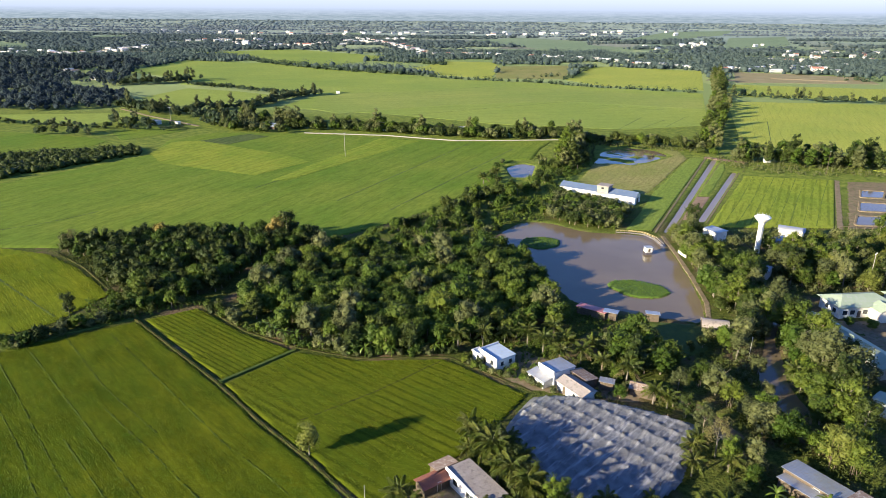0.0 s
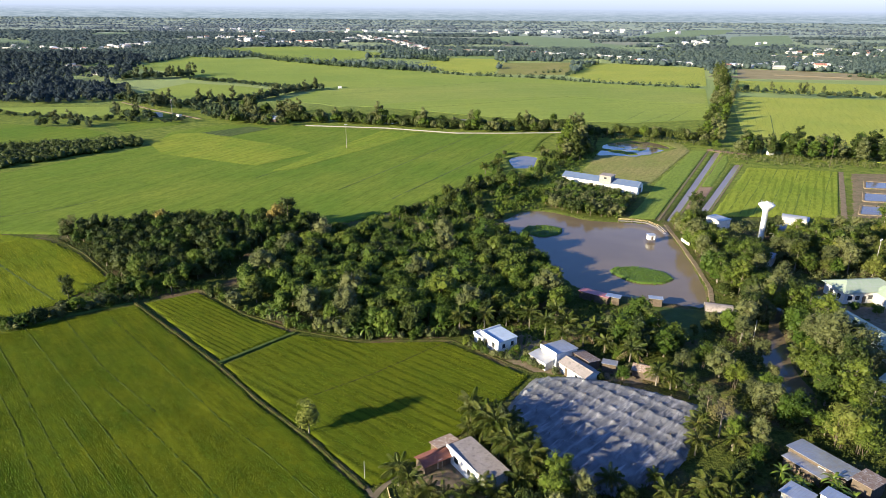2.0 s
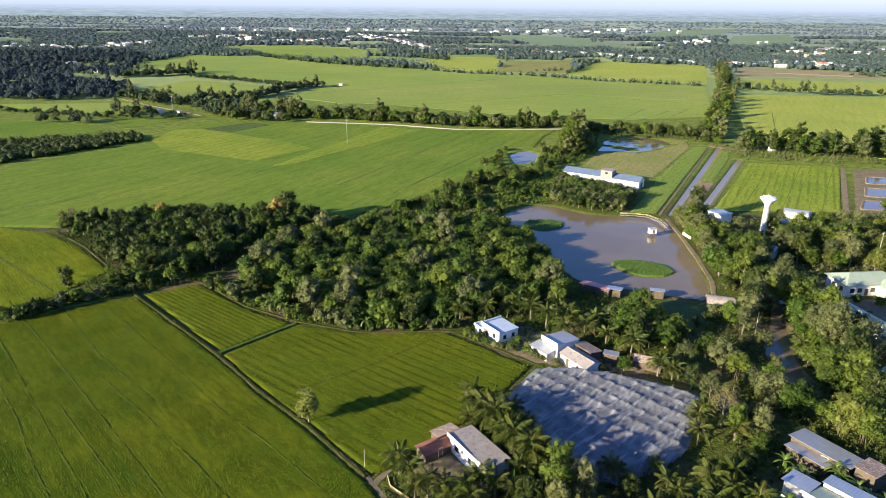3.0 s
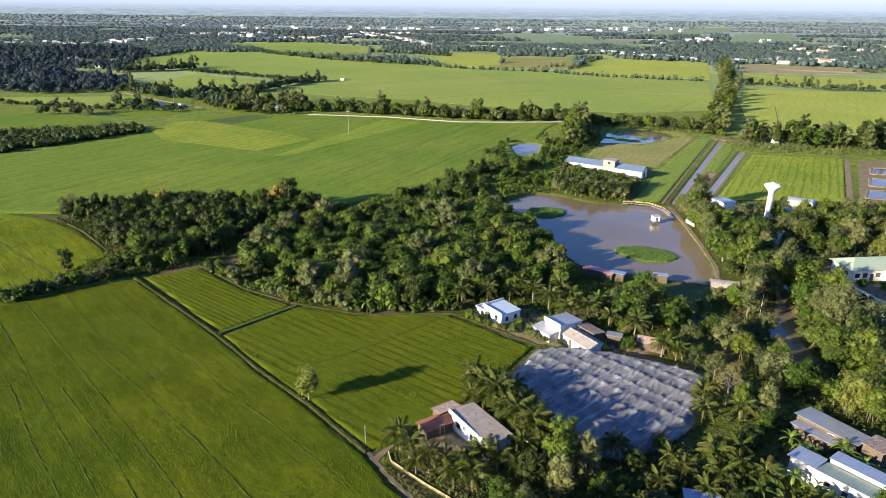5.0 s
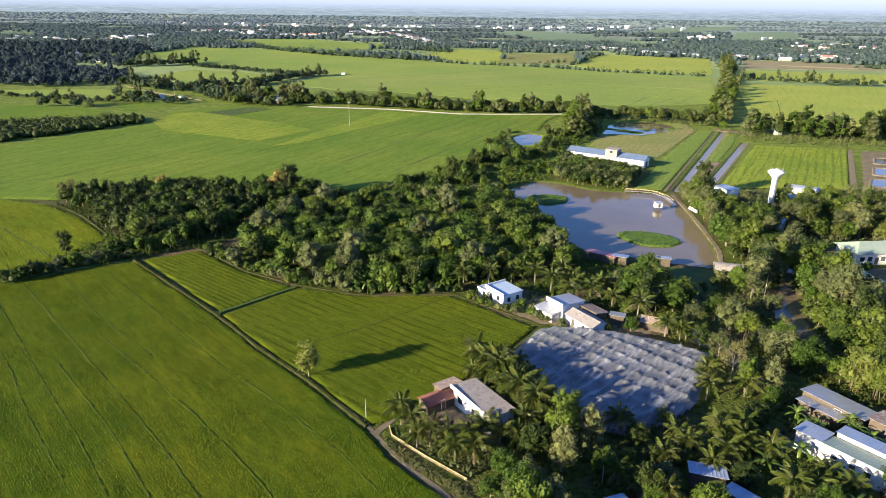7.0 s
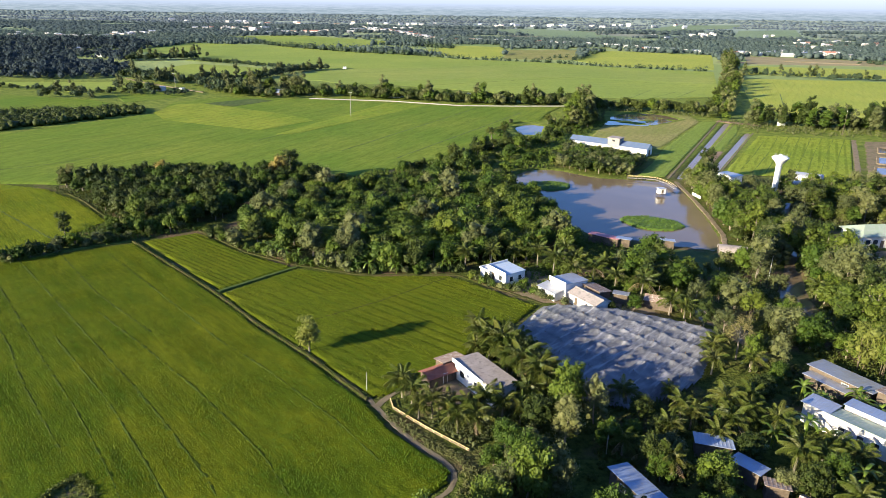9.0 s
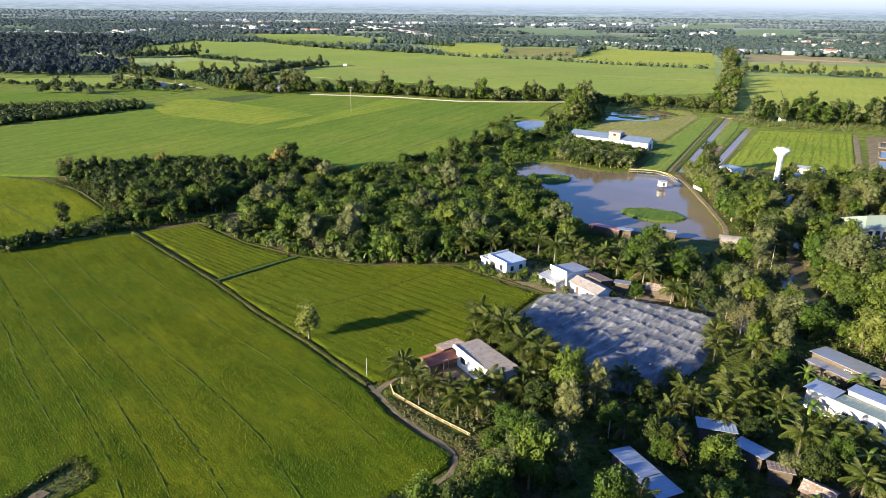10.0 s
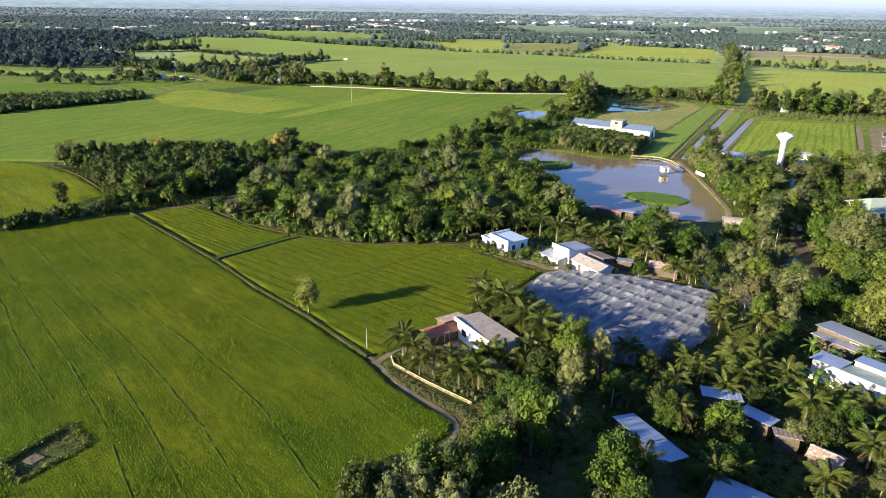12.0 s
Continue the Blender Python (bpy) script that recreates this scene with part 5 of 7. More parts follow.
building("house", 37.0, 73.8, -15, 4.6, 2.6, 2.2, "mono", 0.3, M_WOOD, M_BLUE, "small house with a blue roof in deep shade", over=0.3)
building("house", 39.8, 69.0, -50, 3.8, 2.4, 2.2, "mono", 0.3, M_WOOD, M_BLUE, "narrow house with a blue metal roof", over=0.3)
building("hut", 44.6, 61.6, -45, 3.2, 2.6, 2.0, "gable", 0.6, M_WOOD, M_RUST, "small hut with a weathered brown roof", "hut", over=0.3)
building("hut", 41.8, 65.4, -20, 2.6, 1.8, 2.1, "mono", 0.3, M_WOOD, M_RUST, "small hut with a brown sheet roof", "hut", over=0.3)
TAKEN += [(42, 329, 14), (36, 305, 9), (33, 292, 6), (18.5, 71, 2.6), (17.5, 66, 2.6), (16.5, 61, 2.4), (19.5, 75.5, 2.2), (22.8, 58.0, 2.4), (26.5, 55.4, 2.4), (20.4, 61.5, 1.6), (45.5, 58.5, 2.4), (9.5, 52.5, 4.0), (13.2, 57.0, 3.4)]
# pond side
building("boat_shed", 71.6, 151.8, -16, 6.4, 4.0, 1.3, "arch", 1.3, M_WOOD, M_ROOFCEM, "arched grey metal shed by the pond", "shed", over=0.2)
building("stall", 41.5, 160.0, -35, 8.0, 3.0, 1.9, "mono", 0.3, M_WOOD, surface("pink_tin_roof", (0.42, 0.13, 0.14), (0.52, 0.24, 0.24), 0.4, 6, 0.6, 0.4, bump=0.1), "low shed with a faded pink roof on the shore", "shed", over=0.3)
building("stall", 46.0, 158.2, -25, 3.4, 2.6, 1.9, "mono", 0.3, M_WOOD, M_BLUE, "low shed with a blue roof on the shore", "shed", over=0.3)
building("stall", 57.0, 157.2, -15, 3.2, 2.4, 1.9, "mono", 0.3, M_WOOD, M_ZINC, "small hut on the pond shore", "hut", over=0.3)
# tower and its neighbours
building("house", 99.6, 223.0, -60, 6.5, 5.0, 3.8, "flat", 0, M_WHITE, M_ZINC, "white house by the end of the canal", over=0.3, windows=[("f", -1.2, 1.0, 1.0, 1.3), ("f", 1.2, 1.0, 1.0, 1.3), ("l", 0.0, 1.0, 1.0, 1.3)])
building("shed", 130.0, 227.5, -30, 8.5, 4.5, 2.4, "arch", 1.0, M_CREAM, M_ZINC, "pale arched shed at the plot's edge", "shed", over=0.3)
building("shed", 118.5, 216.5, 0, 6.0, 4.0, 2.4, "arch", 0.9, M_CREAM, M_ZINC, "pale arched shed among trees", "shed", over=0.3)
building("house", 100.5, 189.0, -40, 6.0, 4.5, 2.8, "gable", 0.9, M_CREAM, M_ZINC, "house with a grey roof under trees", over=0.4)
# green-roofed buildings
building("school_building", 115.5, 163.5, 7, 16.0, 8.0, 3.4, "hip", 1.9, M_CREAM, M_GREEN, "long cream building with a hipped green roof", "building", over=0.7,
         windows=[("f", u, 1.0, 1.5, 1.4) for u in (-6.4, -4.2, -0.4, 1.8, 6.4)] + [("l", u, 1.0, 1.4, 1.4) for u in (-2, 1)], doors=[("f", -2.2, 1.2, 2.2), ("f", 4.2, 1.2, 2.2)])
building("school_porch", 119.6, 158.2, 97, 4.0, 5.0, 3.3, "gable", 1.3, M_CREAM, M_GREEN, "gabled porch with a green roof", "porch", over=0.4)
building("school_building", 136.0, 166.0, 7, 18.0, 8.0, 3.4, "hip", 1.9, M_CREAM, M_GREEN, "cream wing with a hipped green roof", "building", over=0.7, windows=[("f", u, 1.0, 1.5, 1.4) for u in (-6.4, -3.2, 0, 3.2, 6.4)])
building("school_building", 100.2, 140.6, -79, 26.0, 6.5, 3.2, "gable", 1.2, M_CREAM, M_GREEN, "long cream building with a faded green metal roof", "building", over=0.6,
         windows=[("f", u, 1.0, 1.4, 1.3) for u in (-10, -6, -2, 2, 6, 10)] + [("r", -1.2, 1.0, 1.2, 1.3)])
building("shed", 94.0, 113.5, -50, 8.0, 5.0, 2.8, "mono", 0.5, M_CREAM, M_GREEN, "shed with a dull green metal roof", "shed", over=0.4)
# long shed behind the pond
long_shed = building("long_shed", 70.4, 279.2, -34.4, 34.7, 7.0, 3.4, "gable", 1.5, M_WHITE, M_SHED_BLUE, "long white shed with a low blue metal gable roof", "shed", over=0.35, rib=1.0, doors=[("r", 0, 2.4, 2.6)])
part("roof_room", boxed(0.2, 5.4, -3.75, 1.2, 2.6, 6.2, bevel=0.06), M_CONCRETE, long_shed, "small cream room that rises through the roof")
part("room_roof", boxed(-0.1, 5.7, -4.05, 1.5, 6.203, 6.4, bevel=0.05), M_ROOFCEM, long_shed)
part("room_window", boxed(2.2, 3.4, -3.79, -3.753, 4.9, 5.7), M_GLASS, long_shed, "dark glass pane")
# farm sheds far left, and others
building("farm_shed", -204, 464, -35, 6.5, 4.5, 2.6, "flat", 0, M_CREAM, M_ZINC, "pale farm shed by the lane", "shed", over=0.4)
building("farm_shed", -215, 471.5, -35, 3.2, 2.8, 2.4, "flat", 0, M_CREAM, M_ZINC, "small pale farm shed", "shed", over=0.2)
building("farm_shed", -186, 458, -35, 3.0, 2.6, 2.6, "flat", 0, M_CREAM, M_ZINC, "small white pump house", "shed", over=0.2)
building("farmhouse", -118, 449, -25, 10, 6, 2.6, "gable", 1.4, M_WOOD, M_BLUE, "blue-roofed farmhouse in the tree row", "house", over=0.8)
building("farmhouse", -38, 447, -15, 12, 7, 3.4, "gable", 1.6, M_WHITE, M_ZINC, "grey-roofed house behind the road trees", "house", over=0.6)
building("farmhouse", 18, 432, -10, 12, 7, 3.4, "gable", 1.6, M_WHITE, M_ZINC, "grey-roofed house behind the road trees", "house", over=0.6)
building("field_hut", -102, 648, 10, 3.4, 2.6, 2.0, "flat", 0, M_WHITE, M_WHITE, "small white hut in the rice plain", "hut", over=0.2)
building("field_hut", 180, 352, 20, 3.0, 2.6, 2.2, "flat", 0, M_WHITE, M_ZINC, "small white hut under trees", "hut", over=0.2)


def water_tower(x, y):
    t = thing("water_tower", x, y, 0, 0, "white concrete water tower with a mushroom tank", "water tower")
    for name, prof, mat_ in (("shaft", [(1.0, -0.2), (0.9, 0.8), (0.88, 6), (0.92, 10.3), (1.04, 10.8), (1.28, 11.2)], M_WHITE), ("tank", [(1.28, 11.2), (1.92, 11.9), (2.6, 12.75), (2.68, 12.95), (2.6, 13.1), (1.76, 13.5), (0.8, 13.72), (0.0, 13.78)], M_WHITE)):
        v, f, n = [], [], 28
        for r, z in prof:
            v += [(r * math.cos(2 * math.pi * j / n), r * math.sin(2 * math.pi * j / n), z) for j in range(n)]
        for i in range(len(prof) - 1):
            f += [(i * n + j, i * n + (j + 1) % n, (i + 1) * n + (j + 1) % n, (i + 1) * n + j) for j in range(n)]
        child(name, mesh(name, v, f, mat_, True), t)
    v, f = tube([(0, 0, 13.7), (0, 0, 14.0)], (0.5, 0.45), 14)
    child("hatch", mesh("hatch", v, f + [tuple(range(14, 28))], M_WHITE), t)
    for k in range(10):
        a = 2 * math.pi * k / 10
        part("rail_post", boxed(1.9 * math.cos(a) - 0.03, 1.9 * math.cos(a) + 0.03, 1.9 * math.sin(a) - 0.03, 1.9 * math.sin(a) + 0.03, 13.35, 14.1), M_METAL, t)
    for k in range(2):
        part("ladder_rail", boxed(-0.2 + 0.4 * k - 0.03, -0.17 + 0.4 * k, -1.08, -1.02, 0, 10.6), M_METAL, t)
    TAKEN.append((x, y, 2.5))


water_tower(109.0, 209.3)
TAKEN += [(105.5, 202.5, 7.5), (97, 214, 6.5), (94, 218, 4.5), (95, 208, 4.0), (124, 216.5, 5.5), (127, 221, 5.0)]


def utility_pole(x, y, h, label, arm=True, mat_=None, turn=0):
    p = thing("utility_pole", x, y, 0, turn, label, "pole", "utility poles")
    v, f = tube([(0, 0, -0.3), (0, 0, h)], (0.13 if h > 8 else 0.07, 0.09 if h > 8 else 0.05), 8)
    child("post", mesh("post", v, f + [tuple(range(8, 16))], mat_ or M_CONCRETE), p)
    if arm:
        part("crossarm", boxed(-0.9, 0.9, -0.06, 0.06, h - 0.6, h - 0.45), M_METAL, p)
        for u in (-0.8, 0.0, 0.8):
            part("insulator", boxed(u - 0.05, u + 0.05, -0.05, 0.05, h - 0.447, h - 0.2, bevel=0.015), M_WHITE, p)


utility_pole(-54, 358, 14.0, "white concrete power pole standing in the rice field", mat_=M_CONCRETE)
utility_pole(-12.6, 88.0, 3.6, "thin grey pole at the corner of the field", False, M_METAL)
utility_pole(22.2, 73.0, 3.4, "thin white street pole with a lamp arm", False, M_METAL)
utility_pole(73.8, 136.4, 6.0, "pale bare post beside the creek", False, M_CREAM)
utility_pole(150, 172, 12.0, "concrete power pole behind the green-roofed building", mat_=M_WOOD, turn=40)
utility_pole(128, 178, 12.0, "concrete power pole behind the green-roofed building", turn=40)
utility_pole(196, 322, 13.0, "dark wooden power pole beside the plot track", mat_=M_WOOD, turn=60)
utility_pole(-194, 466, 12.0, "grey power pole near the farm sheds", mat_=M_CONCRETE)


def pond_hut():
    h = thing("feeding_hut", 71.2, 208.6, -0.4, 8, "tiny white feeding hut on stilts in the pond", "hut")
    for a in (-1.1, 1.1):
        for b in (-0.9, 0.9):
            part("stilt", boxed(a - 0.07, a + 0.07, b - 0.07, b + 0.07, -1.2, 0.7), M_WOOD, h)
    part("deck", boxed(-1.3, 1.3, -1.1, 1.1, 0.703, 0.83, bevel=0.02), M_WOOD, h)
    part("wall", boxed(-1.15, 1.15, -0.95, 0.95, 0.833, 2.5, bevel=0.02), M_WHITE, h)
    part("roof", sheet(-1.35, 1.35, -1.2, 1.2, 2.65, 2.58, 0.4), M_ZINC, h)
    part("hatch", boxed(-0.3, 0.4, -0.985, -0.953, 1.0, 2.2), M_WOOD, h)


pond_hut()


def footbridge():
    line = [(65.4, 229.2), (70.5, 228.6), (75.0, 227.0), (77.5, 222.0), (78.0, 214.5)]
    b = thing("footbridge", 0, 0, 0, 0, "narrow pale wooden footbridge at the pond's end", "footbridge")
    for (x0, y0), (x1, y1) in zip(line, line[1:]):
        d = math.hypot(x1 - x0, y1 - y0)
        m = pose((x0 + x1) / 2, (y0 + y1) / 2, 0, 0, 0, math.degrees(math.atan2(y1 - y0, x1 - x0)))
        for name, box_ in (("deck", (-d / 2, d / 2, -0.45, 0.45, 0.35, 0.45)), ("handrail", (-d / 2, d / 2, -0.5, -0.43, 1.15, 1.23)), ("handrail", (-d / 2, d / 2, 0.43, 0.5, 1.15, 1.23))):
            o = part(name, boxed(*box_), M_FENCE if name == "handrail" else M_CONCRETE, b)
            o.matrix_basis = m
        for k in range(int(d / 1.6) + 1):
            for s in (-0.46, 0.46):
                o = part("post", boxed(-d / 2 + k * 1.6 - 0.05, -d / 2 + k * 1.6 + 0.05, s - 0.05, s + 0.05, -1.3, 1.14), M_WOOD, b)
                o.matrix_basis = m


footbridge()
_w = thing("bank_wall", 82.2, 206.3, 0, -80, "white plastered wall panel on the pond bank", "wall")
part("panel", boxed(-2.6, 2.6, -0.08, 0.08, -0.2, 0.9, bevel=0.02), M_CREAM, _w)
part("coping", boxed(-2.7, 2.7, -0.13, 0.13, 0.903, 1.0, bevel=0.02), M_CREAM, _w)


def yard_fence():
    f = thing("yard_fence", 0, 0, 0, 0, "low pale yellow fence wall along the path", "fence")
    line = [(-8.6, 85.6), (-8.0, 83.4), (-2.8, 78.6), (3.4, 73.6)]
    for (x0, y0), (x1, y1) in zip(line, line[1:]):
        d = math.hypot(x1 - x0, y1 - y0)
        m = pose(x0, y0, 0, 0, 0, math.degrees(math.atan2(y1 - y0, x1 - x0)))
        o = part("rail", boxed(0, d, -0.035, 0.035, 0.36, 0.45, bevel=0.01), M_FENCE, f)
        o.matrix_basis = m
        o = part("base_wall", boxed(0, d, -0.06, 0.06, -0.1, 0.25, bevel=0.01), M_PATH, f)
        o.matrix_basis = m
        for k in range(int(d / 1.5) + 1):
            o = part("post", boxed(k * 1.5 - 0.045, k * 1.5 + 0.045, -0.065, 0.065, -0.1, 0.48, bevel=0.01), M_FENCE, f)
            o.matrix_basis = m


yard_fence()


# ---- the netted garden
NET = [(12.6, 106.5), (16, 112.6), (19.4, 117.4), (24.5, 118.2), (33, 116.8), (42, 113), (51, 108), (46.5, 99), (42, 91.5), (36, 87), (28, 83.5), (20, 86), (15, 92), (12.8, 99)]


def net_house():
    root = thing("net_house", 0, 0, 0, 0, "garden roofed with sagging grey shade net on posts", "net house")
    cell, ang = 0.25, radians(-46)
    ca, sa = math.cos(ang), math.sin(ang)
    n = 208
    u, v = np.meshgrid((np.arange(n) - n / 2) * cell, (np.arange(n) - n / 2) * cell, indexing="ij")
    x, y = 32 + u * ca - v * sa, 101 + u * sa + v * ca
    ok = inside(x, y, NET)
    d = edge_distance(x, y, NET)
    pu, pv = u + 0.25 * wobble(x, y, 0.4, 1), v + 0.30 * wobble(x, y, 0.35, 6)
    a, b = np.abs(np.sin(math.pi * pu / 3.0)), np.abs(np.sin(math.pi * pv / 3.9))
    # taut over the wires and propped at the posts, hanging between them, with fine creases across the wires
    z = 2.35 + 0.10 * (1 - b) ** 2 + 0.32 * np.exp(-3.2 * ((1.24 * b) ** 2 + (0.95 * a) ** 2)) - 0.14 * wobble(x, y, 0.33, 4) + 0.09 * wobble(u * 2.6, v * 0.6, 1.0, 9) + 0.05 * np.abs(np.sin(u * 3.1 + 1.5 * wobble(x, y, 0.5, 2))) + 0.05 * wobble(u * 2, v, 2.6, 11)
    z += np.random.default_rng(5).uniform(-0.03, 0.03, x.shape)
    near = np.clip((98 - y) / 12, 0, 1)
    z = np.where(d < 1.6, z * (1 - (1 - d / 1.6) * (0.35 + 0.5 * near)), z)
    idx = -np.ones(x.shape, int)
    idx[ok] = np.arange(ok.sum())
    i, j = np.nonzero(ok[:-1, :-1] & ok[1:, :-1] & ok[1:, 1:] & ok[:-1, 1:])
    child("net", mesh("net", np.stack([x[ok], y[ok], z[ok]], 1), np.stack([idx[i, j], idx[i + 1, j], idx[i + 1, j + 1], idx[i, j + 1]], 1), M_NET, True), root)
    for p in range(-8, 9):
        for q in range(-6, 7):
            px, py = 32 + p * 3.0 * ca - q * 3.9 * sa, 101 + p * 3.0 * sa + q * 3.9 * ca
            if inside([px], [py], NET)[0] and edge_distance(np.array([px]), np.array([py]), NET)[0] > 1.0:
                part("post", boxed(px - 0.06, px + 0.06, py - 0.06, py + 0.06, -0.2, 2.9), M_WOOD, root)


net_house()
for px in np.arange(15, 50, 4.0):
    TAKEN.append((px, 111 - abs(px - 28) * 0.25, 4.0))
    TAKEN.append((px, 103 - abs(px - 28) * 0.2, 4.0))
    TAKEN.append((px, 95 - abs(px - 30) * 0.15, 4.0))

# ---- weeds on the pond
patch("water_plants", rounded([(27, 218), (31, 224.5), (38, 225.5), (44, 222), (42, 215), (34, 211)], 2), 0.5, 0.0, 0.22, M_HYACINTH, "floating mat of green water hyacinth", "water plants", "stuff", -0.5, 21, 2.4)
patch("water_plants", rounded([(49.5, 181), (53, 185), (60, 185.5), (67.5, 181), (69, 175), (63, 171), (55, 172)], 2), 0.5, 0.0, 0.22, M_HYACINTH, "floating mat of green water hyacinth", "water plants", "stuff", -0.5, 22, 2.4)

for mat_poly in ([(28, 218), (31, 223.5), (38, 224.5), (43, 221.5), (41, 215.5), (34, 212)], [(50.5, 181), (53.5, 184.2), (60, 184.6), (66.5, 180.6), (68, 175), (63, 172), (56, 173)]):
    r_ = np.random.default_rng(33)
    hx, hy = r_.uniform(28, 68, 9000), r_.uniform(172, 225, 9000)
    ok_ = inside(hx, hy, mat_poly)
    far_trees("water_plants", np.stack([hx[ok_], hy[ok_], r_.uniform(0.4, 1.2, ok_.sum())], 1), "leafy clumps of water hyacinth on the pond", 0.3, 6, M_HYACINTH, "water plants", lumps=1, flat=0.5, core=0.4, leaf=1.0)


def post_fence():
    f = thing("post_fence", 0, 0, 0, 0, "row of weathered wooden posts below the fish basins", "fence")
    for k in range(15):
        x, y = 153 + 3.2 * k, 235.2 + 0.1 * k
        part("post", boxed(x - 0.1, x + 0.1, y - 0.1, y + 0.1, -0.1, 1.3, bevel=0.02), M_WOOD, f)
    part("rail", boxed(153, 198, 235.7, 235.8, 1.1, 1.2), M_WOOD, f)


post_fence()


# ---- trees, stand by stand
plant("lone", -24.3, 100.2, 1.12, tall=0.9)
plant("mango", -101.5, 140.5, 0.62, label="small dark round tree on the hedge")
plant("tall", -97.5, 154.0, 0.7, label="slender tree beside the hedge")
tree_row([(-112, 142), (-103, 139.5), (-96, 148.5), (-82, 157)], 0.9, ["bush", "bush", "bush", "orchard"], "hedge bushes", 0.6, 1.2, 0.9)
MAIN = [(-57.5, 169), (-55.5, 163), (-50, 156), (-33, 143.5), (-21, 138), (-8, 138.5), (4, 141), (14, 143), (24, 146), (32, 154), (35, 166), (31, 184), (26, 203), (15, 212), (-17, 213), (-38, 207), (-54, 193)]
grove(MAIN, 4.9, ["mango"] * 9 + ["broad"], "trees of the central grove", 0.8, 1.15)
grove([(-132, 206), (-114, 195), (-92, 171), (-83, 165), (-72, 168), (-65, 168), (-62.5, 190), (-57, 203), (-42, 213), (-42, 220), (-62, 224), (-90, 224), (-112, 215)], 4.4, ["dark"] * 6 + ["mango", "mango"], "trees of the dark wood", 0.68, 1.0)
grove([(-94, 169), (-83, 167), (-73, 169), (-72, 164), (-80, 158.5), (-91, 158)], 2.9, ["dark", "mango", "orchard"], "bushy trees at the dike corner", 0.45, 0.75)
undergrowth([(-100, 166), (-84, 168), (-66, 172), (-64, 165), (-70, 163.5), (-80, 157), (-92, 152)], 1.5, "weeds at the dike corner", L_MID, 0.7)
grove([(-67, 164.8), (-61, 160.5), (-59, 163), (-64, 168)], 2.4, ["orchard", "bush", "orchard"], "small trees at the mouth of the lane", 0.5, 0.8)
plant("rust", -58, 214, 1.1)
plant("tall", -55, 219, 1.15, label="tall thin tree that rises over the grove")
plant("rust", -97, 214, 0.95)
plant("bare", -124, 205, 0.9)
plant("tall", -84, 166, 0.9)
plant("broad", -50.5, 160, 0.75, label="light green leafy tree at the corner of the grove")
tree_row([(-66, 163.5), (-50, 150.5), (-35, 142), (-20, 137), (3, 138.5)], 1.6, ["bush"] * 5 + ["orchard"], "bushes at the grove's edge", 0.7, 1.3, 0.7)
for bx, by in ((-44, 148), (-41, 146), (-38, 144.5), (-35.5, 143), (-28, 140), (-24, 138.6), (-17, 137), (-12, 136.8), (-2, 138), (1, 139), (3, 140.5), (-46, 149.5)):
    banana(bx + rng.uniform(-1, 1), by + rng.uniform(-0.4, 0.6), rng.uniform(1.1, 1.5))
for bx, by in ((5, 141), (10, 143), (16, 144), (21, 142), (25, 139), (19, 147), (28, 146), (22, 150), (31, 141), (12, 149)):
    palm(bx + rng.uniform(-1, 1), by + rng.uniform(-1, 1), rng.uniform(0.9, 1.25), tall=rng.uniform(0.9, 1.3))
grove([(-30, 226), (0, 252), (28, 298), (50, 318), (68, 372), (80, 392), (84, 352), (60, 312), (46, 288), (38, 258), (26, 236), (12, 220)], 6.2, ["mango", "orchard", "orchard", "dark", "bush"], "trees between grove and pond", 0.6, 1.1, odds=0.85)
for bx, by in ((20, 300), (27, 312), (53, 346), (2, 258), (12, 262), (34, 280)):
    palm(bx, by, rng.uniform(1.0, 1.2))
for bx, by, s in ((26, 318, 1.0), (28.5, 326, 1.1), (29, 334, 0.9), (24, 309, 1.1), (27, 302, 1.0), (53.5, 336, 1.2), (55, 344, 1.1), (52, 326, 1.0), (49, 316, 1.1), (33, 345, 0.8)):
    plant("orchard", bx, by, s, "low trees round the small pond")
grove([(43, 262), (52, 280), (76, 262), (79, 256), (68, 234), (58, 233), (46, 243), (40, 250)], 3.1, ["orchard"], "orchard before the long shed", 0.95, 1.35, 0.25)
joined("road_trees", along([(-142, 474), (-96, 452), (-54, 444), (-15, 434), (22, 422), (77, 424)], 0.72, 7, ["row", "row", "row", "row", "row", "row", "row", "high"], 0.8, 1.3) + along([(-160, 460), (-130, 440), (-105, 438)], 1.8, 8, ["row"], 0.6, 1.2), "mixed trees along the pale road")
joined("paddy_trees", along([(64, 330), (74, 365), (82, 398), (92, 404)], 1.6, 5, ["row", "row", "high"], 0.9, 1.35) + along([(88, 404), (113, 404), (140, 394), (160, 384)], 1.6, 5, ["row"], 0.7, 1.3), "trees round the flooded paddy")
joined("track_trees", along([(164, 356), (195, 350), (222, 345), (260, 340)], 1.5, 6, ["row", "row", "high"], 0.8, 1.25) + along([(186, 342), (212, 337), (226, 330)], 3.0, 3, ["high"], 0.95, 1.25), "mixed trees along the earth track")
joined("tree_avenue", along([(150, 372), (190, 462), (235, 560), (300, 728), (367, 900)], 6, 2.5, ["high", "row", "row"], 0.75, 1.15) + along([(157, 372), (198, 462), (243, 560), (308, 728), (375, 900)], 6, 2.5, ["high", "row", "row"], 0.75, 1.15), "double line of tall trees between fields")
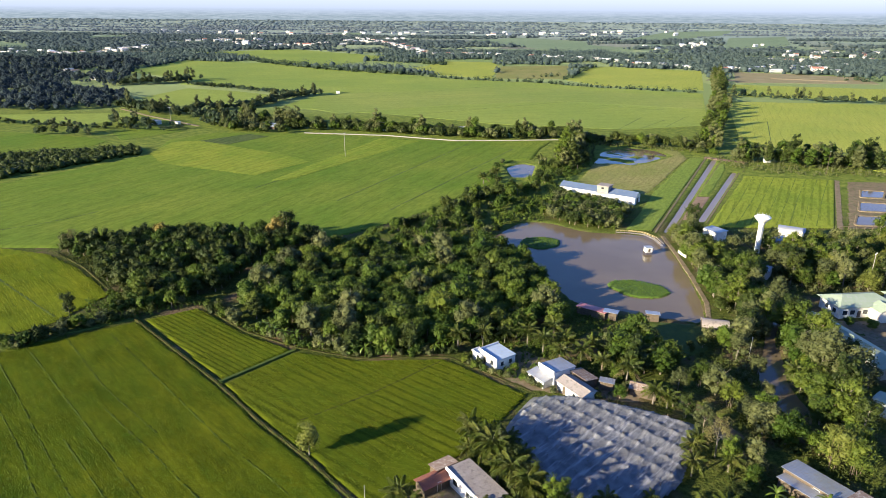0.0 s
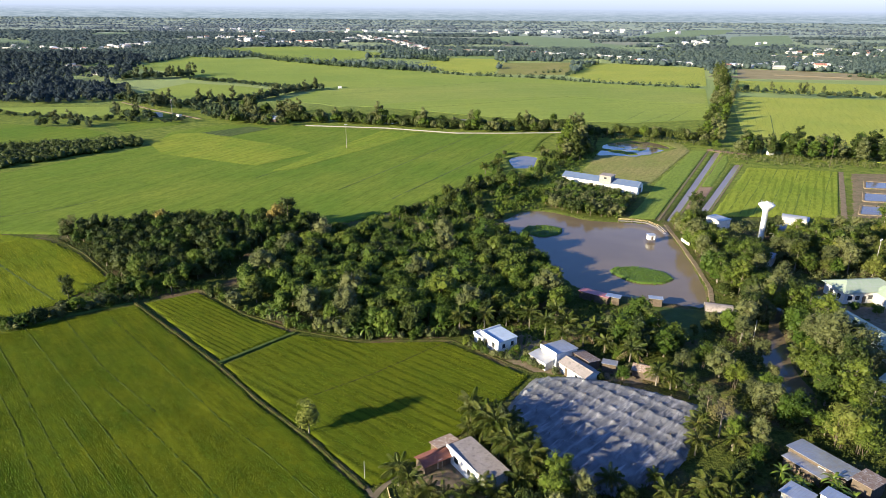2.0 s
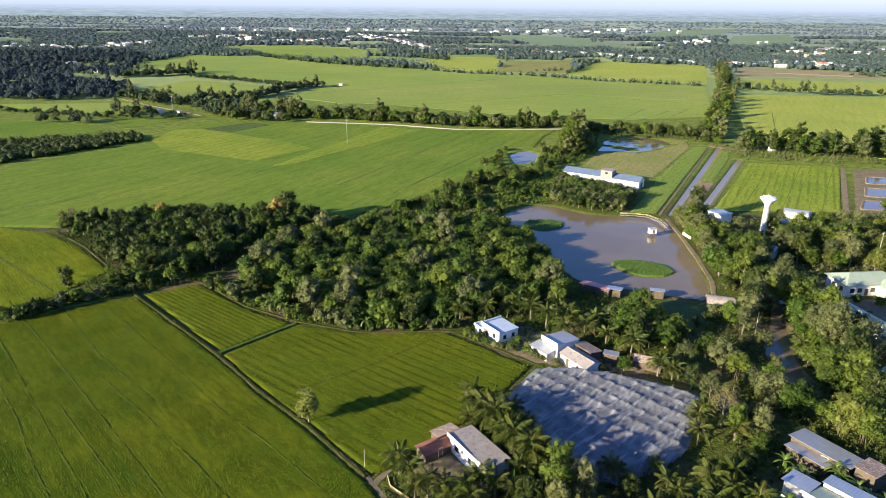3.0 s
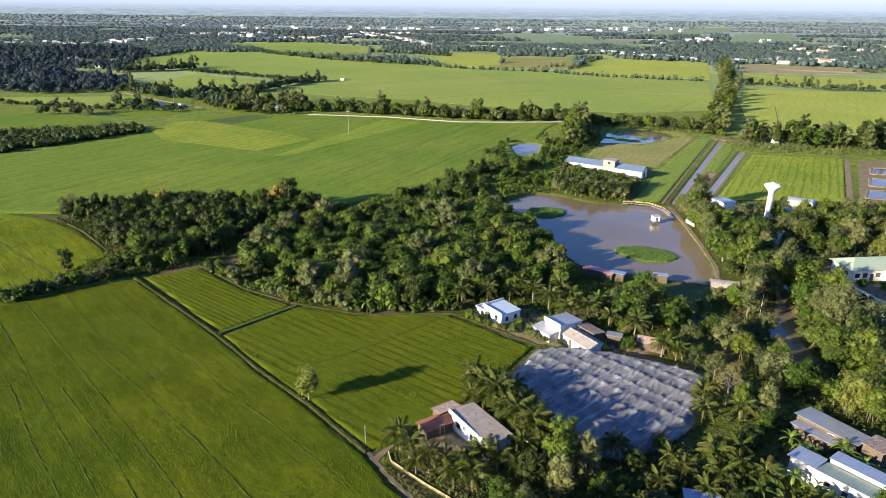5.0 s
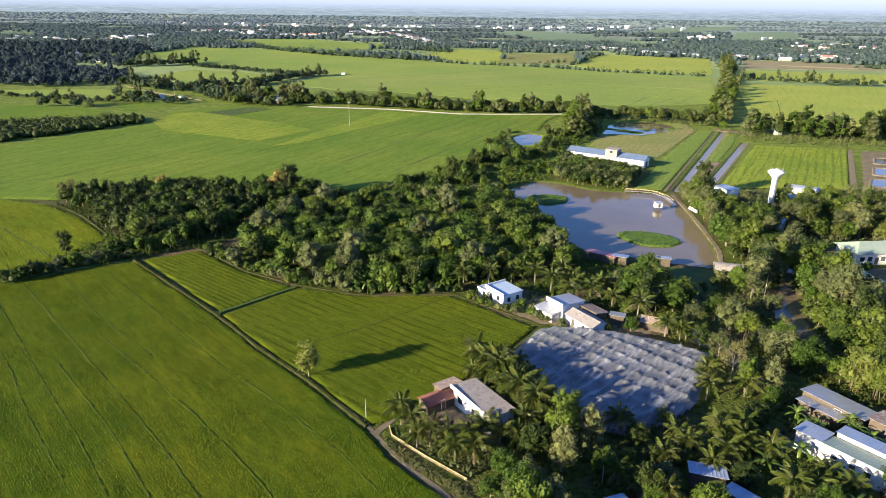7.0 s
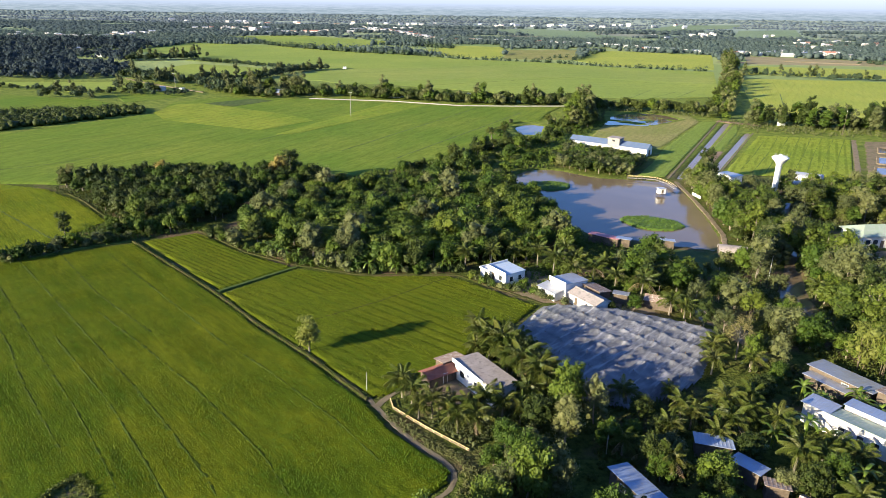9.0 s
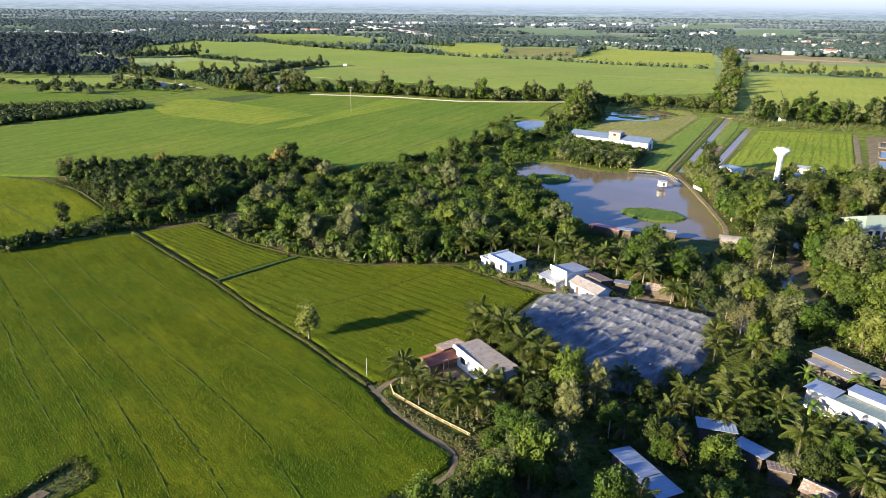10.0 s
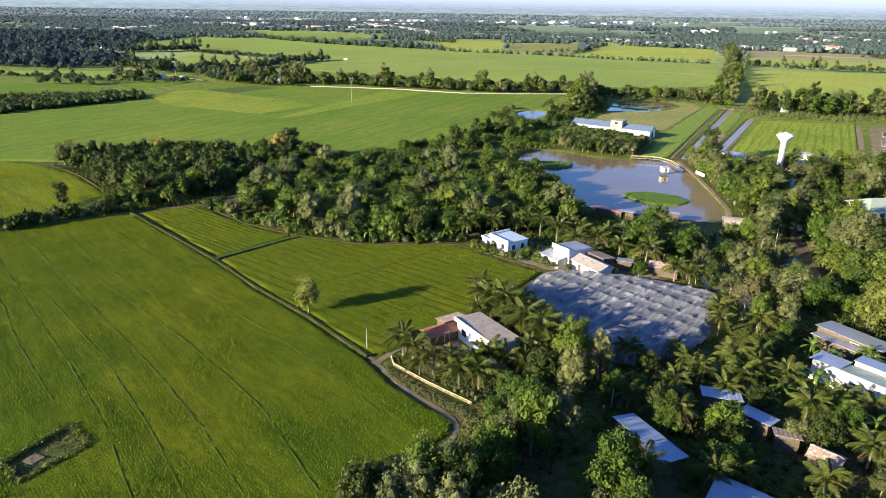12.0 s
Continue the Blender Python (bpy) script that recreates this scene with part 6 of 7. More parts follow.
# belt east of the pond
tree_row([(85, 224), (84, 207), (82, 190), (80, 175), (79, 162)], 2.6, ["tall", "bamboo", "mango", "broad"], "trees on the pond bank", 0.6, 1.0, 2.0)
grove([(88, 222), (92, 228), (104, 212), (104, 196), (96, 180), (92, 160), (80, 155), (84, 178)], 3.7, ["tall", "mango", "dark", "broad"], "trees east of the pond", 0.65, 1.1)
grove([(106, 206), (112, 214), (150, 214), (180, 214), (160, 178), (128, 176), (104, 180)], 3.9, ["bamboo", "bamboo", "tall", "mango"], "bamboo and trees behind the green-roofed buildings", 0.7, 1.05)
grove([(76, 150), (88, 158), (95, 156), (94, 130), (88, 112), (80, 100), (74, 112), (79, 126), (86, 142)], 3.8, ["tall", "broad", "mango", "mango"], "trees between the creek and the long building", 0.65, 1.05)
grove([(100, 124), (92, 104), (84, 92), (110, 92), (140, 120), (128, 128)], 5.2, ["tall", "broad", "bamboo"], "trees round the yard", 0.6, 1.0, odds=0.8)
for tx, ty, s in ((108, 154, 0.5), (113, 152, 0.55), (124, 153, 0.6), (98, 156.5, 0.6)):
    plant("mango", tx, ty, s)
grove([(38, 139), (44, 148), (54, 144), (56, 134), (48, 126), (40, 130)], 3.7, ["mango", "dark", "broad"], "trees between houses and pond", 0.7, 1.05)
for px, py, s in ((41.5, 125.5, 1.25), (45, 117.5, 1.0), (47.5, 116, 0.9), (37, 130, 1.0), (33, 134, 1.1), (28, 134, 1.1), (36, 137, 1.1), (30, 139, 1.0)):
    palm(px, py, s)
TAKEN += [(78.5, 134, 3.2), (76, 126, 3.4), (75, 119, 3.4), (75.5, 112, 2.6), (81, 141, 2.2), (55, 111, 2.2), (57.5, 104, 2.4), (53, 118, 2.0)]
for px, py, s, kind_name in ((57.2, 124.2, 0.9, "bamboo"), (59.6, 121.0, 0.85, "broad"), (60.8, 116.6, 0.95, "bamboo"), (62.4, 111.8, 0.9, "garden"), (63.6, 107.6, 1.15, "garden"), (66.4, 104.2, 1.25, "garden"), (69.4, 106.2, 0.95, "shade"), (65.8, 112.4, 0.95, "garden"), (71.2, 101.0, 0.9, "garden"),
                             (71.6, 97.2, 1.25, "bamboo"), (74.2, 95.0, 1.3, "bamboo"), (77.0, 99.0, 1.1, "bamboo"), (70.4, 135.6, 0.75, "tall"), (72.8, 139.6, 0.95, "tall"), (75.6, 144.0, 1.0, "tall"), (70.6, 142.4, 0.8, "broad"), (78.6, 149.0, 0.9, "tall"), (82.0, 124.6, 0.85, "mango"), (80.6, 119.0, 0.8, "broad"),
                             (91.6, 147.0, 0.95, "tall"), (92.6, 141.0, 0.9, "tall"), (90.4, 151.5, 0.9, "tall"), (90.8, 132.6, 0.85, "tall"), (93.4, 131.0, 0.8, "tall"), (85.0, 128.0, 0.8, "dark"), (86.4, 118.0, 0.75, "tall"), (92.4, 121.0, 0.7, "tall")):
    plant(kind_name, px, py, s, "trees on the creek bank")
plant("bare", 51.3, 100.2, 0.95)
for px, py, s in ((84, 121, 1.1), (81, 113, 1.1), (87, 116, 1.0), (79, 126, 1.0)):
    palm(px, py, s)
# palms and trees round the white house
for px, py, s in ((-6.8, 86.6, 1.2), (-5.2, 84.6, 1.1), (7.5, 98.5, 1.05), (9.5, 100.5, 1.1), (11.5, 98.0, 1.1), (13, 101.5, 1.05), (12.5, 95, 1.0), (14.5, 92.5, 1.1), (5, 99.5, 0.85), (14.5, 97, 1.0), (10, 103.5, 0.9), (3.5, 80.0, 1.15), (6.0, 82.2, 1.1), (0.5, 80.5, 1.0), (-2.0, 81.2, 1.0),
                  (8.5, 81.2, 1.05), (11, 80, 1.05), (12.5, 84.5, 1.05), (-4.0, 81.0, 0.9), (4.5, 77.5, 1.1), (1.8, 77.9, 0.95), (16, 88, 1.0)):
    palm(px, py, s, tall=rng.uniform(0.75, 1.05))
for k in range(14):
    palm(5.8 + k * 0.72 + rng.uniform(-0.8, 0.8), 103.5 - k * 1.35 + rng.uniform(-1.3, 1.3), rng.uniform(1.1, 1.3), tall=rng.uniform(0.95, 1.35))
for k in range(6):
    plant("shade", 10 + k * 1.3 + rng.uniform(-1, 1), 101 - k * 3 + rng.uniform(-1, 1), rng.uniform(0.65, 0.8), "small trees among the palms", tall=1.3)
plant("garden", 13, 78.5, 0.95), plant("garden", 17.5, 81, 1.0, tall=1.35), plant("shade", 19, 84.5, 0.95, tall=1.4), plant("garden", 8.5, 74.5, 0.75), plant("garden", 12, 71.5, 0.85), plant("shade", 17, 76, 0.95, tall=1.3), plant("shade", 22, 80.5, 0.95, tall=1.35), plant("shade", 15.6, 88.5, 0.9, tall=1.3)
# dense garden near the houses below
for gx, gy, s in ((-7.2, 55.4, 0.8), (-4.2, 57.0, 0.8), (-1.2, 57.0, 0.85), (1.6, 58.2, 0.8), (5.2, 62.5, 0.72), (7.2, 65.6, 0.8), (6.4, 69.6, 0.7), (9.6, 68.6, 0.85), (4.6, 59.0, 0.85)):
    plant(("garden", "shade")[int(gx * 7) % 2], gx, gy, s, "garden trees by the path")
grove([(-13, 46), (-10, 51), (-6, 54.5), (3, 55), (5.5, 62), (8, 66.5), (14, 69), (20, 71), (21.5, 60), (23, 46), (2, 40)], 3.7, ["garden", "garden", "shade", "garden"], "garden trees by the path", 0.75, 1.1, tall=1.4)
for px, py, s in ((29.8, 57.2, 0.9), (27.4, 71.2, 1.0), (24.5, 73.5, 0.9), (29.5, 68.8, 0.95), (32, 77, 0.9), (36, 79.5, 0.95), (35.5, 82.5, 0.9), (42, 82.5, 1.2), (44.5, 80.5, 1.1), (41, 78.2, 1.1), (46.5, 84, 1.0), (47.5, 78, 1.0), (50.5, 71, 1.0), (46.5, 70, 1.1), (53, 73, 0.9), (55, 70.5, 0.9), (38.5, 76, 0.9), (33, 58, 0.8), (42, 57, 1.0), (50, 62, 1.0),
                  (27.5, 85.8, 0.95), (35.2, 86.8, 0.7), (45, 95, 1.0), (46.5, 99.5, 1.0), (52, 96, 1.0), (55, 99, 1.05), (48.5, 102, 0.95)):
    palm(px, py, s, tall=rng.uniform(0.75, 1.1))
palm(21.0, 55.4, 1.15, 17, tall=1.45)
for px, py in ((57.5, 86.5), (56.5, 88), (58.4, 85), (63.5, 84), (65, 82), (66, 80.5), (64, 86), (52.5, 78.5), (54, 76), (55.5, 74), (57, 72), (50.5, 79.5), (43, 74), (46, 75.5), (40, 80.5), (67.5, 78.8), (52, 66), (54, 67.5)):
    banana(px, py, rng.uniform(1.1, 1.5))
grove([(22, 58), (22, 82), (30, 82), (42, 76), (52, 72), (56, 66), (56, 44), (22, 44)], 4.6, ["garden", "garden", "shade", "bush"], "garden trees between the small houses", 0.5, 0.8, odds=0.8)
grove([(56, 66), (62, 72), (74, 76), (86, 84), (86, 60), (60, 52)], 4.6, ["bamboo", "garden", "garden"], "garden trees by the creek", 0.6, 0.95, odds=0.85)

tree_row([(38, 92), (43, 90), (50, 88), (58, 93)], 2.4, ["garden", "garden", "shade"], "trees below the netted garden", 0.5, 0.8, 1.5)
tree_row([(51, 133), (60, 138), (68, 146)], 3.0, ["bush", "orchard"], "bushes by the creek", 0.7, 1.1, 2.0)
for px, py in ((39, 127), (34, 129), (22.5, 131), (19.5, 128.5), (17.5, 131.5), (20.5, 124.3), (9.5, 131.2), (6.5, 136)):
    plant("bush", px, py, rng.uniform(0.5, 0.9), "garden bushes")
tree_row([(44, 168), (58, 160.5), (68, 157)], 2.4, ["bush"], "bushes on the pond shore", 0.6, 1.0, 0.8)

for bx, by in ((8, 131.5), (10, 130), (12, 129), (7, 133.5), (16, 128.5), (22, 123.5), (9, 132.8), (13.5, 128), (18.5, 126.6), (20, 125), (24.5, 121.5), (6, 134.6), (15, 127.6)):
    plant("bush", bx, by, rng.uniform(0.7, 1.1), "garden bushes")
undergrowth([(-30, 228), (0, 254), (28, 300), (50, 320), (70, 378), (84, 398), (88, 352), (64, 312), (82, 258), (66, 232), (44, 246), (26, 236), (12, 220)], 2.6, "weeds and shrubs between grove and pond", L_MID, 1.0)
undergrowth([(84, 232), (108, 234), (150, 232), (185, 232), (170, 180), (128, 176), (96, 172), (94, 150), (88, 112), (74, 100), (66, 130), (76, 150), (84, 180)], 2.4, "weeds and shrubs among the eastern trees", L_OLIVE, 0.9)
undergrowth([(4, 66), (8, 80), (22, 84), (42, 88), (58, 100), (62, 124), (50, 132), (70, 148), (80, 96), (90, 84), (84, 56), (20, 40), (-8, 46), (2, 54), (5, 61)], 1.9, "garden weeds and shrubs in the shade", L_DARK, 0.75)
undergrowth([(-4, 80), (4, 74), (12, 78), (18, 88), (16, 104), (8, 106), (2, 99), (13, 88), (6, 81)], 1.2, "weeds and shrubs round the white house", L_OLIVE, 0.65)
undergrowth([(-56, 166), (-34, 141), (-20, 136.5), (4, 138), (20, 124), (36, 126), (48, 136), (46, 160), (34, 168), (30, 150), (10, 146), (-20, 142), (-50, 160)], 1.8, "weeds along the grove's edge", L_MID, 0.6)
undergrowth([(30, 117.5), (50, 112), (50, 122), (40, 129), (33, 131), (35, 122)], 1.5, "weeds in the yards behind the netted garden", L_OLIVE, 0.5)
for gx, gy, s in ((33.5, 119, 0.4), (38.5, 119.5, 0.5), (41, 122.5, 0.45), (48, 119, 0.6), (39.5, 126.5, 0.5), (68, 112, 0.6), (70.5, 120, 0.6), (73, 130, 0.65), (66.5, 104.5, 0.7)):
    plant("garden", gx, gy, s, "small garden trees")
for gx, gy, s in ((51.6, 121.5, 0.7), (50.2, 112.6, 0.75), (51.8, 107.4, 0.8), (49.0, 116.6, 0.6), (52.6, 97.4, 0.8), (56.6, 96.6, 0.85)):
    plant("shade", gx, gy, s, "small garden trees", tall=1.2)
for gx, gy, s in ((28.3, 70.4, 0.85), (34.8, 66.8, 0.95), (41.8, 72.6, 0.7), (30.6, 72.4, 0.7), (43.6, 66.2, 0.6)):
    plant("garden", gx, gy, s, "garden trees between the small houses")
# Trees mostly below the view, added to cast shade over the small houses.
grove([(24, 36), (30, 46), (60, 46), (64, 36)], 4.4, ["garden", "shade"], "garden trees between the small houses", 0.9, 1.2, tall=1.4)
undergrowth(PIT, 0.5, "weeds in the bare patch of the rice", L_YELLOW, 0.2, 0.3, 1.1)
undergrowth([(-134, 207), (-112, 190), (-92, 168), (-82, 160), (-66, 166), (-58, 186), (-62, 172), (-84, 168), (-112, 197)], 1.6, "weeds along the dark wood's edge", L_DARK, 0.6)
undergrowth([(150, 366), (170, 362), (260, 350), (258, 318), (198, 320), (156, 328), (156, 344)], 2.8, "weeds along the earth track", L_OLIVE, 0.9)
undergrowth([(60, 326), (72, 366), (84, 408), (160, 390), (152, 376), (96, 396), (84, 352)], 2.8, "weeds round the flooded paddy", L_OLIVE, 0.9)

# ---- farther trees, farms and the far plain
def scatter(poly, space, lo=0.7, hi=1.3, wild=0.5):
    xs, ys = [p[0] for p in poly], [p[1] for p in poly]
    gx, gy = np.meshgrid(np.arange(min(xs), max(xs), space), np.arange(min(ys), max(ys), space), indexing="ij")
    gx, gy = gx + rng.uniform(-wild, wild, gx.shape) * space, gy + rng.uniform(-wild, wild, gx.shape) * space
    ok = inside(gx, gy, poly)
    return np.stack([gx[ok], gy[ok], rng.uniform(lo, hi, ok.sum())], 1)


def lined(line, space, width, lo=0.6, hi=1.2):
    out = []
    for (x0, y0), (x1, y1) in zip(line, line[1:]):
        k = max(1, int(math.hypot(x1 - x0, y1 - y0) / space))
        t = (np.arange(k) + rng.uniform(0, 1, k)) / k
        out.append(np.stack([x0 + (x1 - x0) * t + rng.uniform(-width, width, k), y0 + (y1 - y0) * t + rng.uniform(-width, width, k), rng.uniform(lo, hi, k)], 1))
    return np.concatenate(out)


def gaps(spots):
    """Leaves clearings in a wood."""
    return spots[wobble(spots[:, 0], spots[:, 1] * 1.6, 0.02, 8.0) + 0.35 * wobble(spots[:, 0], spots[:, 1], 0.09, 2.0) > -0.42]


far_trees("shrub_block", scatter([(-260, 345), (-181, 376), (-168, 363), (-215, 301), (-330, 270)], 3.4, 0.8, 1.2), "block of dark green banana and shrub rows", 2.0, 16, L_DARK, "plantation")
HOUSES = []


def far_house(x, y, turn, L, W, H, top, label):
    h = thing("village_house", x, y, 0, turn, label, "house", "village houses")
    part("wall", prism([(-W / 2, -0.1), (W / 2, -0.1), (W / 2, H), (0, H + W * 0.2), (-W / 2, H)], -L / 2, L / 2), M_CREAM, h)
    part("roof", prism([(-W / 2 - 0.5, H - 0.15), (0, H + W * 0.2 + 0.05), (W / 2 + 0.5, H - 0.15), (W / 2 + 0.5, H + 0.05), (0, H + W * 0.2 + 0.3), (-W / 2 - 0.5, H + 0.05)], -L / 2 - 0.5, L / 2 + 0.5), top, h)
    HOUSES.append((x, y, L))


ROOFS = ((M_WHITE, "white roof"), (M_ZINC, "grey metal roof"), (M_FARRED, "red roof"), (M_ZINC, "grey metal roof"), (M_WHITE, "white roof"), (M_BLUE, "blue roof"), (M_CREAM, "pale roof"), (M_ZINC, "grey metal roof"), (M_WHITE, "white roof"), (M_RUST, "brown roof"))
for line, count, width, big in (([(-222, 1864), (-126, 1628), (-24, 1252), (121, 1236), (255, 1130), (377, 978)], 90, 16, 0.62), ([(408, 945), (515, 990), (558, 930)], 18, 22, 0.7), ([(-809, 1233), (-724, 1194), (-617, 1161), (-617, 1411)], 40, 30, 0.8),
                                ([(-618, 1636), (-520, 1800), (-377, 1490), (-246, 1610), (-151, 1952)], 56, 70, 0.8), ([(600, 1090), (700, 1300), (830, 1376), (748, 1140)], 34, 70, 0.75), ([(-560, 900), (-480, 820), (-400, 760)], 8, 40, 0.5),
                                ([(-900, 2300), (-300, 2250), (300, 2400), (900, 2500)], 44, 160, 1.1), ([(480, 1520), (640, 1720), (800, 1640)], 14, 60, 0.8)):
    pts = lined(line, 1e-3 + sum(math.hypot(b[0] - a[0], b[1] - a[1]) for a, b in zip(line, line[1:])) / count, width)
    for x, y, s in pts:
        top, text = ROOFS[rng.integers(len(ROOFS))]
        far_house(x, y, rng.uniform(-50, 50), rng.uniform(8, 18) * big, rng.uniform(5, 8) * big, rng.uniform(3.4, 6.5) * big, top, "far village house with white walls and " + text)
far_house(514, 915, -8, 14, 9, 6.5, M_FARRED, "large white house with a red roof on the plain")
far_house(462, 925, 5, 18, 7, 2.8, M_WHITE, "long white building among the far trees")
far_house(-300, 1500, 5, 18, 8, 5, M_FARRED, "large house with a red roof in the village")
far_house(-430, 1480, -10, 14, 9, 9, M_WHITE, "tall white building in the far village")


def clear(spots):
    """No tree stands on a far house or close before it."""
    spots = np.asarray(spots, float)
    ok = np.ones(len(spots), bool)
    for x, y, L in HOUSES:
        ok &= ~((np.abs(spots[:, 0] - x) < 0.65 * L + 2) & (spots[:, 1] - y < 6) & (spots[:, 1] - y > -14 - y * 0.012))
    return spots[ok]


WOOD = [(-351, 521), (-323, 519), (-291, 527), (-269, 540), (-272, 560), (-330, 690), (-345, 716), (-391, 840), (-411, 863), (-425, 1003), (-576, 1083), (-626, 1029), (-697, 1058), (-800, 1058), (-800, 700)]
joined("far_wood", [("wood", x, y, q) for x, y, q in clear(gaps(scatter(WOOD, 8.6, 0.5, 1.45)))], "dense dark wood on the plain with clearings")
def mixed(lines, choice):
    return [(choice[rng.integers(len(choice))], x, y, q) for x, y, q in np.concatenate(lines)]


joined("far_trees", mixed([lined([(-348, 716), (-324, 718), (-299, 731), (-288, 765)], 1.1, 9, 0.7, 1.3), lined([(-268, 548), (-233, 520), (-210, 506)], 1.2, 8, 0.6, 1.3), lined([(-205, 510), (-188, 530), (-158, 553), (-138, 620), (-121, 640)], 1.15, 6, 0.55, 1.05), lined([(-200, 500), (-165, 490), (-135, 478)], 1.6, 8, 0.5, 1.1),
                           lined([(-170, 470), (-140, 450), (-120, 440)], 1.6, 8, 0.5, 1.0), lined([(-232, 462), (-205, 452)], 2.0, 5, 0.7, 1.1), lined([(-262, 424), (-240, 420), (-225, 414)], 3.0, 5, 0.6, 1.1), lined([(277, 638), (303, 648), (330, 624), (354, 609), (408, 605), (520, 590)], 2.2, 6, 0.5, 1.0)], ["copse", "copse", "copse", "copse", "spire"])
       + mixed([lined([(-270, 712), (-213, 682), (-161, 646), (-128, 630)], 1.7, 4, 0.4, 0.8), lined([(-222, 470), (-196, 456), (-176, 442)], 4, 4, 0.35, 0.6), lined([(-330, 470), (-260, 448), (-215, 440), (-180, 440)], 2.4, 5, 0.3, 0.7)], ["copse"]), "mixed lines of trees between the far fields")
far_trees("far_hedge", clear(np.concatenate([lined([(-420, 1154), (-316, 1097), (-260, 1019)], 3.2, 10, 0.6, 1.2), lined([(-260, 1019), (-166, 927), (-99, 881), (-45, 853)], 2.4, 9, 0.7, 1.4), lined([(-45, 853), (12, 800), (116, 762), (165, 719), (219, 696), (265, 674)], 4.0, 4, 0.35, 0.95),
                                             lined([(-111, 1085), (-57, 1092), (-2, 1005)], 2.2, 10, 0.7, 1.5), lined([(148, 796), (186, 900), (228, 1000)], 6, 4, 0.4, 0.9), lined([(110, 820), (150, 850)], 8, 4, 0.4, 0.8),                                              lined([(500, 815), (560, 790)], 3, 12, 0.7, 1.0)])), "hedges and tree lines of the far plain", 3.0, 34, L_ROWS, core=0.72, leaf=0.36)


def far_plain():
    """Groves and villages out to the horizon, in drawn-out bands."""
    r = np.random.default_rng(91)
    fields = [p for p, m, text in PLAIN_FIELDS]
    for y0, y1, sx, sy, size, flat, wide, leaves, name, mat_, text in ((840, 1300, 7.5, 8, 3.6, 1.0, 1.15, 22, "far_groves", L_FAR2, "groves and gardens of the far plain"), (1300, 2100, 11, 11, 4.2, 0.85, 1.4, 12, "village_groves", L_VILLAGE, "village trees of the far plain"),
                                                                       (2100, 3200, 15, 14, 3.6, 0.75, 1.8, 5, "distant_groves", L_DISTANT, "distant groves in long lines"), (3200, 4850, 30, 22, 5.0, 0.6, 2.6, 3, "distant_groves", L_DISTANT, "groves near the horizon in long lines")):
        spots = []
        for y in np.arange(y0, y1, sy):
            half = 0.78 * y + 60
            x = np.arange(-half, half, sx)
            px, py = x + r.uniform(-0.5, 0.5, len(x)) * sx, y + r.uniform(-0.5, 0.5, len(x)) * sy
            w = wobble(px, py * 4.5, 0.005, 1.0) + 0.6 * wobble(px, py * 4.5, 0.013, 3.0) + 0.35 * wobble(px, py * 2.0, 0.05, 5.0)
            w += np.where((px < -250) & (py < 2000), 0.4, 0) + np.where((px > 420) & (py < 1400), 0.3, 0) - np.where((px > 50) & (py > 1350), 0.25, 0)
            for (ax, ay), (bx, by) in (((-222, 1870), (-126, 1640)), ((-126, 1640), (-24, 1275)), ((-24, 1275), (121, 1255)), ((121, 1255), (255, 1155)), ((255, 1155), (377, 1000)), ((408, 965), (558, 950))):
                w += np.where(edge_distance(px, py, [(ax, ay), (bx, by)], False) < 38, 0.8, 0)
            keep = w > (0.05 if y < 1300 else 0.08 if y < 2100 else 0.28 if y < 3200 else 0.2)
            for f in fields:
                keep &= ~inside(px, py, f)
            keep &= ~inside(px, py, WOOD)
            spots += [(a, b, q) for a, b, q in zip(px[keep], py[keep], r.uniform(0.5, 1.45, keep.sum()))]
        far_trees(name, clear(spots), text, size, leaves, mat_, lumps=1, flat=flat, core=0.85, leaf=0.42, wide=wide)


far_plain()
ribbon("far_wall", [(411, 829), (486, 794)], 1.6, 0.9, M_PATH, "long pale embankment across the fallow field", "wall", step=8)


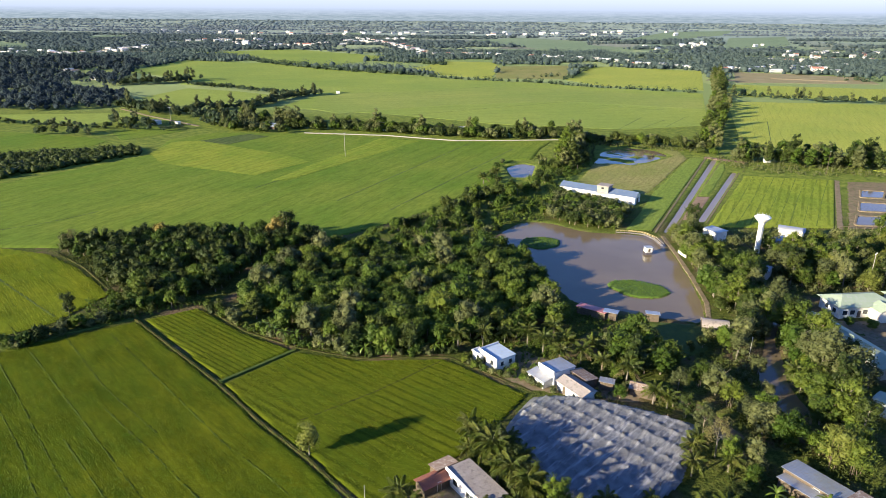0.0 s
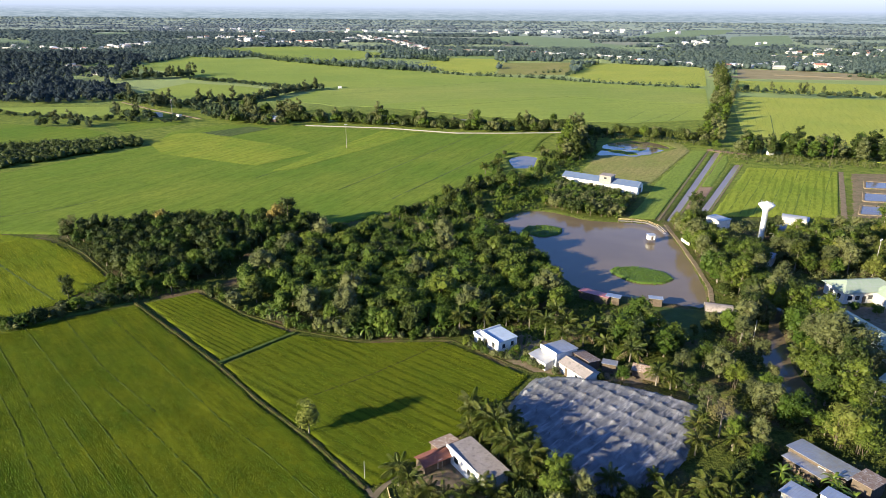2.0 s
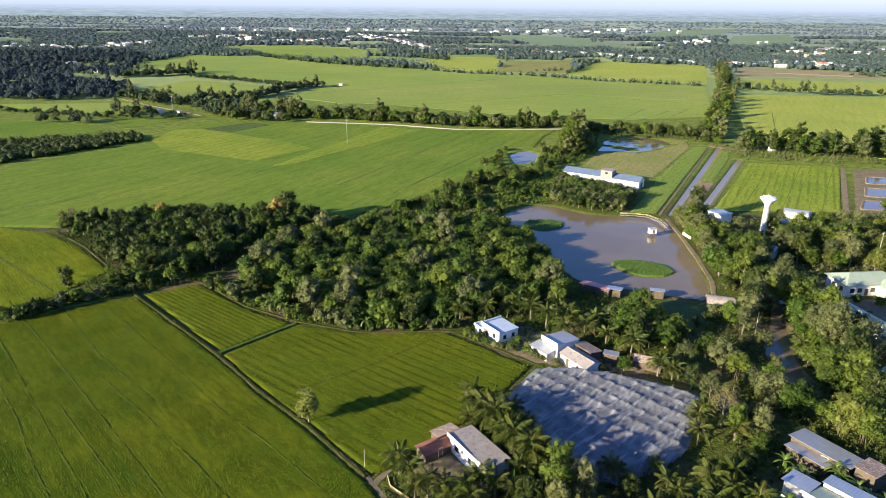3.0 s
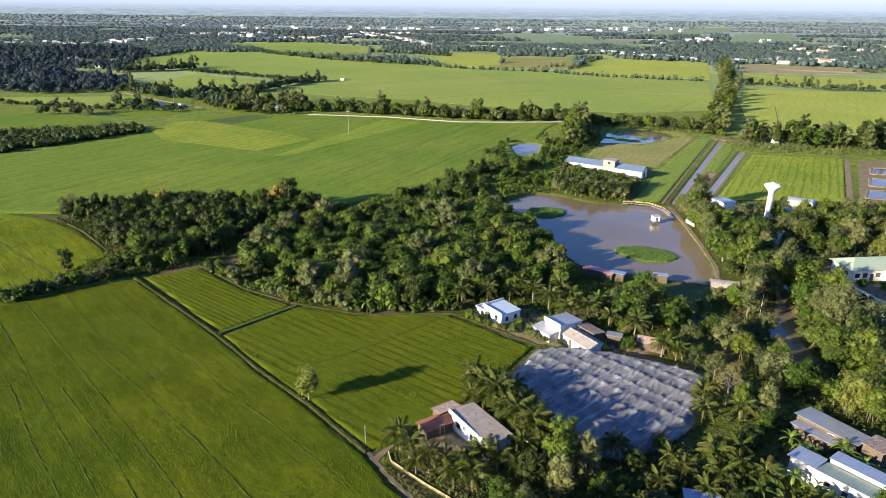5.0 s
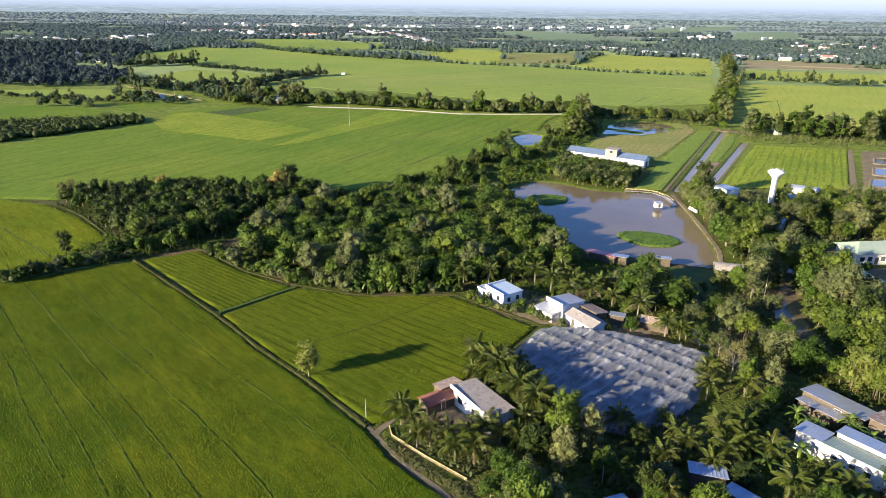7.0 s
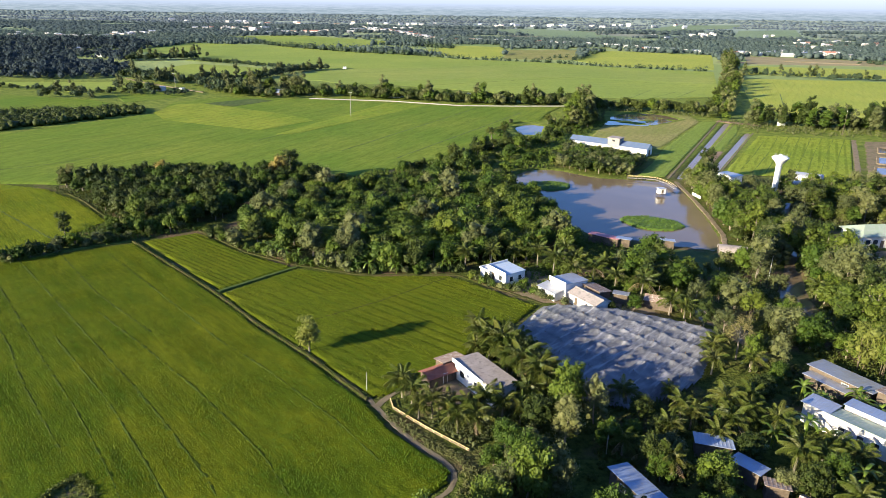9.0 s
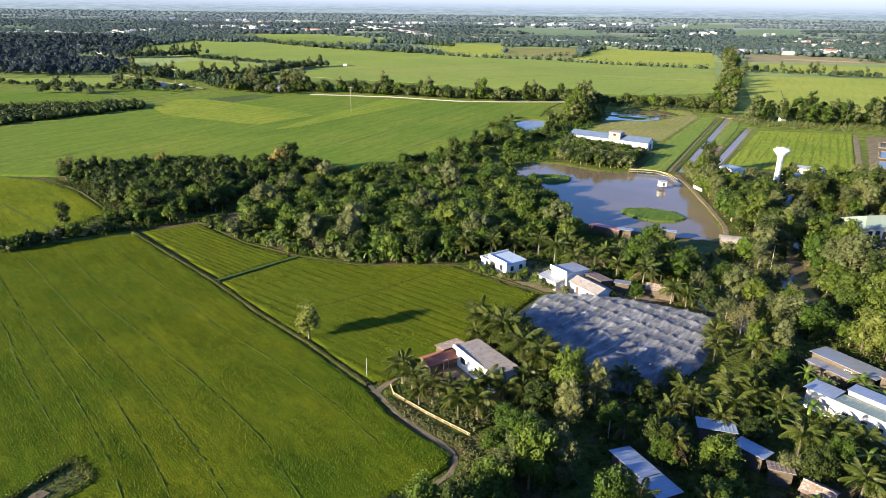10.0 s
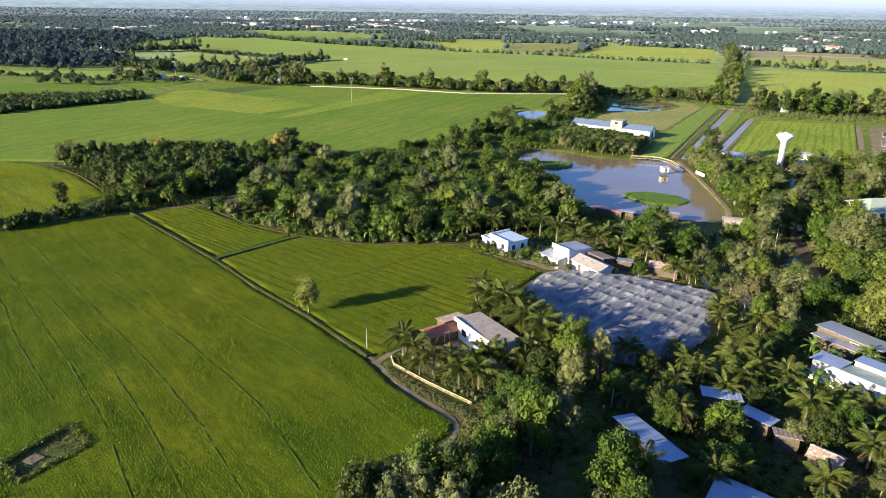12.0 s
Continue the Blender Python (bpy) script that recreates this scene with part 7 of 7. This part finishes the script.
def backdrop():
    """Glowing sheet beyond the plain: hazy land painted to melt into pale sky."""
    k = Nodes("distant_haze")
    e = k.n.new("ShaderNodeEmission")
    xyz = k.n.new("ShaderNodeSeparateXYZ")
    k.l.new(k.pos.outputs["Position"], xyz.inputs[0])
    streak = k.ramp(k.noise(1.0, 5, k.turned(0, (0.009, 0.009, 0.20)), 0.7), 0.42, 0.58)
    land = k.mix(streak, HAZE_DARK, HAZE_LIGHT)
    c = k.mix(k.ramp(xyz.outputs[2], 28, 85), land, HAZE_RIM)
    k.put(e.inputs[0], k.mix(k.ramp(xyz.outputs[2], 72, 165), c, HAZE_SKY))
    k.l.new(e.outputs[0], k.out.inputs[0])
    v, f, n = [], [], 60
    for i in range(n + 1):
        a = radians(-43 + 86 * i / n)
        x, y = 4880 * math.tan(a), 4880
        v += [(x, y, -5), (x, y, 260)]
        if i:
            f.append((2 * i - 2, 2 * i, 2 * i + 1, 2 * i - 1))
    tagged(new("backdrop", mesh("backdrop", v, f, k.m)), "glowing backdrop of hazy far land and pale sky on the horizon", "backdrop", kind="structure")


# Haze and sky brightness, painted as the backdrop's own glow.
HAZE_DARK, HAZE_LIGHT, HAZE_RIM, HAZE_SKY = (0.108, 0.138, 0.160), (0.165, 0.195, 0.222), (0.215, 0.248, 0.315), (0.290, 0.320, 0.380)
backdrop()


# ---- grass tufts along the dike and the path
def tufts(line, space, width, size, label, material):
    q = lined(line, space, width, 0.5, 1.3)
    keep = np.array([not inside([a], [c], [(-0.8, 70.5), (-0.4, 67.5), (-3, 64.5), (-30, 60), (-30, 90)])[0] for a, c, _ in q])
    far_trees("verge_grass", q[keep], label, size, 7, material, "grass", lumps=1, flat=0.8, core=0.35, leaf=1.0)


tufts([(-82, 156), (-49.2, 124.4), (-36, 110), (-24.4, 99), (-12.2, 85.6)], 0.09, 0.45, 0.26, "rough grass along the narrow dike", L_MID)
tufts([(-8.4, 81.6), (-5.2, 77.9), (-1.4, 74.4), (2.4, 72), (3.6, 69), (2.6, 65), (0, 62.2)], 0.05, 0.8, 0.25, "rough grass beside the path", L_OLIVE)
tufts([(-28, 110.5), (-14, 121), (1, 135)], 0.12, 0.3, 0.2, "grass on the low dike", L_MID)
far_trees("verge_grass", lined(PIT + PIT[:1], 0.05, 0.4, 0.5, 1.3), "tall rice and grass round the bare patch", 0.34, 8, L_YELLOW, "grass", lumps=1, flat=0.9, core=0.4, leaf=0.9)
